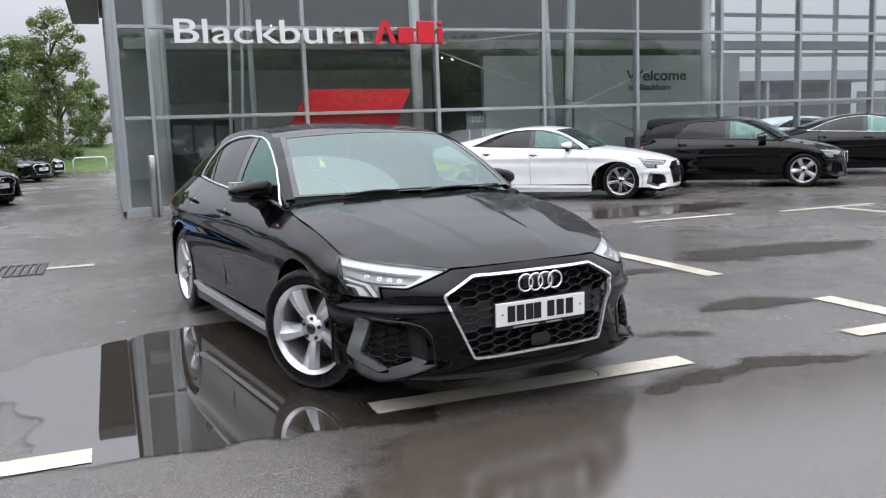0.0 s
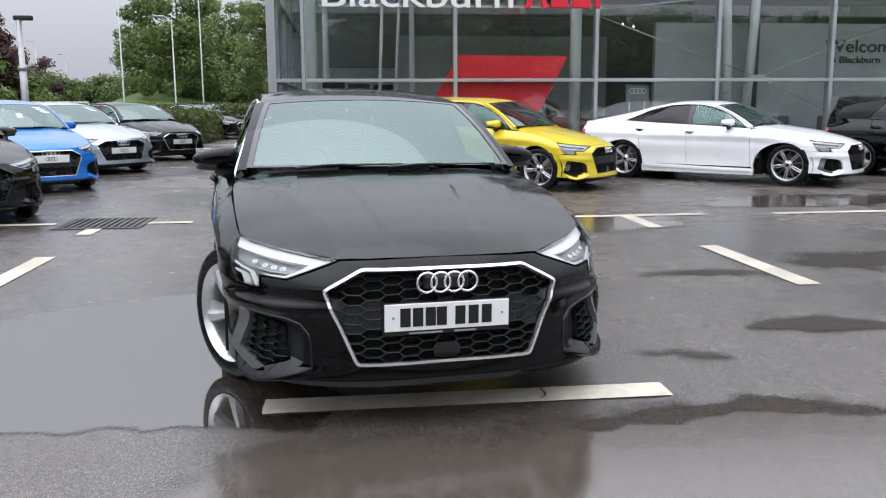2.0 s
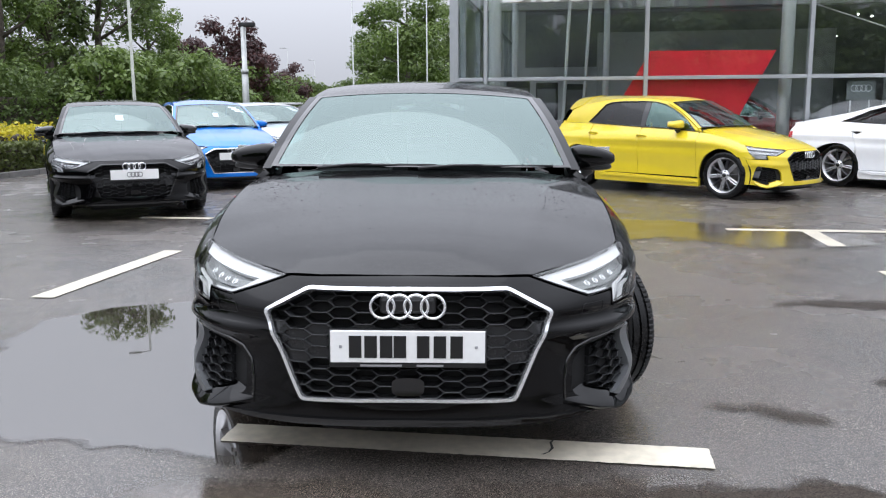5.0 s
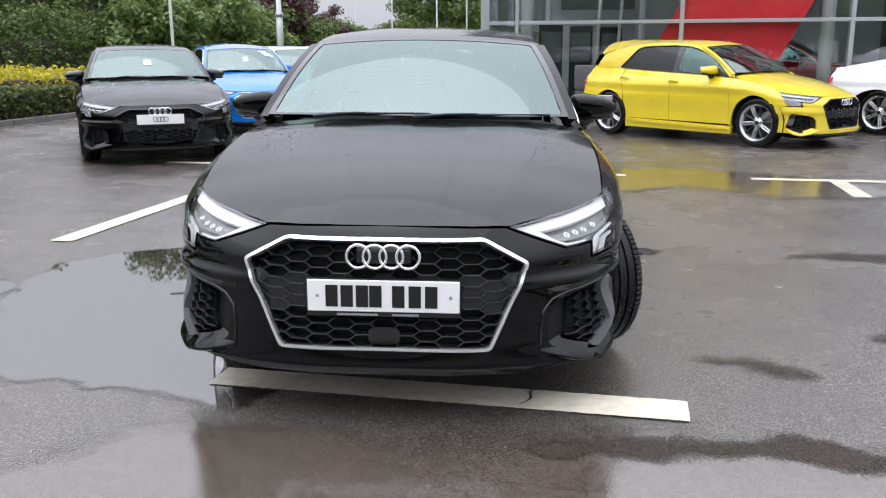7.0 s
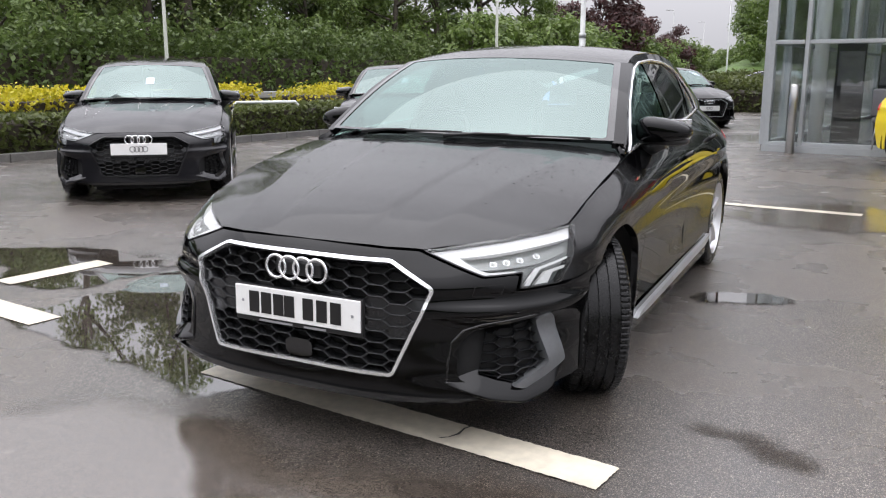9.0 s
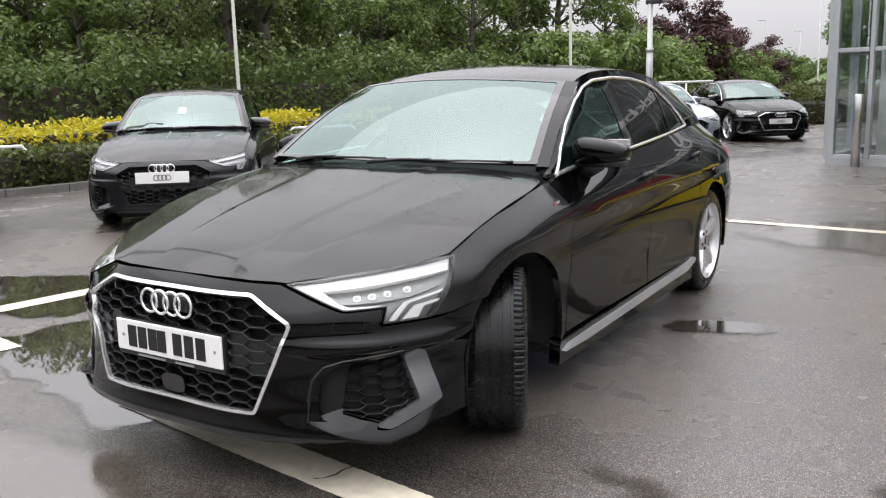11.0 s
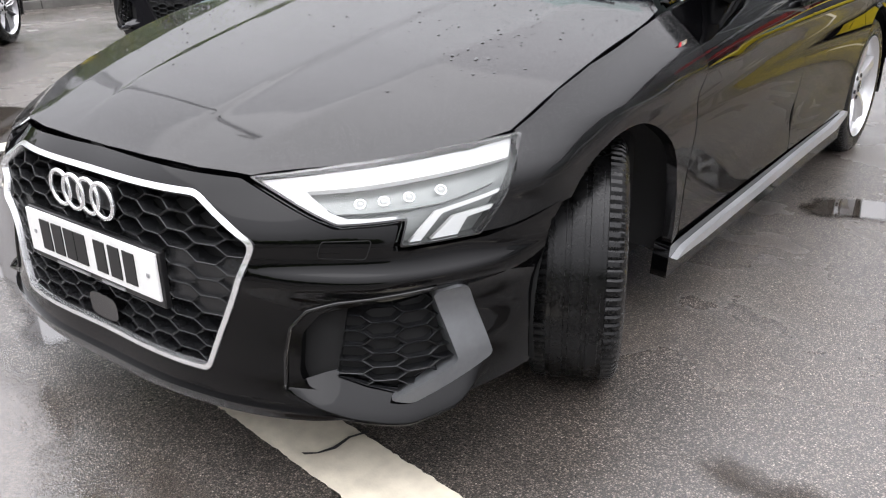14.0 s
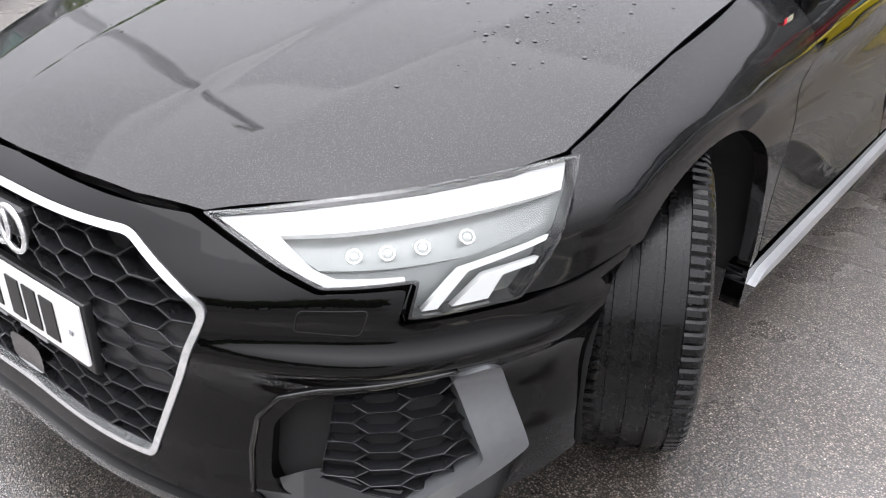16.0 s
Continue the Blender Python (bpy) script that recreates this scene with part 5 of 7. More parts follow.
    sk.panel("radar_cover", smooth_loop([(-0.04, 0.345), (0.04, 0.345), (0.055, 0.32), (0.042, 0.288), (-0.042, 0.288), (-0.055, 0.32)], 3), nose, GLOSS_TRIM, gr, step=0.02, offset=-0.004, depth=0.02)
    # side intakes
    mesh_poly = [(T(39.2), 0.288), (T(46.8), 0.246), (T(54.2), 0.296), (T(52.0), 0.446), (T(41), 0.424)]
    blade = [(T(a), z) for a, z in [(51.2, 0.457), (54.6, 0.470), (56.0, 0.455), (58.9, 0.292), (48.0, 0.226), (45.4, 0.240), (54.0, 0.300)]]
    for sgn in (1, -1):
        it = bpy.data.objects.new("air_intake", None)
        scene.collection.objects.link(it)
        it.parent = top
        mr = sgn < 0
        sk.panel("duct", shrink(scoop, -0.01), nose, LINER, it, offset=-0.035, depth=0, mirror=mr, step=0.05)
        honeycomb(sk, "honeycomb", mesh_poly, mesh_mat, it, w=0.086, h=0.0305, front=-0.010, deep=-0.033, mirror=mr)
        sk.panel("blade", round_poly(blade, 0.012), nose, blade_mat, it, offset=0.007, depth=0.045, mirror=mr, step=st * 0.7, label="")
        # the painted corner under the intake swells out, its upper face to the sky
        rows_ = []
        for s_, fall, off in ((0, 0, -0.026), (0.25, 0, -0.012), (0.5, 0, 0.001), (0.75, 0, 0.0145), (0.95, 0, 0.0255), (1, 0.0005, 0.0275), (1, 0.004, 0.0265), (1, 0.012, 0.012), (1, 0.020, -0.012)):
            uv, offs = [], []
            for q in np.linspace(0, 1, 33):
                a = 32.8 + 25.7 * q
                hi = float(np.interp(a, (32.8, 39.2, 46.8, 52, 58.5), (0.262, 0.294, 0.253, 0.274, 0.303)))
                lo = float(np.interp(a, (32.8, 36, 41, 47.5, 53, 58.5), (0.252, 0.236, 0.211, 0.192, 0.212, 0.264)))
                e = min(1, 4.5 * q, 4.5 * (1 - q))
                e = e * e * (3 - 2 * e)
                uv.append((T(a), hi + (lo - hi) * s_ - fall))
                offs.append(off * e + (0.0012 if off > -0.01 else -0.004) * (1 - e))
            P, N = sk.points(nose, uv, 0.0, False)
            rows_.append((P + N * np.array(offs)[:, None]) * np.array([sgn, 1, 1]))
        F_ = [(r * 33 + k, r * 33 + k + 1, (r + 1) * 33 + k + 1, (r + 1) * 33 + k)[::-sgn] for r in range(8) for k in range(32)]
        mesh_part("bumper_corner", pydata("bumper_corner", np.concatenate(rows_), F_), body, it)
        if fine:
            ln = [(T(a), z) for a, z in [(33.2, 0.255), (33.4, 0.33), (34.2, 0.39), (36.4, 0.43), (40, 0.450), (46, 0.464), (53.5, 0.478)]]
            P, N = sk.points(nose, [(a + (b - a) * q / 4, c + (d - c) * q / 4) for (a, c), (b, d) in zip(ln, ln[1:]) for q in range(4)], 0.0012, False)
            bm = tube(bmesh.new(), [tuple(p * np.array([sgn, 1, 1])) for p in P], 0.0050, 8)
            part("trim_edge", bm, GLOSS_TRIM, it)
            wc = round_poly([(T(38.6), 0.578), (T(44.4), 0.580), (T(43.6), 0.540), (T(38), 0.543)], 0.008)
            P, N = sk.points(nose, resample(wc, 0.012), 0.0006, False)
            pts = [tuple(p * np.array([sgn, 1, 1])) for p in P]
            part("washer_cover", tube(bmesh.new(), pts + [pts[0]], 0.0010, 5, ends=False), LINER, it)
    # headlamps
    lamp = [(T(a), z) for a, z in LAMP]
    for sgn in (1, -1):
        mr = sgn < 0
        hl = bpy.data.objects.new("headlamp", None)
        scene.collection.objects.link(hl)
        hl.parent = top
        bowl = lamp_bowl or (LAMP_WHITE if lit else LAMP_BOWL)
        sk.panel("bowl", lamp, nose, bowl, hl, offset=-0.038, depth=0, mirror=mr, step=0.04)
        sk.panel("rim", round_poly(shrink(lamp, 0.001), 0.008), nose, GLOSS_TRIM, hl, holes=[round_poly(shrink(lamp, 0.0045), 0.008)], offset=-0.001, depth=0.04, mirror=mr, step=0.025)
        guide = LAMP_LIT if lit else LAMP_OFF
        for poly in ([(30.3, 0.680), (40.6, 0.6955), (50.4, 0.710), (59, 0.7235), (64.9, 0.735), (63.6, 0.703), (55, 0.691), (45, 0.677), (36.5, 0.666)],
                     [(30.3, 0.6795), (40.7, 0.6100), (47.6, 0.6165), (47.5, 0.6225), (41.6, 0.6215), (39.5, 0.633), (36.4, 0.6655)],
                     [(48.9, 0.568), (50.3, 0.568), (53.2, 0.617), (60.9, 0.642), (61.3, 0.650), (52.4, 0.625)],
                     [(51.6, 0.568), (55.0, 0.569), (56.4, 0.601), (60.2, 0.612), (60.4, 0.620), (54.6, 0.607)]):
            sk.panel("light_guide", [(T(a), z) for a, z in poly], nose, guide, hl, offset=-0.014, depth=0.014, mirror=mr, step=0.03)
        # a stepped shelf behind the projectors
        sk.panel("shelf", [(T(a), z) for a, z in ((40, 0.632), (47.8, 0.636), (53.5, 0.640), (60.8, 0.664), (61.4, 0.676), (52, 0.651), (46, 0.643), (39, 0.641))], nose, bowl, hl, offset=-0.021, depth=0.016, mirror=mr, step=0.03)
        for a, z in ((53.6, 0.666), (49.4, 0.659), (46.2, 0.655), (43.2, 0.652)):
            P, N = sk.points(nose, [(T(a), z)], -0.026, False)
            c_, n_ = Vector(P[0] * np.array([sgn, 1, 1])), Vector(N[0] * np.array([sgn, 1, 1]))
            ax = n_.to_track_quat("Z", "Y").to_matrix()
            pts = [tuple(c_ + ax @ Vector((0.0105 * math.cos(q), 0.0105 * math.sin(q), 0.002))) for q in (math.tau * j / 20 for j in range(21))]
            part("bezel", tube(bmesh.new(), pts, 0.0022, 6, ends=False), CHROME, hl)
            V, F = blob(0.0068, 0.0068, 0.0068, 2, 14, 8)
            mesh_part("lamp_lens", pydata("lamp_lens", V, F), LAMP_LED if lit else LAMP_DARK, hl, m=Matrix.Translation(c_))
        ln = sk.panel("cover_glass", round_poly(shrink(lamp, 0.003), 0.008), nose, LAMP_LENS, hl, offset=0.0035, depth=0, mirror=mr, step=0.03)
        ln.visible_shadow = False

    # --- bonnet, wings, doors ---
    edge = [(x, y) for y, x in [(h[0], h[1] + 0.0025) for h in HOOD_EDGE if 0.12 < h[0] < 1.2]]
    bon = [(0, 0.083), (0.15, 0.087), (0.30, 0.101)] + edge + [(0.795, 1.16), (0.782, 1.245), (0.738, 1.305), (0.60, 1.285), (0.40, 1.228), (0.20, 1.198), (0, 1.188)]
    bon = bon + [(-x, y) for x, y in bon[-2:0:-1]]
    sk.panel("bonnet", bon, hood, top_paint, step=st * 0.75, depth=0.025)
    if fine:
        rnd = random.Random(5)
        spots = [(rnd.gauss(cx, sx), rnd.gauss(cy, sy)) for cx, cy, sx, sy, n in ((-0.58, 0.75, 0.09, 0.13, 50), (-0.62, 1.0, 0.07, 0.10, 60), (-0.45, 1.0, 0.10, 0.10, 30), (0.3, 0.95, 0.25, 0.2, 50), (0.58, 0.8, 0.08, 0.15, 60), (-0.3, 0.5, 0.15, 0.15, 20)) for _ in range(n)]
        spots = [(x, y) for x, y in spots if 0.3 < y < 1.12 and abs(x) < 0.75 and abs(x) < 0.9 * (0.3 + y)]
        P, N = sk.points(hood, spots, 0.0002, False)
        V, F = [], []
        for p, (x, y) in zip(P, spots):
            r = rnd.choice((0.0014, 0.0018, 0.0022, 0.003, 0.004))
            k = len(V)
            V += [(p[0] + r * math.cos(a) * 1.2, p[1] + r * math.sin(a), p[2]) for a in (math.tau * j / 8 for j in range(8))]
            V += [(p[0] + 0.6 * r * math.cos(a), p[1] + 0.6 * r * math.sin(a), p[2] + 0.55 * r) for a in (math.tau * j / 8 for j in range(8))]
            F += [(k + j, k + (j + 1) % 8, k + 8 + (j + 1) % 8, k + 8 + j) for j in range(8)] + [tuple(range(k + 8, k + 16))]
        tagged(mesh_part("drizzle", pydata("drizzle", V, F), RAINDROP, top), kind="stuff")
    cowl = [(-0.745, 1.30), (-0.6, 1.272), (-0.4, 1.215), (0, 1.17), (0.4, 1.215), (0.6, 1.272), (0.745, 1.30), (0.72, 1.36), (0.5, 1.30), (0, 1.24), (-0.5, 1.30), (-0.72, 1.36)]
    sk.panel("cowl", cowl, hood, BLACK_TRIM, offset=-0.022, depth=0, step=0.06)
    wing = [(0.378, 0.563), (0.412, 0.60), (0.448, 0.64), (0.495, 0.69), (0.542, 0.7415), (0.70, 0.799), (0.83, 0.832), (1.10, 0.881), (1.25, 0.898), (1.317, 0.903), (1.310, 0.85), (1.300, 0.60), (1.290, 0.285), (1.258, 0.262)]
    wing += arch(0.882, 0.318, 0.372, -8, 133.6) + [(0.54, 0.583), (0.45, 0.567)]
    sk.panel("wing", wing, side, top_paint if fine else body, both=True, step=st * 0.8, depth=0.03)
    rdoor0 = 2.335
    belt_z = lambda y: float(curve([(b[0], b[1][0]) for b in BELT], y)[0])
    door = [(1.296, 0.285), (1.306, 0.60), (1.316, 0.85), (1.324, 0.902)] + [(y, belt_z(y)) for y in (1.5, 1.75, 2.0, 2.2, rdoor0 - 0.003)] + [(rdoor0 - 0.003, 0.6), (rdoor0 - 0.012, 0.285)]
    sk.panel("front_door", round_poly(door, 0.015, 3), side, body, both=True, depth=0.03)
    rdoor = [(rdoor0 - 0.006, 0.285), (rdoor0 + 0.003, 0.6), (rdoor0 + 0.003, belt_z(rdoor0))] + [(y, belt_z(y)) for y in (2.6, 2.9, 3.1, 3.29)] + [(3.267, 0.87), (3.185, 0.66), (3.172, 0.52), (3.126, 0.40), (3.118, 0.285)]
    sk.panel("rear_door", round_poly(rdoor, 0.015, 3), side, body, both=True, depth=0.03)
    quarter = [(3.297, belt_z(3.297)), (3.275, 0.87), (3.193, 0.66), (3.186, 0.525)] + arch(3.50, 0.318, 0.372, 146, -8)[1:] + [(3.9, 0.22), (4.10, 0.24), (4.19, 0.5), (4.19, 0.9), (4.16, 1.04), (3.9, belt_z(3.9)), (3.6, belt_z(3.6)), (3.4, belt_z(3.4))]
    sk.panel("rear_quarter", quarter, side, body, both=True, depth=0.03)
    sill = [(1.250, 0.258), (3.115, 0.281), (3.13, 0.235), (3.125, 0.15), (1.255, 0.15)]
    sk.panel("sill", sill, side, lower or body, both=True, depth=0.05)
    skirt = [(1.262, 0.212), (1.33, 0.232), (2.85, 0.262), (3.105, 0.285), (3.115, 0.262), (2.98, 0.226), (1.5, 0.204)]
    sk.panel("sill_blade", round_poly(skirt, 0.01), side, sill_mat, both=True, offset=0.020, depth=0.03)

    # --- cabin shell ---
    ys = [1.30, 1.42, 1.55, 1.7, 1.85, 2.0, 2.2, 2.5, 2.8, 3.1, 3.4, 3.65, 3.9, 4.08]
    rz = lambda y: float(rail(y)[1][0])
    shell = [(y, belt_z(y) + 0.003) for y in ys] + [(y, rz(y)) for y in ys[::-1]]
    dlo_top = [(3.12, 1.255), (2.95, 1.295), (2.73, 1.320), (2.47, 1.327), (2.20, 1.312), (2.03, 1.280), (1.85, 1.215), (1.66, 1.122), (1.52, 1.025), (1.44, 0.955)]
    dlo = [(1.40, 0.920), (1.6, belt_z(1.6) + 0.014), (2.0, belt_z(2.0) + 0.014), (2.5, belt_z(2.5) + 0.014), (3.0, belt_z(3.0) + 0.014), (3.30, belt_z(3.3) + 0.014), (3.53, belt_z(3.53) + 0.016), (3.33, 1.155)] + dlo_top
    if upright:
        dlo = dlo[:5] + [(3.26, belt_z(3.26) + 0.014), (3.40, belt_z(3.40) + 0.016), (3.27, 1.13), (3.13, 1.270), (3.02, 1.300), (2.85, 1.315)] + dlo_top[2:]
        shell = [(y, belt_z(y) + 0.003) for y in ys] + [(3.94, rz(3.94)), (3.8, rz(3.8))] + [(y, rz(y)) for y in ys[-3::-1]]
    sk.panel("side_frame", shell, upper, body, both=True, holes=[dlo], depth=0.025, step=st * 0.8)

    def between(y0, y1):
        """The piece of the window opening between two upright lines."""
        out = list(dlo)
        for lim, keep in ((y0, 1), (y1, -1)):
            s2, out = out, []
            for j in range(len(s2)):
                p, q = s2[j - 1], s2[j]
                sp, sq = (p[0] - lim) * keep, (q[0] - lim) * keep
                if sp * sq < 0:
                    t = sp / (sp - sq)
                    out.append((lim, p[1] + (q[1] - p[1]) * t))
                if sq >= 0:
                    out.append(q)
        return out
    panes = (("front_window", 1.30, 2.285, SIDE_GLASS), ("rear_window", 2.375, 3.075, PRIVACY_GLASS), ("quarter_window", 3.105, 3.6, PRIVACY_GLASS))
    for nm, a, b, g in (panes[:1] + (("rear_window", 2.375, 3.6, PRIVACY_GLASS),) if upright else panes):
        for sgn in (False, True):
            o = sk.panel(nm, between(a, b), upper, g, offset=-0.006, depth=0, mirror=sgn, step=0.07)
            o.visible_shadow = False
    for a, b in ((2.285, 2.375), (3.075, 3.105))[:1 if upright else 2]:
        sk.panel("pillar_trim", between(a, b), upper, GLOSS_TRIM, both=True, offset=-0.002, depth=0.02, step=0.06)
    trim = CHROME if chrome_windows else GLOSS_TRIM
    sk.strip("window_trim", resample(dlo, 0.04), upper, trim, r=0.0085, offset=0.001, closed=True)
    roofp = [(-1.0, 1.95), (-0.8, 1.893), (-0.5, 1.833), (0, 1.797), (0.5, 1.833), (0.8, 1.893), (1.0, 1.95), (1.0, 2.4), (1.0, 3.0), (1.0, 3.7), (0.96, 3.96), (0, 4.03), (-0.96, 3.96), (-1.0, 3.7), (-1.0, 3.0), (-1.0, 2.4)]
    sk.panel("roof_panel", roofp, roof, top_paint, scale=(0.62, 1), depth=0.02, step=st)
    if upright:
        sk.panel("roof_spoiler", [(-0.97, 3.70), (0, 3.72), (0.97, 3.70), (0.97, 4.0), (0.88, 4.10), (0, 4.15), (-0.88, 4.10), (-0.97, 4.0)], roof, top_paint, scale=(0.62, 1), depth=0.035, step=0.06, offset=0.010)
    scr = [(-0.985, 0.015), (-0.5, 0.004), (0, 0.0), (0.5, 0.004), (0.985, 0.015), (0.985, 0.985), (0.5, 0.99), (0, 0.99), (-0.5, 0.99), (-0.985, 0.985)]
    o = sk.panel("windscreen", scr, screen, SCREEN_GLASS, scale=(0.68, 0.72), depth=0, step=0.06, offset=0.004)
    o.visible_shadow = False
    for sgn in (1, -1):
        ap = [(s, t) for t, s in ((0.0, 0.98), (0.33, 0.98), (0.66, 0.98), (1.0, 0.98))] + [(1.075, 1.0), (1.06, 0.66), (1.05, 0.33), (1.045, 0.0)]
        sk.panel("pillar", ap, screen, body, scale=(0.68, 0.72), depth=0.03, mirror=sgn < 0, step=0.05, offset=0.003)
    sk.panel("screen_border", scr, screen, GLOSS_TRIM, scale=(0.68, 0.72), depth=0, step=0.03, offset=0.0065,
                      holes=[round_poly([(-0.945, 0.034), (-0.5, 0.024), (0, 0.020), (0.5, 0.024), (0.945, 0.034), (0.935, 0.955), (0.5, 0.962), (0, 0.965), (-0.5, 0.962), (-0.935, 0.955)], 0.03)])
    sk.panel("header_band", [(-0.985, 0.955), (0, 0.955), (0.985, 0.955), (0.985, 0.988), (0, 0.993), (-0.985, 0.988)], screen, BLACK_TRIM, scale=(0.68, 0.72), depth=0, step=0.08, offset=-0.002)
    sk.panel("sensor_housing", round_poly([(-0.10, 0.93), (-0.05, 0.84), (0.05, 0.84), (0.10, 0.93), (0.06, 0.955), (-0.06, 0.955)], 0.03), screen, CABIN, scale=(0.68, 0.72), offset=-0.008, depth=0.03, step=0.04)
    if tag:
        sk.panel("paper_tag", round_poly([(-0.07, 0.34), (0.07, 0.34), (0.07, 0.52), (-0.07, 0.52)], 0.02), screen, PAPER, scale=(0.68, 0.72), depth=0.001, step=0.05, offset=0.0065, label="white paper tag on the windscreen")
    if sticker:
        for k in range(3):
            s0, t0 = 0.46 + 0.06 * k, 0.86 - 0.10 * k
            sk.panel("sticker", round_poly([(s0, t0 - 0.08), (s0 + 0.26, t0 - 0.11), (s0 + 0.27, t0 - 0.03), (s0 + 0.02, t0)], 0.03), screen, PAPER, scale=(0.68, 0.72), depth=0.001, step=0.05, offset=0.007, label="white price sticker on the windscreen")
    if streaks:
        for x0, x1, y0, y1 in ((-0.52, -0.44, 0.55, 1.05), (-0.60, -0.63, 0.6, 0.95), (0.08, 0.22, 0.62, 1.08), (0.38, 0.50, 0.7, 1.05), (0.55, 0.60, 0.72, 1.1), (-0.08, -0.10, 0.8, 1.1)):
            sk.panel("dust_streak", [(x0, y0), (x0 + 0.012, y0), (x1 + 0.022, y1), (x1, y1)], hood, DUST, depth=0, step=0.08, offset=0.0015, label="pale dried rain streak")
    # tail
    tp = [(-0.75, 0.24), (0.75, 0.24), (0.80, 0.5), (0.745, 0.87), (0.60, 1.000), (0, 1.02), (-0.60, 1.000), (-0.745, 0.87), (-0.80, 0.5)]
    sk.panel("tailgate", tp, tail, body, flip=True, depth=0.03, step=0.08)
    tg = [(-0.58, 1.005), (0, 1.025), (0.58, 1.005), (0.56, 1.08), (0.54, 1.145), (0, 1.30), (-0.54, 1.145), (-0.56, 1.08)]
    sk.panel("rear_screen", tg, tail, PRIVACY_GLASS, flip=True, depth=0, step=0.1)
    for sgn in (1, -1):
        sk.panel("tail_lamp", [(4.13, 0.76), (4.195, 0.76), (4.195, 0.85), (4.15, 0.86)], side, TAIL_RED, offset=0.003, depth=0.02, mirror=sgn < 0, step=0.06)
    # --- under parts ---
    def warped_box(nm, mat, *rows, bevel=0.0):
        bm = boxes(*rows, bevel=bevel)
        P = sk.warp(np.array([tuple(v.co) for v in bm.verts]))
        for v, p in zip(bm.verts, P):
            v.co = tuple(p)
        return part(nm, bm, mat, top, smooth=False)
    for nm, row in (("undertray", (-0.46, 0.46, 0.17, 1.19, 0.125, 0.15)), ("floor_pan", (-0.70, 0.70, 1.2, 3.1, 0.155, 0.34)), ("engine_block", (-0.50, 0.50, 0.16, 1.2, 0.155, 0.60)), ("rear_floor", (-0.50, 0.50, 3.1, 4.15, 0.2, 0.62)), ("bulkhead", (-0.76, 0.76, 1.18, 1.215, 0.3, 0.88)), ("rear_panel", (-0.70, 0.70, 3.86, 4.12, 0.24, 0.9)), ("boot_floor", (-0.68, 0.68, 3.1, 4.1, 0.63, 0.66))):
        warped_box(nm, LINER, row)
    for cy in (0.88, 3.50):
        for sgn in (1, -1):
            bm = bmesh.new()
            ay = axles[0] if cy < 2 else axles[1]
            rows_ = []
            for x, r in ((0.50, 0.02), (0.50, 0.385), (0.868, 0.392)):
                rows_.append([bm.verts.new((sgn * x * kx, ay + r * math.cos(radians(a)), 0.318 + r * math.sin(radians(a)))) for a in range(-14, 195, 8)])
            for p, q in zip(rows_, rows_[1:]):
                for k in range(len(p) - 1):
                    bm.faces.new((p[k], p[k + 1], q[k + 1], q[k]))
            part("wheel_housing", bm, LINER, top)
    # --- wheels ---
    for ay, st_ in ((axles[0], steer), (axles[1], 0.0)):
        for sgn in (1, -1):
            mm = pose(sgn * 0.762 * kx, ay, R, 0, 0, (0 if sgn > 0 else 180) + st_) @ Matrix.Rotation(0.35 * sgn + ay, 4, "X")
            wheel(top, mm, R, 0.222, spokes, style, fine)
    # --- mirrors, handles, wipers ---
    for sgn in (1, -1):
        mi = bpy.data.objects.new("door_mirror", None)
        scene.collection.objects.link(mi)
        mi.parent = top
        V, F = blob(0.125, 0.085, 0.078, 3.2, 28, 16)
        cx, cy, cz = H((0.872, 1.66, 1.000))
        bm = bmesh.new()
        me = pydata("cap", V, F)
        for v in me.vertices:
            x, y, z = v.co
            y = y * 0.55 if y > 0 else y
            f = (x + 0.125) / 0.25
            z = z * (1.0 - 0.50 * f ** 1.6) * (0.72 if z < 0 else 0.98) - 0.004 * f
            v.co = (x, y + 0.25 * max(x, 0), z)
        mesh_part("cap", me, mirror_mat or GLOSS_TRIM, mi, m=Matrix.Translation((sgn * cx, cy, cz)) @ Matrix.Diagonal((sgn, 1, 1, 1)))
        V, F = blob(0.112, 0.055, 0.020, 3.0, 20, 8)
        me = pydata("base", V, F)
        for v in me.vertices:
            v.co = (v.co.x, v.co.y + 0.25 * max(v.co.x, 0), v.co.z)
        mesh_part("base", me, BLACK_TRIM, mi, m=Matrix.Translation((sgn * cx, cy + 0.005, cz - 0.044)) @ Matrix.Diagonal((sgn, 1, 1, 1)))
        bm = tube(bmesh.new(), [(sgn * (cx - 0.12), cy + 0.03, cz - 0.10), (sgn * (cx - 0.05), cy + 0.01, cz - 0.075), (sgn * cx, cy, cz - 0.05)], [0.045, 0.034, 0.03], 12)
        part("arm", bm, BLACK_TRIM, mi)
        bm = boxes((-0.105, 0.105, -0.002, 0.002, -0.045, 0.045), bevel=0.001)
        part("mirror_glass", bm, CHROME, mi, m=pose(sgn * (cx + 0.005), cy + 0.052, cz + 0.01, 0, 0, sgn * 14), smooth=False)
        for y, z in ((2.27, 0.838), (3.20, 0.866)):
            P, N = sk.points(side, [(y - 0.085, z - 0.004), (y - 0.06, z), (y, z + 0.001), (y + 0.06, z + 0.003), (y + 0.085, z)], 0.0, False)
            P = P + N * np.array([0.002, 0.026, 0.032, 0.026, 0.002])[:, None]
            part("door_handle", tube(bmesh.new(), [tuple(p * np.array([sgn, 1, 1])) for p in P], [0.010, 0.013, 0.014, 0.013, 0.010], 8), body, top)
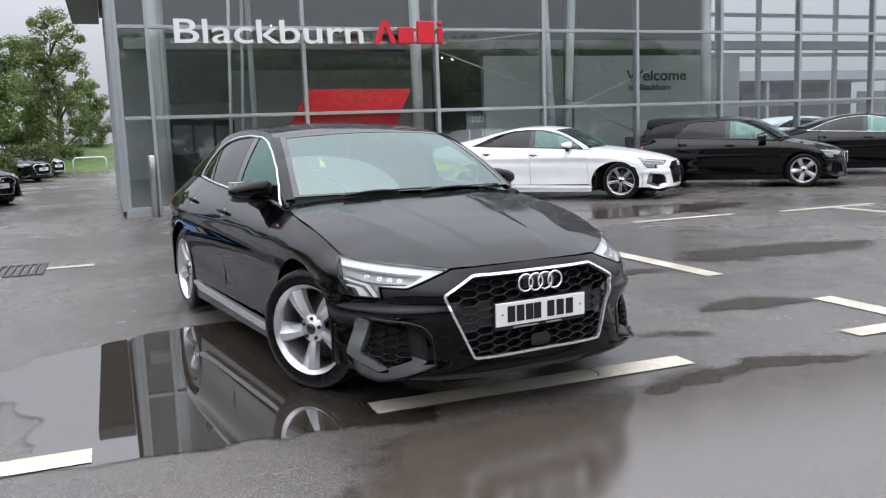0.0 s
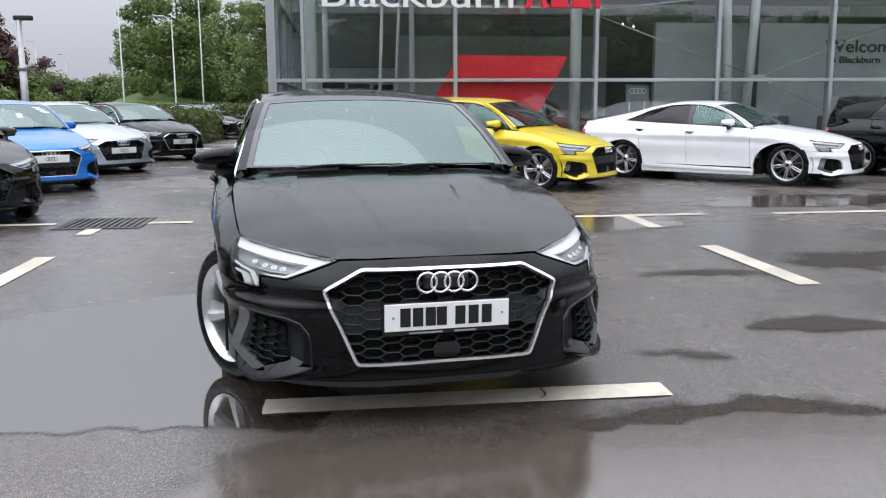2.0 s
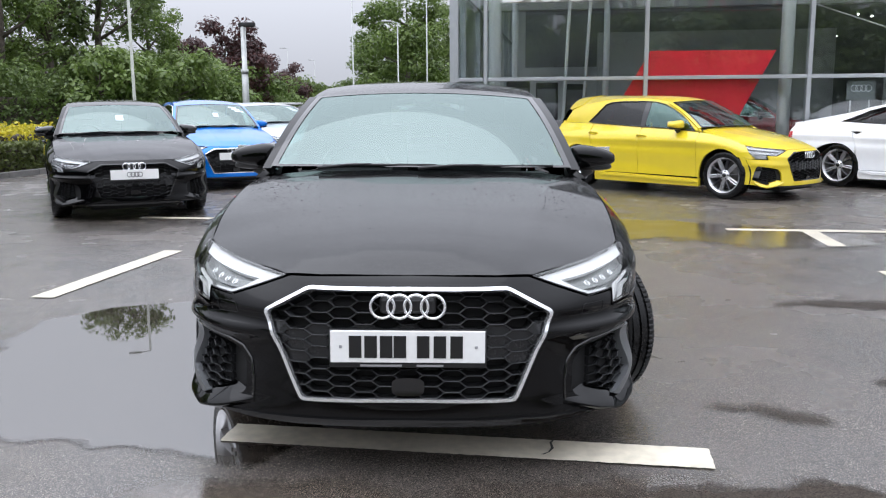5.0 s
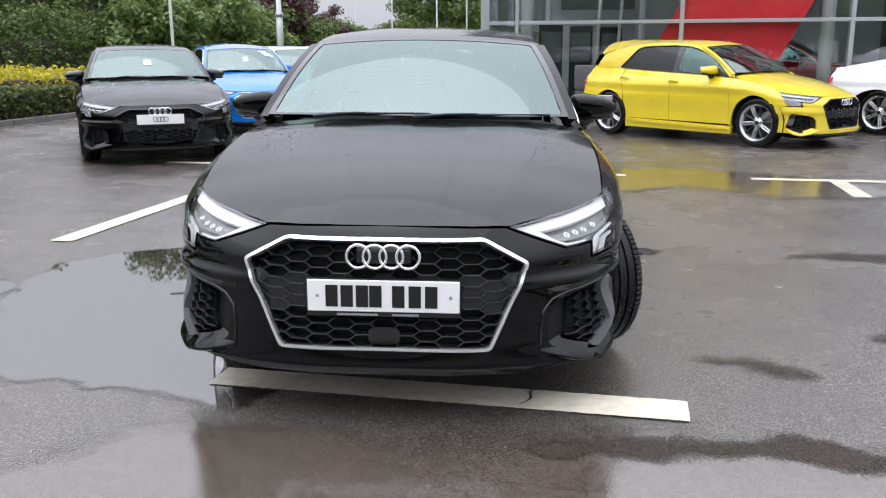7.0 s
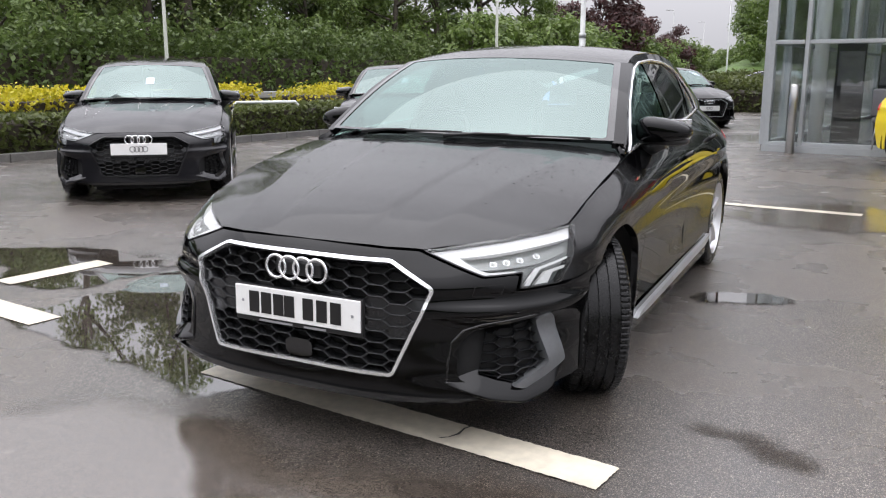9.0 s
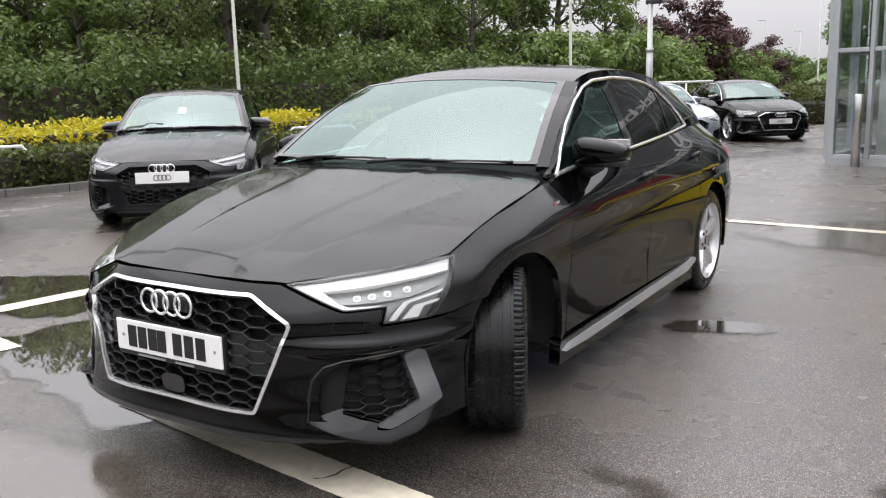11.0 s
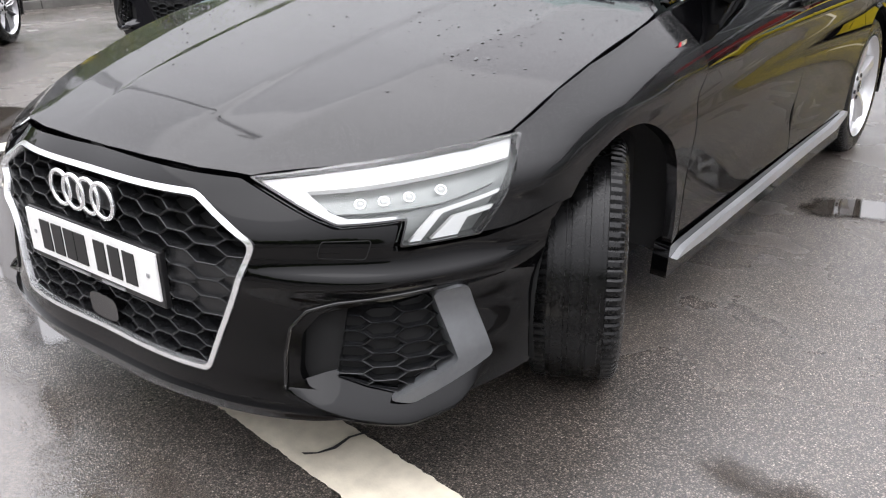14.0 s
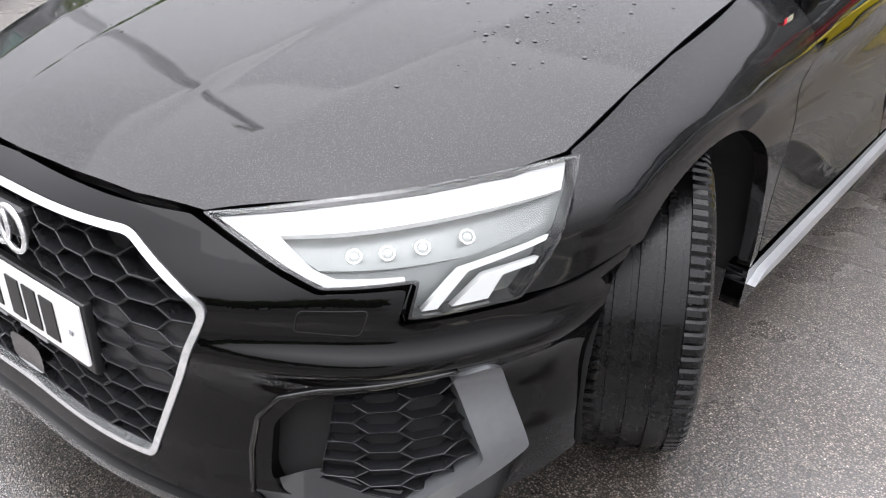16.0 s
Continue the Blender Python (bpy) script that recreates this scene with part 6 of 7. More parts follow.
            sk.panel("handle_recess", smooth_loop([(y - 0.06, z), (y, z + 0.028), (y + 0.06, z), (y, z - 0.032)], 4), side, body if upright else GLOSS_TRIM, offset=0.0015, depth=0, mirror=sgn < 0, step=0.04)
        if fine:
            P, N = sk.points(side, [(1.195, 0.829), (1.242, 0.832)], 0.003, False)
            a, b = (Vector(p * np.array([sgn, 1, 1])) for p in P)
            bd = bpy.data.objects.new("wing_badge", None)
            scene.collection.objects.link(bd)
            bd.parent = top
            n_ = N[0] * np.array([sgn, 1, 1])
            for f0, f1, mt in ((0.0, 0.26, SIGN_RED), (0.30, 1.0, CHROME)):
                bm = bmesh.new()
                q0, q1 = a.lerp(b, f0), a.lerp(b, f1)
                up = Vector((0, 0, 0.006))
                off = Vector(tuple(n_ * 0.0025))
                vs = [bm.verts.new(p) for p in (q0 - up, q1 - up, q1 + up, q0 + up, q0 - up + off, q1 - up + off, q1 + up + off, q0 + up + off)]
                for f in ((4, 5, 6, 7), (0, 1, 5, 4), (1, 2, 6, 5), (2, 3, 7, 6), (3, 0, 4, 7)):
                    bm.faces.new([vs[k] for k in f])
                bmesh.ops.recalc_face_normals(bm, faces=bm.faces)
                part("badge_tile", bm, mt, bd, smooth=False)
    for pts in ([(-0.62, 0.006), (-0.3, 0.012), (0.10, 0.016)], [(0.02, 0.002), (0.4, 0.008), (0.86, 0.022)]):
        P, N = sk.points(screen, pts, 0.010, False)
        wp = bpy.data.objects.new("wiper", None)
        scene.collection.objects.link(wp)
        wp.parent = top
        part("blade", tube(bmesh.new(), [tuple(p) for p in P], [0.004, 0.007, 0.004], 8), BLACK_TRIM, wp)
        part("arm", tube(bmesh.new(), [tuple(P[0] + np.array([-0.02, -0.02, -0.01])), tuple(P[0] * 0.5 + P[1] * 0.5 + np.array([0, -0.012, 0.003])), tuple(P[1] + np.array([0, 0, 0.004]))], [0.009, 0.007, 0.005], 8), BLACK_TRIM, wp)
    # --- cabin ---
    warped_box("dashboard", CABIN, (-0.68, 0.68, 1.34, 1.72, 0.60, 0.93), bevel=0.06)
    for x in (-0.36, 0.36):
        bm = boxes((x - 0.25, x + 0.25, 2.05, 2.58, 0.36, 0.55), bevel=0.05)
        bmesh.ops.create_cube(bm, size=1, matrix=pose(x, 2.66, 0.82, -16) @ Matrix.Diagonal((0.46, 0.13, 0.62, 1)))
        bmesh.ops.create_cube(bm, size=1, matrix=pose(x, 2.79, 1.22, -12) @ Matrix.Diagonal((0.25, 0.09, 0.17, 1)))
        P = sk.warp(np.array([tuple(v.co) for v in bm.verts]))
        for v, p in zip(bm.verts, P):
            v.co = tuple(p)
        part("seat", bm, CABIN, top, smooth=False)
    warped_box("rear_bench", CABIN, (-0.62, 0.62, 3.15, 3.3, 0.45, 1.0), bevel=0.04)
    cx, cy, cz = H((-0.36, 1.80, 0.90))
    bm = tube(bmesh.new(), [(0.18 * math.cos(a), 0, 0.18 * math.sin(a)) for a in (2 * math.pi * k / 28 for k in range(29))], 0.017, 8, ends=False)
    box(bm, -0.17, 0.17, -0.02, 0.02, -0.035, 0.03, bevel=0.008)
    part("steering_wheel", bm, CABIN, top, m=pose(cx, cy, cz, -24))
    return top

# ---- planting ----
BARK = material("grey_brown_bark", (0.085, 0.070, 0.055), rough=0.85, vary=0.35, scale=6, bump=0.6, bump_scale=25, distance=0.01)
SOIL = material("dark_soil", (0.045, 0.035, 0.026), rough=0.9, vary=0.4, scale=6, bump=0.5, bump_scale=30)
KERB = material("wet_concrete_kerb", (0.13, 0.125, 0.115), rough=0.45, vary=0.25, scale=3, bump=0.2, bump_scale=90)


def leaf_material(name, colour, second):
    """Foliage whose single leaves differ a little."""
    m = bpy.data.materials.new(name)
    m.use_nodes = True
    nd, lk = m.node_tree.nodes, m.node_tree.links
    b = nd["Principled BSDF"]
    geo, ramp, tc, nz, mix = nd.new("ShaderNodeNewGeometry"), nd.new("ShaderNodeValToRGB"), nd.new("ShaderNodeTexCoord"), nd.new("ShaderNodeTexNoise"), nd.new("ShaderNodeMath")
    nz.inputs["Scale"].default_value = 0.7
    lk.new(tc.outputs["Object"], nz.inputs["Vector"])
    mix.operation, mix.inputs[1].default_value = "MULTIPLY_ADD", 0.45
    half = nd.new("ShaderNodeMath")
    half.operation, half.inputs[1].default_value = "MULTIPLY", 0.62
    lk.new(nz.outputs[0], half.inputs[0])
    lk.new(geo.outputs["Random Per Island"], mix.inputs[0])
    lk.new(half.outputs[0], mix.inputs[2])
    ramp.color_ramp.elements[0].position, ramp.color_ramp.elements[0].color = 0.15, (*second, 1)
    ramp.color_ramp.elements[1].position, ramp.color_ramp.elements[1].color = 0.85, (*colour, 1)
    lk.new(mix.outputs[0], ramp.inputs[0])
    lk.new(ramp.outputs[0], b.inputs["Base Color"])
    b.inputs["Roughness"].default_value = 0.45
    tr, add = nd.new("ShaderNodeBsdfTranslucent"), nd.new("ShaderNodeMixShader")
    lk.new(ramp.outputs[0], tr.inputs[0])
    add.inputs[0].default_value = 0.4
    lk.new(b.outputs[0], add.inputs[1])
    lk.new(tr.outputs[0], add.inputs[2])
    lk.new(add.outputs[0], nd["Material Output"].inputs[0])
    return m


LEAF = leaf_material("green_leaves", (0.19, 0.265, 0.062), (0.065, 0.105, 0.026))
LEAF_DARK = leaf_material("dark_green_leaves", (0.155, 0.215, 0.058), (0.055, 0.085, 0.026))
LEAF_FRESH = leaf_material("fresh_spring_leaves", (0.23, 0.29, 0.09), (0.08, 0.12, 0.033))
LEAF_COPPER = leaf_material("copper_beech_leaves", (0.095, 0.038, 0.034), (0.032, 0.013, 0.014))
LEAF_YELLOW = leaf_material("yellow_shrub_leaves", (0.66, 0.56, 0.03), (0.30, 0.30, 0.02))
LEAF_HEDGE = leaf_material("clipped_hedge_leaves", (0.125, 0.150, 0.038), (0.040, 0.054, 0.015))


def leaf_cloud(centres, radii, count, size, seed, squash=0.8):
    """Small pointed leaves strewn in clumps; returns verts and faces."""
    rng = np.random.default_rng(seed)
    k = rng.integers(0, len(centres), count)
    C = np.asarray(centres)[k]
    d = rng.normal(size=(count, 3))
    d /= np.linalg.norm(d, axis=1)[:, None]
    r = np.asarray(radii)[k] * rng.uniform(0.25, 1.0, count) ** 0.5
    P = C + d * r[:, None] * np.array([1, 1, squash])
    a = rng.normal(size=(count, 3))
    a /= np.linalg.norm(a, axis=1)[:, None]
    n = d + np.array([0, 0, 0.7]) + rng.normal(size=(count, 3)) * 0.5
    b = np.cross(n, a)
    b /= np.maximum(np.linalg.norm(b, axis=1), 1e-6)[:, None]
    a = np.cross(b, n)
    a /= np.maximum(np.linalg.norm(a, axis=1), 1e-6)[:, None]
    s = size * rng.uniform(0.6, 1.35, count)[:, None]
    V = np.stack([P - a * s, P + b * s * 0.55, P + a * s, P - b * s * 0.55], 1).reshape(-1, 3)
    F = np.arange(count * 4).reshape(-1, 4)
    return V, F


def leaf_mesh(name, V, F, mat):
    me = bpy.data.meshes.new(name)
    me.from_pydata(V.tolist(), [], F.tolist())
    me.materials.append(mat)
    me.update()
    return me


def tree(name, height, spread, seed, mat, label, leaves=7000, leaf=0.13, bare=0.25, m=None, clumps=70, open_crown=0.0):
    """A tree: tapered trunk, forking limbs and a crown of leaf clumps at the limb ends."""
    rnd = random.Random(seed)
    top = empty(name, m or pose(0, 0, 0), label, "tree", "trees round the car park")
    bm = bmesh.new()
    lean = [(rnd.uniform(-0.25, 0.25), rnd.uniform(-0.25, 0.25)) for _ in range(6)]
    trunk = [(lean[k][0] * k * 0.25, lean[k][1] * k * 0.25, height * 0.8 * k / 5 - (0.15 if k == 0 else 0)) for k in range(6)]
    r0 = height * 0.022
    tube(bm, trunk, [r0 * (1.25 - 0.2 * k) if k < 5 else r0 * 0.2 for k in range(6)], 9)
    tips = []
    for k in range(16):
        f = rnd.uniform(bare, 0.92)
        i = min(int(f / 0.8 * 5), 4)
        base = Vector(trunk[i]).lerp(Vector(trunk[i + 1]), 0.5)
        base.z = height * f * 0.8
        a = rnd.uniform(0, 2 * math.pi)
        reach = spread * (1.05 - 0.75 * abs(f - 0.45)) * rnd.uniform(0.6, 1.0)
        mid = base + Vector((math.cos(a) * reach * 0.5, math.sin(a) * reach * 0.5, height * 0.07))
        end = base + Vector((math.cos(a) * reach, math.sin(a) * reach, height * rnd.uniform(0.10, 0.2)))
        tube(bm, [base, mid, end], [r0 * 0.42, r0 * 0.25, r0 * 0.07], 6)
        tips += [end, mid.lerp(end, 0.5)]
        for q in range(2):
            b2 = mid.lerp(end, rnd.uniform(0.2, 0.7))
            e2 = b2 + Vector((rnd.uniform(-1, 1), rnd.uniform(-1, 1), rnd.uniform(0.1, 0.9))) * spread * 0.33
            tube(bm, [b2, e2], [r0 * 0.16, r0 * 0.04], 5)
            tips.append(e2)
    part("trunk", bm, BARK, top)
    centres, radii = [], []
    for k in range(clumps):
        if k < len(tips):
            c = tips[k]
        else:
            f = rnd.uniform(bare * 0.9, 1.0)
            a, rr = rnd.uniform(0, 2 * math.pi), spread * math.sqrt(max(0.08, 1 - ((f - 0.5) / 0.56) ** 2)) * rnd.uniform(0.35, 0.98)
            c = Vector((math.cos(a) * rr, math.sin(a) * rr, height * f * 0.98))
        centres.append(tuple(c))
        radii.append(spread * rnd.uniform(0.16, 0.34) * (1 - open_crown * 0.4))
    V, F = leaf_cloud(centres, radii, leaves, leaf, seed)
    mesh_part("crown", leaf_mesh("crown", V, F, mat), mat, top, smooth=False)
    return top


def sown(base, spots, seed):
    rnd = random.Random(seed)
    for x, y, s in spots:
        c = copy_thing(base, pose(x, y, 0, 0, 0, rnd.uniform(0, 360)))
        c.scale = (s * rnd.uniform(0.9, 1.1), s * rnd.uniform(0.9, 1.1), s)


# the wood along the road beyond the hedge
w1 = tree("tree", 11.5, 3.6, 11, LEAF_DARK, "tall dense green woodland tree beyond the hedge", leaves=11000, leaf=0.14, bare=0.04, m=pose(-36, 20, 0), clumps=95)
w2 = tree("tree", 10.5, 3.4, 12, LEAF, "leafy green woodland tree beyond the road", leaves=11000, leaf=0.14, bare=0.05, m=pose(-37, 27, 0), clumps=95)
w3 = tree("tree", 12.5, 3.2, 13, LEAF_FRESH, "thin-leaved spring tree with bare limbs showing", leaves=7000, leaf=0.10, bare=0.2, m=pose(-23.5, 24, 0), clumps=70)
rnd_w = random.Random(5)
spots = {0: [], 1: [], 2: []}
for row, (x0, gap) in enumerate(((-23.5, 3.6), (-27.5, 3.4), (-32.0, 4.0))):
    y = -2.0 + row * 1.5
    while y < 49 - row * 2:
        k = rnd_w.choice((0, 1, 0, 1, 2 if row == 0 else 1))
        spots[k].append((x0 + rnd_w.uniform(-1.2, 1.2) + max(0, y - 30) * 0.06, y + rnd_w.uniform(-1, 1), rnd_w.uniform(0.85, 1.15) * (0.56 if y < 16 else 0.74 if y < 25 else 0.76 if y < 42 else 0.95)))
        y += gap
for k, b in enumerate((w1, w2, w3)):
    sown(b, spots[k], 20 + k)


# the trees close the place on the side behind the walk, and to the east
ring_spots = {0: [], 1: []}
for row in range(2):
    x = -30.0
    while x < 46:
        ring_spots[rnd_w.choice((0, 1))].append((x + rnd_w.uniform(-1, 1), -28 - row * 5 + rnd_w.uniform(-1.5, 1.5), rnd_w.uniform(1.5, 2.1)))
        x += 4.4


def polar(cam_x, cam_y, az, d):
    return cam_x - d * math.sin(radians(az)), cam_y + d * math.cos(radians(az))


# trees down the road, and beside the building
b1 = tree("tree", 4.6, 2.6, 31, LEAF, "rounded green roadside tree", leaves=5200, leaf=0.14, bare=0.12, m=pose(*polar(2.5, 0.76, 28.5, 44), 0), clumps=70)
sown(b1, [(*polar(2.5, 0.76, a, d), s) for a, d, s in ((25.8, 46, 1.0), (23.4, 52, 1.0), (30.5, 42, 0.95), (21.5, 66, 1.05), (19.4, 90, 1.1), (18.2, 105, 1.2), (24.5, 60, 1.1), (20.5, 78, 1.0))], 41)
sown(b1, [(x, y, s) for k in (0, 1) for x, y, s in ring_spots[k]], 30)
c1 = tree("tree", 7.6, 3.4, 32, LEAF_COPPER, "dark red copper beech beside the road", leaves=11000, leaf=0.15, bare=0.12, m=pose(*polar(2.5, 0.76, 23.0, 66), 0), clumps=90)
sown(c1, [(*polar(2.5, 0.76, 21.0, 78), 0.95), (*polar(2.5, 0.76, 19.0, 96), 0.8), (*polar(2.5, 0.76, 25.0, 74), 0.9)], 42)
g1 = tree("tree", 9.6, 3.5, 33, LEAF, "big rounded green tree on the verge", leaves=22000, leaf=0.12, bare=0.06, m=pose(*polar(1.22, 0.12, 9.8, 58), 0), clumps=110)
sown(g1, [(*polar(1.22, 0.12, 7.0, 66), 0.95), (*polar(1.22, 0.12, 12.0, 66), 0.75)], 43)
p1 = tree("tree", 8.6, 2.1, 34, LEAF_FRESH, "tall airy spring tree behind the grass bank", leaves=24000, leaf=0.07, bare=0.10, m=pose(*polar(0.12, 0.0, 2.7, 52), 0), clumps=150, open_crown=0.4)
sown(p1, [(*polar(0.12, 0, 0.9, 58), 0.62), (*polar(0.12, 0, 7.4, 64), 0.4)], 44)
far = tree("tree", 9.0, 9.0, 35, LEAF_DARK, "hazy wooded hill far down the road", leaves=9000, leaf=0.5, bare=0.02, m=pose(*polar(2.5, 0.76, 14.6, 260), 0), clumps=110)
sown(far, [(*polar(2.5, 0.76, a, d), s) for a, d, s in ((16.4, 280, 0.8), (18.2, 300, 0.9), (12.6, 270, 1.1), (20.2, 260, 0.9), (10.4, 280, 1.2), (8.0, 280, 1.2))], 45)


def hedge(x0, x1, y0, y1, h, seed, mat, name, label, leaf=0.046, density=900, ragged=0.04, mound=0.0):
    """A clipped hedge: a dark twiggy core under a skin of small leaves."""
    top = empty(name, pose((x0 + x1) / 2, (y0 + y1) / 2, 0), label, "hedge")
    lx, ly = (x1 - x0) / 2, (y1 - y0) / 2
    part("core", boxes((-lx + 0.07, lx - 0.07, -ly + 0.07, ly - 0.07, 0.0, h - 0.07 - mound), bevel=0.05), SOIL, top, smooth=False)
    rng = np.random.default_rng(seed)
    n = int(density * (4 * lx * ly + 2 * h * (2 * ly) + 2 * h * 2 * lx))
    n = min(n, 15000 if h > 1.5 else 20000)
    face = rng.random(n)
    a_top, a_side = 4 * lx * ly, 2 * h * 2 * ly
    tot = a_top + a_side + 2 * h * 2 * lx
    u, v = rng.uniform(-1, 1, n), rng.uniform(-1, 1, n)
    sgn = np.where(rng.random(n) < 0.5, -1, 1)
    is_top, is_side = face < a_top / tot, (face >= a_top / tot) & (face < (a_top + a_side) / tot)
    x = np.where(is_top, u * lx, np.where(is_side, sgn * lx, u * lx))
    y = np.where(is_top, v * ly, np.where(is_side, v * ly, sgn * ly))
    z = np.where(is_top, h, (v * 0 + rng.uniform(0.02, 1, n)) * h)
    wob = np.array([noise.noise((float(a) * 0.9, float(b) * 0.9, float(c))) for a, b, c in zip(x + seed, y, z)])
    P = np.stack([x, y, z * (1 + (wob * mound if mound else wob * ragged * 2))], 1) + rng.normal(size=(n, 3)) * ragged * 0.6
    P[:, 2] = np.maximum(P[:, 2], 0.01)
    V, F = leaf_cloud(P, np.full(n, 0.01), n, leaf, seed)
    mesh_part("leaves", leaf_mesh("leaves", V, F, mat), mat, top, smooth=False)
    return top


for k in range(5):
    hedge(-9.15, -8.15, 3.5 + k * 4.3, 7.75 + k * 4.3, 0.60, 60 + k, LEAF_HEDGE, "hedge", "low clipped green hedge along the car park kerb")
for k in range(3):
    hedge(-10.9, -9.25, 4.0 + k * 3.4, 7.3 + k * 3.4, 0.86, 70 + k, LEAF_YELLOW, "shrub", "yellow-leaved shrubs behind the clipped hedge", leaf=0.045, density=620, ragged=0.09)
hedge(-10.9, -9.25, 16.0, 20.5, 0.8, 77, LEAF_YELLOW, "shrub", "yellow and green shrubs behind the hedge", leaf=0.045, density=420, ragged=0.12)
for k, (x, y, w, d, h) in enumerate(((-5.2, 33, 4.0, 5.0, 0.95), (-5.4, 46.5, 6.0, 5.0, 1.0), (-6.6, 27.5, 3.0, 5.0, 0.8), (-5.2, 42, 6.0, 6.0, 1.15), (-9.5, 31, 4.0, 8.0, 1.0))):
    hedge(x - w / 2, x + w / 2, y - d / 2, y + d / 2, h, 80 + k, LEAF_HEDGE, "shrub", "rounded mound of green shrubs at the road edge", leaf=0.07, density=330, ragged=0.15, mound=0.25)

for k in range(6):
    hedge(-21.6, -19.6, -3.0 + k * 10.0, 6.9 + k * 10.0, 2.3, 90 + k, LEAF_DARK, "undergrowth", "dense dark undergrowth at the foot of the wood", leaf=0.10, density=330, ragged=0.30, mound=0.45)

kerb = empty("kerb", pose(0, 0, 0), "wet concrete kerb before the hedge", "kerb", kind="structure")
for k in range(26):
    y = 3.4 + k * 0.92
    part("kerb_stone", boxes((-8.12, -7.98, y + 0.004, y + 0.914, -0.05, 0.11), bevel=0.012), KERB, kerb, smooth=False)
tagged(part("planting_bed", boxes((-14, -8.121, 3.4, 27.3, -0.05, 0.05)), SOIL, smooth=False), "bare dark soil of the planting bed", "soil", kind="structure")

GRASS = material("wet_grass", (0.085, 0.145, 0.030), rough=0.7, vary=0.45, scale=1.2, bump=0.8, bump_scale=40, distance=0.03)


def bank():
    """A grassy bank beyond the far end of the car park."""
    bm = bmesh.new()
    n, mth = 28, 10
    grid = []
    for i in range(n + 1):
        row = []
        for j in range(mth + 1):
            x = -17 + 26 * i / n
            t = j / mth
            y = 43.5 + 16 * t + 1.5 * math.sin(i * 0.4)
            z = -0.05 + 2.6 * (t * t * (3 - 2 * t)) * (0.75 + 0.25 * math.sin(i * 0.23 + 1)) * min(1, i / 6)
            row.append(bm.verts.new((x, y, z + 0.05 * noise.noise((x, y, 0)))))
        grid.append(row)
    for a, b in zip(grid, grid[1:]):
        for j in range(mth):
            bm.faces.new((a[j], b[j], b[j + 1], a[j + 1]))
    tagged(part("grass_bank", bm, GRASS), "sloping green grass bank beyond the parked cars", "grass", kind="structure")


bank()
tagged(part("verge", boxes((-60, -14.02, -10, 90, -0.05, 0.03)), GRASS, smooth=False), "rough grass verge under the wood", "grass", kind="structure")

# ---- posts, rails ----
CREAM = material("cream_post_paint", (0.36, 0.37, 0.33), rough=0.5, vary=0.15, scale=3)
WHITE_RAIL = material("white_rail_paint", (0.66, 0.67, 0.64), rough=0.45, vary=0.1, scale=5)


def lamp_post(x, y, h, r=0.07, mat=None):
    top = empty("lamp_post", pose(x, y, 0, 0, 0, 20), "tall slim grey street lamp post by the road", "lamp post", "street lamps along the road")
    part("pole", tube(bmesh.new(), [(0, 0, 0), (0, 0, h * 0.12), (0, 0, h * 0.125), (0, 0, h)], [r, r, r * 0.7, r * 0.5], 10), mat or GALV, top)
    part("arm", tube(bmesh.new(), [(0, 0, h), (0, 0, h + 0.05), (-0.35, 0, h + 0.12)], r * 0.4, 8), GALV, top)
    part("lantern", boxes((-0.85, -0.32, -0.09, 0.09, h + 0.08, h + 0.17), bevel=0.03), GALV, top, smooth=False)


lamp_post(-14.66, 32.5, 8.5, 0.09, CREAM)
lamp_post(-15.7, 16.8, 8.5, 0.075, CREAM)
# unseen thick post, added so its reflection draws a dark bar on the bonnet
lamp_post(-9.2, 6.35, 13.5, 0.26, SIGN_SIDE)
for az, d, h in ((31.0, 52, 8), (22.6, 79, 8), (18.9, 101, 8), (17.2, 125, 8), (14.65, 52, 8), (9.8, 54, 8)):
    lamp_post(*polar(2.5, 0.76, az, d), h, 0.07)
lamp_post(*polar(0.12, 0.0, 8.6, 46), 5.6, 0.06)

pole = empty("camera_pole", pose(-6.4, 23.3, 0, 0, 0, 0), "thick grey steel pole carrying a security camera", "pole")
part("shaft", tube(bmesh.new(), [(0, 0, 0), (0, 0, 2.3), (0, 0, 2.31), (0, 0, 3.45)], [0.09, 0.09, 0.07, 0.07], 14), GALV, pole)
part("collar", tube(bmesh.new(), [(0, 0, 2.2), (0, 0, 2.32)], 0.10, 14), GALV, pole)
part("head", boxes((-0.12, 0.34, -0.07, 0.07, 3.44, 3.56), bevel=0.03), SIGN_BACK, pole, smooth=False)

for x0, y0, x1, y1 in ((-8.9, 13.0, -8.3, 14.2), (-8.9, 6.4, -8.35, 7.6)):
    hp = empty("hoop_rail", pose(0, 0, 0), "low white tubular hoop rail behind the hedge", "rail")
    part("tube", tube(bmesh.new(), [(x0, y0, 0), (x0, y0, 0.6), (x0 + 0.05 * (x1 - x0), y0 + 0.06, 0.68), (x1 - 0.05 * (x1 - x0), y1 - 0.06, 0.68), (x1, y1, 0.6), (x1, y1, 0)], 0.03, 8), WHITE_RAIL, hp)
for x0, y0, x1, y1 in ((-1.35, 40.6, 0.0, 40.9), (0.55, 41.0, 1.9, 41.2)):
    hp = empty("hoop_rail", pose(0, 0, 0), "low white tubular hoop rail before the grass bank", "rail")
    part("tube", tube(bmesh.new(), [(x0, y0, 0), (x0, y0, 0.65), (x0 + 0.12, y0, 0.75), (x1 - 0.12, y1, 0.75), (x1, y1, 0.65), (x1, y1, 0)], 0.035, 8), WHITE_RAIL, hp)

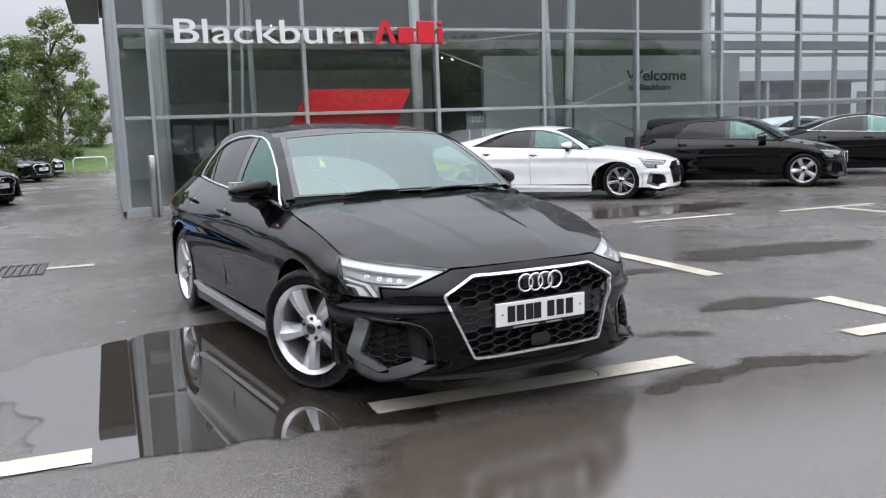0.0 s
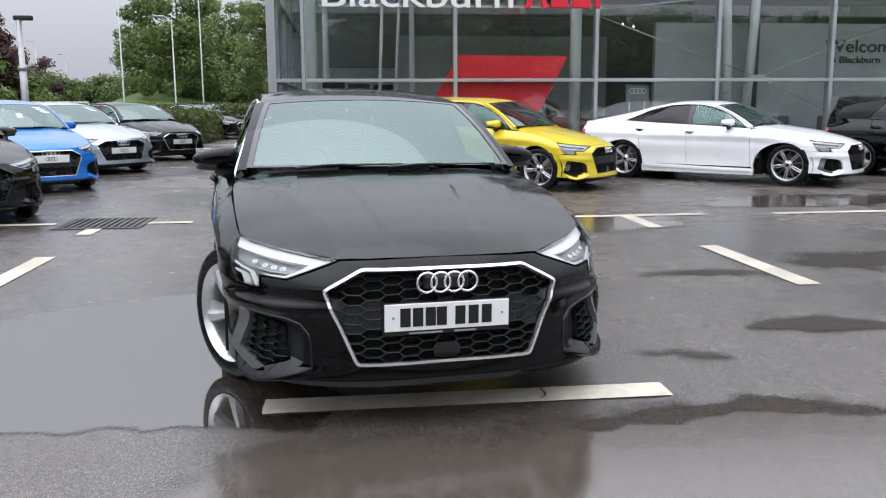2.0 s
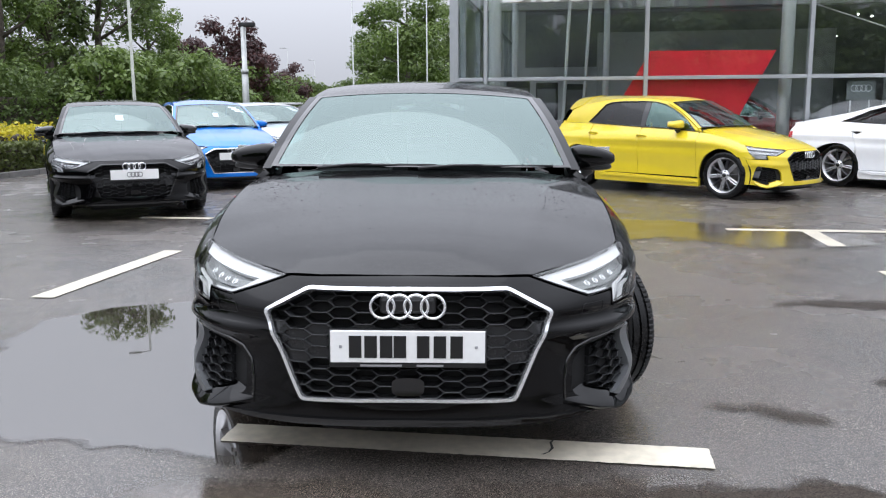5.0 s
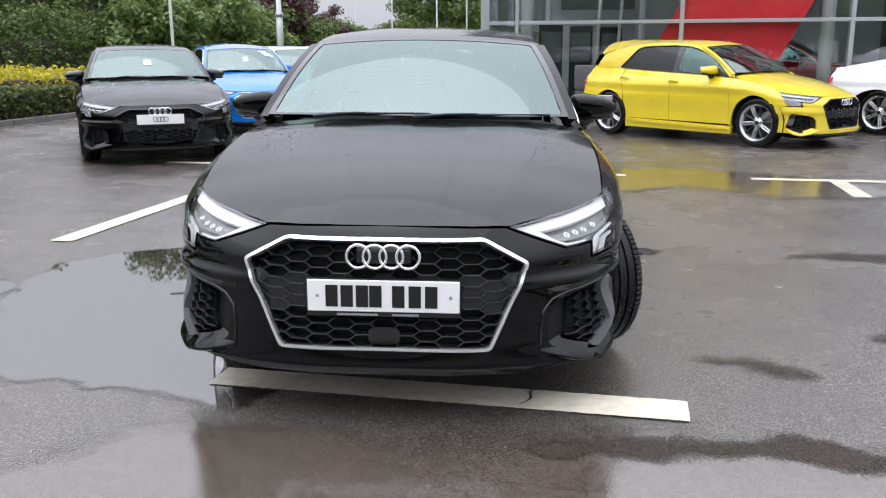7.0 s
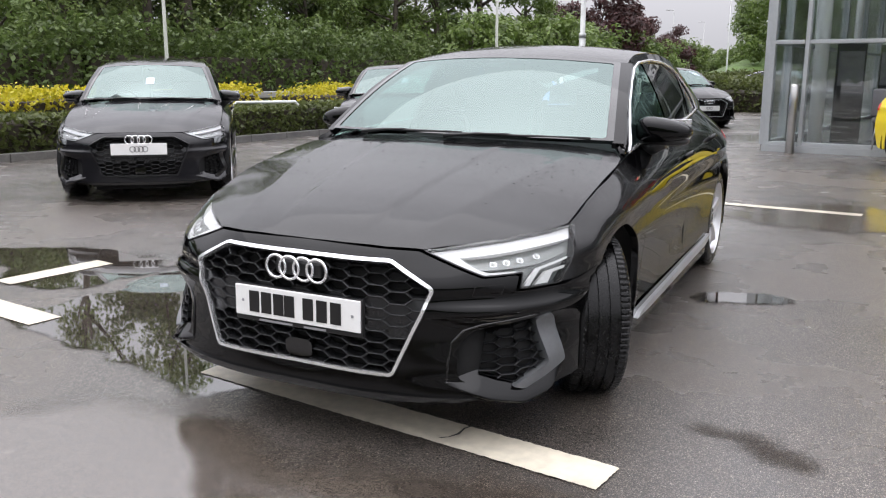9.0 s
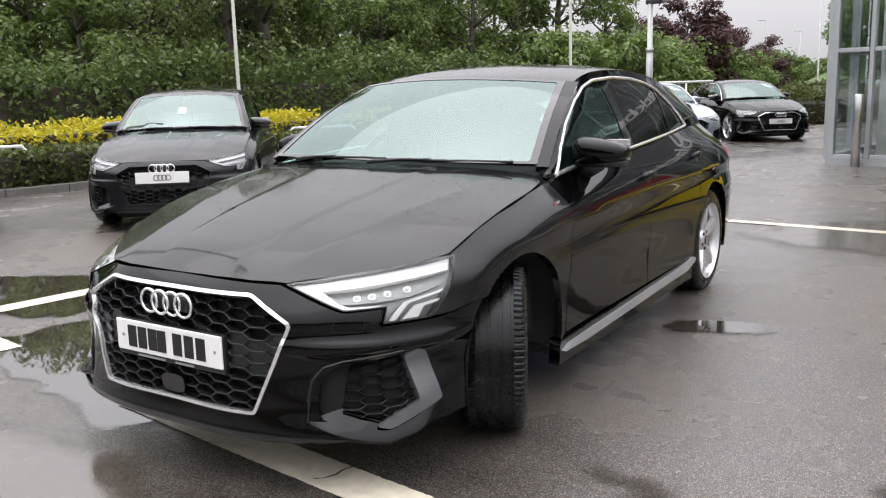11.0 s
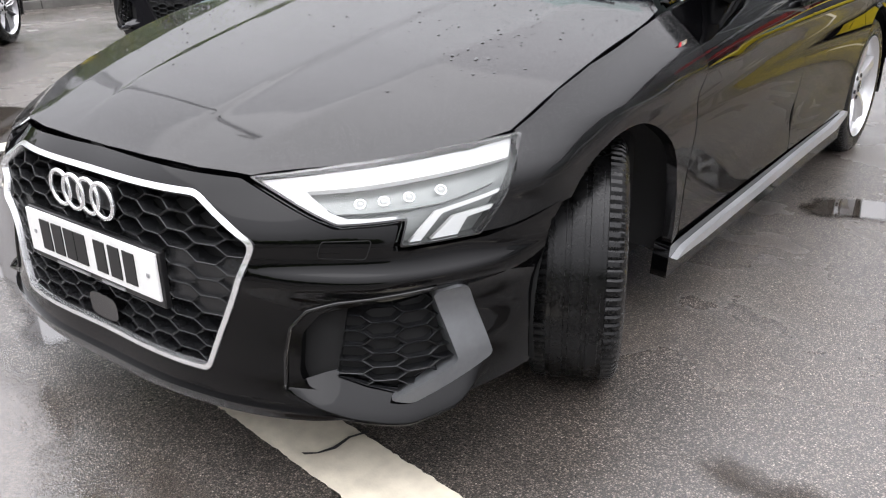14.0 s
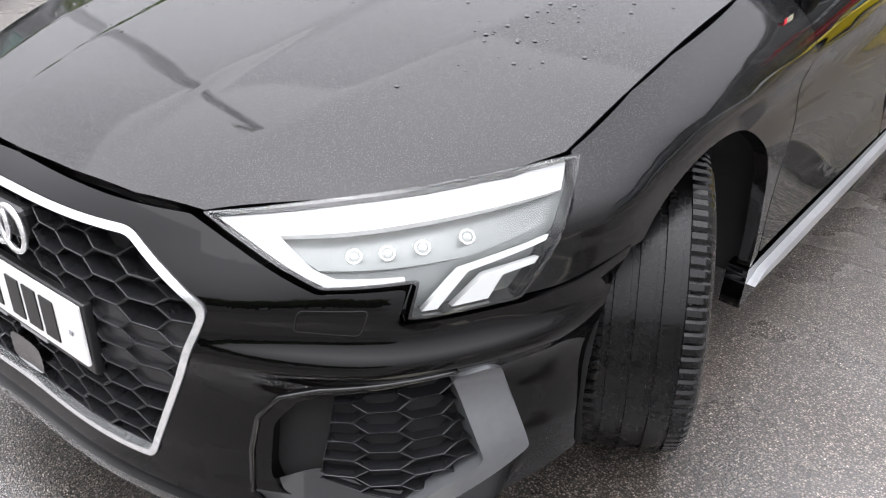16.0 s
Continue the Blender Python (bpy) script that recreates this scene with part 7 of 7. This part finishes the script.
gate = empty("barrier_frame", pose(0, 0, 0), "white tubular barrier frame behind the parked cars", "barrier")
for z in (1.40, 1.0, 0.45):
    part("rail", tube(bmesh.new(), [(-7.3, 24.2, z), (-5.3, 24.9, z)], 0.035, 8), WHITE_RAIL, gate)
for f in (0.0, 0.33, 0.66, 1.0):
    part("post", tube(bmesh.new(), [(-7.3 + 2 * f, 24.2 + 0.7 * f, 0), (-7.3 + 2 * f, 24.2 + 0.7 * f, 1.38)], 0.03, 8), WHITE_RAIL, gate)

barrier = empty("crash_barrier", pose(0, 0, 0), "galvanised roadside crash barrier behind the hedge", "barrier")
part("beam", boxes((-13.03, -12.97, 2.0, 46.0, 0.60, 0.76), bevel=0.015), GALV, barrier, smooth=False)
for k in range(19):
    y = 2.6 + k * 2.4
    part("post", boxes((-13.13, -13.035, y - 0.04, y + 0.04, 0.04, 0.70)), GALV, barrier, smooth=False)

# ---- the cars ----
BLACK_BODY = paint("black_car_paint", (0.0012, 0.0012, 0.0014), rough=0.3)
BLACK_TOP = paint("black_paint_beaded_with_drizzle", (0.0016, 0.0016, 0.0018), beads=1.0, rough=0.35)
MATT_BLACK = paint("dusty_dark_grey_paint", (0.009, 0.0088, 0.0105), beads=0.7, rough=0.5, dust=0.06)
YELLOW = paint("yellow_car_paint", (0.70, 0.545, 0.022), rough=0.3)
WHITE = paint("white_car_paint", (0.88, 0.89, 0.90), rough=0.3)
BLUE = paint("bright_blue_car_paint", (0.005, 0.16, 0.62), flake=0.3, rough=0.3)
SILVER = paint("silver_blue_car_paint", (0.42, 0.47, 0.53), flake=0.7, rough=0.3)

car("car", pose(1.976, 3.543, 0, 0, 0.6, 8.4), "black five-door hatchback with lit headlamps, beaded with rain on wet tarmac", BLACK_BODY, BLACK_TOP, step=0.026, steer=28, lit=True, fine=True,
           plate="bars", blade_mat=GREY_TRIM, sill_mat=SILVER_SILL, mirror_mat=BLACK_BODY)

SMALL = make_warp([(0, 0), (0.83, 0.775), (1.3, 1.20), (2.3, 2.17), (3.47, 3.338), (4.3, 4.0)], kx=0.957, kz=0.99, cabin=[(0, 1.03), (1.6, 1.05), (2.6, 1.06), (3.1, 1.11), (3.5, 1.19), (3.8, 1.30), (4.1, 1.42), (4.3, 1.42)])
SALOON = make_warp([(0, 0), (0.83, 0.85), (1.3, 1.42), (2.3, 2.5), (3.47, 3.67), (4.3, 4.72)], kx=1.016, kz=0.99, cabin=[(0, 1), (2.4, 1), (2.8, 0.93), (3.2, 0.75), (3.6, 0.42), (3.85, 0.12), (4.2, 0.08)])
FASTBACK = make_warp([(0, 0), (0.83, 0.85), (1.3, 1.44), (2.3, 2.5), (3.47, 3.675), (4.3, 4.72)], kx=1.02, kz=0.985, cabin=[(0, 0.94), (2.2, 0.94), (2.7, 0.90), (3.2, 0.72), (3.7, 0.42), (4.1, 0.16), (4.3, 0.1)])
LARGE = make_warp([(0, 0), (0.83, 0.88), (1.3, 1.48), (2.3, 2.6), (3.47, 3.80), (4.3, 4.9)], kx=1.04, kz=1.0, cabin=[(0, 1), (2.4, 1), (2.8, 0.93), (3.2, 0.75), (3.6, 0.42), (3.85, 0.12), (4.2, 0.08)])


def by_hub(x, y, turn, axle, lateral):
    """The pose of a car whose front right hub stands at x, y."""
    p = pose(0, 0, 0, 0, 0, turn) @ Vector((-lateral, axle, 0))
    return pose(x - p.x, y - p.y, 0, 0, 0, turn)


ROW = "cars parked aslant before the showroom"
car("car", by_hub(4.51, 12.84, 49.5, 0.775, 0.85), "bright yellow small hatchback parked aslant before the showroom", YELLOW, YELLOW, ROW, warp=SMALL, axles=(0.775, 3.338), R=0.325, style="multi", chrome_windows=False,
    frame_mat=GLOSS_TRIM, mesh_mat=BLACK_TRIM, blade_mat=GLOSS_TRIM, kx=0.957, upright=True, mirror_mat=YELLOW, lamp_bowl=LAMP_BOWL, plate="none", z_plate=0.44, z_emblem=0.60)
car("car", by_hub(8.525, 12.90, 44, 0.85, 0.90), "white fastback saloon parked aslant before the showroom", WHITE, WHITE, ROW, warp=FASTBACK, axles=(0.85, 3.675), R=0.335, style="multi", chrome_windows=False,
    frame_mat=GLOSS_TRIM, blade_mat=GREY_TRIM, kx=1.02, mirror_mat=WHITE, plate="none")
car("car", by_hub(12.6, 12.80, 45, 0.775, 0.85), "black small hatchback parked beside a white car", BLACK_BODY, BLACK_BODY, ROW, warp=SMALL, axles=(0.775, 3.338), R=0.325, style="blade", chrome_windows=False, kx=0.957, upright=True, z_plate=0.5, z_emblem=0.61)
car("car", by_hub(17.3, 13.3, 45, 0.88, 0.92), "black saloon with chrome window trim parked aslant", BLACK_BODY, BLACK_BODY, ROW, warp=LARGE, axles=(0.88, 3.80), R=0.34, style="multi", kx=1.04)
ROW2 = "cars parked aslant along the hedge"
car("car", pose(-3.1, 6.62, 0, 0, 0, 47), "dusty dark grey small hatchback parked aslant by the hedge", MATT_BLACK, MATT_BLACK, ROW2, warp=SMALL, axles=(0.775, 3.338), R=0.318, style="multi", chrome_windows=False,
    frame_mat=BLACK_TRIM, kx=0.957, step=0.035, z_plate=0.525, z_emblem=0.615, tag=True, streaks=True)
car("car", pose(-2.44, 9.88, 0, 0, 0, 34), "black saloon with dusty bonnet parked aslant by the hedge", BLACK_BODY, MATT_BLACK, ROW2, warp=SALOON, axles=(0.85, 3.67), R=0.33, style="multi", chrome_windows=False,
    frame_mat=GLOSS_TRIM, kx=1.016, step=0.035, z_plate=0.525, z_emblem=0.615, lamp_bowl=LAMP_DARK, tag=True, streaks=True)
car("car", pose(-2.75, 13.6, 0, 0, 0, 36), "bright blue small crossover parked aslant by the hedge", BLUE, BLUE, ROW2, warp=SMALL, axles=(0.775, 3.338), R=0.335, style="multi", kx=0.957, lamp_bowl=LAMP_DARK, z_plate=0.525, z_emblem=0.615, mirror_mat=BLUE, tag=True, sticker=True)
car("car", pose(-2.62, 17.4, 0, 0, 0, 45), "silver blue saloon parked aslant in a row", SILVER, SILVER, ROW2, warp=LARGE, axles=(0.88, 3.80), R=0.34, style="multi", kx=1.04, lamp_bowl=LAMP_DARK, mirror_mat=SILVER, sticker=True)
car("car", pose(-2.22, 21.4, 0, 0, 0, 45), "black hatchback with a chrome grille frame parked in a row", BLACK_BODY, BLACK_BODY, ROW2, axles=(0.83, 3.47), R=0.33, style="multi", step=0.06, sticker=True)
car("car", pose(-3.1, 2.95, 0, 0, 0, 50), "black hatchback parked aslant at the end of the row", BLACK_BODY, BLACK_BODY, ROW2, warp=SMALL, axles=(0.775, 3.338), R=0.325, style="multi", chrome_windows=False, kx=0.957, step=0.06)
car("car", pose(-2.2, 35.4, 0, 0, 0, 58), "black saloon parked far off before a grass bank", BLACK_BODY, BLACK_BODY, warp=LARGE, axles=(0.88, 3.80), R=0.34, style="multi", kx=1.04, step=0.07)
car("car", pose(-1.9, 39.8, 0, 0, 0, 58), "dark silver car parked far off before a grass bank", SILVER, SILVER, warp=SALOON, axles=(0.85, 3.67), R=0.33, style="multi", kx=1.016, step=0.08)
INDOORS = "cars shown inside the showroom"
DARK_RED = paint("dark_red_car_paint", (0.20, 0.008, 0.012), flake=0.3, rough=0.3)
car("car", pose(7.75, 18.6, 0.11, 0, 0, 84), "dark red hatchback on the showroom floor", DARK_RED, DARK_RED, INDOORS, axles=(0.83, 3.47), R=0.33, style="multi", step=0.08)
car("car", pose(20.5, 21.0, 0, 0, 0, 66), "black saloon parked beyond the showroom glass", BLACK_BODY, BLACK_BODY, "", warp=SALOON, axles=(0.85, 3.67), R=0.33, style="multi", kx=1.016, step=0.09)
car("car", pose(25.2, 22.6, 0, 0, 0, 66), "silver hatchback parked beyond the showroom glass", SILVER, SILVER, "", axles=(0.83, 3.47), R=0.33, style="multi", step=0.09)


# ---- rain water lying on the tarmac ----
def spline_outline(points, steps=10, wobble=0.02, seed=1):
    """A closed smooth outline through points, with a ragged edge."""
    rnd = random.Random(seed)
    n, out = len(points), []
    for i in range(n):
        p0, p1, p2, p3 = (Vector((*points[(i + k) % n], 0)) for k in (-1, 0, 1, 2))
        for k in range(steps):
            t = k / steps
            p = 0.5 * ((2 * p1) + (p2 - p0) * t + (2 * p0 - 5 * p1 + 4 * p2 - p3) * t * t + (3 * p1 - p0 - 3 * p2 + p3) * t ** 3)
            w = noise.noise(p * 5 + Vector((seed * 7.3, 0, 0))) * wobble * 1.6 + noise.noise(p * 21) * wobble + rnd.uniform(-1, 1) * wobble * 0.25
            out.append((p.x + w, p.y + w * 0.8))
    return out


def puddle(points, mat, label, margin=0.22, step=0.05, seed=1, z=0.004, soft=1.0):
    """A sheet of water; its depth falls to nothing past the outline."""
    line = spline_outline(points, wobble=0.03, seed=seed)
    P = np.array(line)
    xs = np.arange(P[:, 0].min() - margin, P[:, 0].max() + margin + step, step)
    ys = np.arange(P[:, 1].min() - margin, P[:, 1].max() + margin + step, step)
    gx, gy = np.meshgrid(xs, ys)
    fx, fy = gx.ravel(), gy.ravel()
    d = near(fx, fy, line) * np.where(inside(fx, fy, line), 1, -1)
    n = len(xs)
    F = [(r * n + c, r * n + c + 1, (r + 1) * n + c + 1, (r + 1) * n + c) for r in range(len(ys) - 1) for c in range(n - 1)
         if max(d[r * n + c], d[r * n + c + 1], d[(r + 1) * n + c], d[(r + 1) * n + c + 1]) > -margin]
    used = sorted({v for f in F for v in f})
    at = {v: k for k, v in enumerate(used)}
    me = pydata("puddle", [(fx[v], fy[v], z) for v in used], [tuple(at[v] for v in f) for f in F])
    depth = me.attributes.new("depth", "FLOAT", "POINT")
    depth.data.foreach_set("value", np.clip(d[used] * soft, -0.5, 0.5).astype(np.float32))
    ob = mesh_part("puddle", me, mat, smooth=False)
    return tagged(ob, label, "water", kind="structure")


STANDING = "shallow rain puddle mirroring the sky on tarmac"
SOAKED = "dark soaked patch of tarmac with no standing water"
THIN = "thin ragged film of rain water on tarmac"
POOLS = [
    ([(-0.33, 3.72), (0.2, 3.66), (0.62, 3.66), (0.95, 3.62), (1.25, 3.54), (1.45, 3.55), (1.5, 4.1), (1.25, 4.9), (1.15, 5.9), (0.9, 6.2), (0.27, 6.1), (-0.45, 5.62), (-0.6, 5.1), (-0.3, 4.3)], WATER, 1.6),
    ([(-2.1, 4.55), (-1.6, 4.4), (-0.95, 4.12), (-0.62, 4.2), (-0.5, 4.7), (-0.75, 5.05), (-1.2, 5.1), (-1.7, 4.95)], WATER, 1.2),
    ([(0.75, 2.4), (1.05, 3.2), (1.6, 3.42), (2.2, 3.42), (2.6, 3.52), (3.0, 3.60), (3.35, 3.62), (3.8, 3.52), (4.3, 3.36), (4.9, 3.2), (5.2, 2.6), (4.4, 2.1), (3.2, 1.95), (1.7, 2.0)], FILM, 0.75),
    ([(2.5, 3.44), (2.66, 3.50), (2.89, 3.54), (3.22, 3.63), (3.48, 3.63), (3.71, 3.52), (4.0, 3.44), (3.67, 3.42), (3.42, 3.50), (3.04, 3.48), (2.73, 3.40)], SOAK, 1.7),
    ([(3.10, 4.36), (3.2, 4.42), (3.31, 4.45), (3.42, 4.38), (3.52, 4.28), (3.36, 4.24), (3.22, 4.30)], DAMP, 1.7),
    ([(2.5, 6.2), (2.58, 6.10), (2.8, 6.18), (2.98, 6.34), (2.85, 6.42), (2.66, 6.38)], WATER, 1.2),
    ([(3.85, 6.36), (4.4, 6.33), (4.9, 6.3), (4.6, 6.48), (4.1, 6.52)], DAMP, 1.8),
    ([(5.3, 6.55), (5.9, 6.4), (6.9, 6.4), (7.6, 6.7), (7.0, 7.0), (6.2, 7.1), (5.5, 7.1)], DAMP, 0.8),
    ([(3.9, 4.8), (4.4, 4.65), (4.8, 4.7), (4.5, 5.0), (4.1, 4.95)], DAMP, 2.0),
    ([(1.8, 9.2), (2.6, 8.8), (3.4, 9.1), (4.2, 8.7), (5.2, 9.0), (5.0, 9.7), (3.6, 10.4), (2.2, 10.2)], FILM, 0.6),
    ([(6.2, 10.6), (7.4, 10.3), (8.8, 10.5), (9.6, 11.0), (8.2, 11.6), (6.8, 11.4)], FILM, 0.6),
]
for k, (points, mat, soft) in enumerate(POOLS):
    puddle(points, mat, STANDING if mat is WATER else THIN if mat is FILM else SOAKED, seed=k + 3, soft=soft, z=0.0030 + 0.0003 * k)
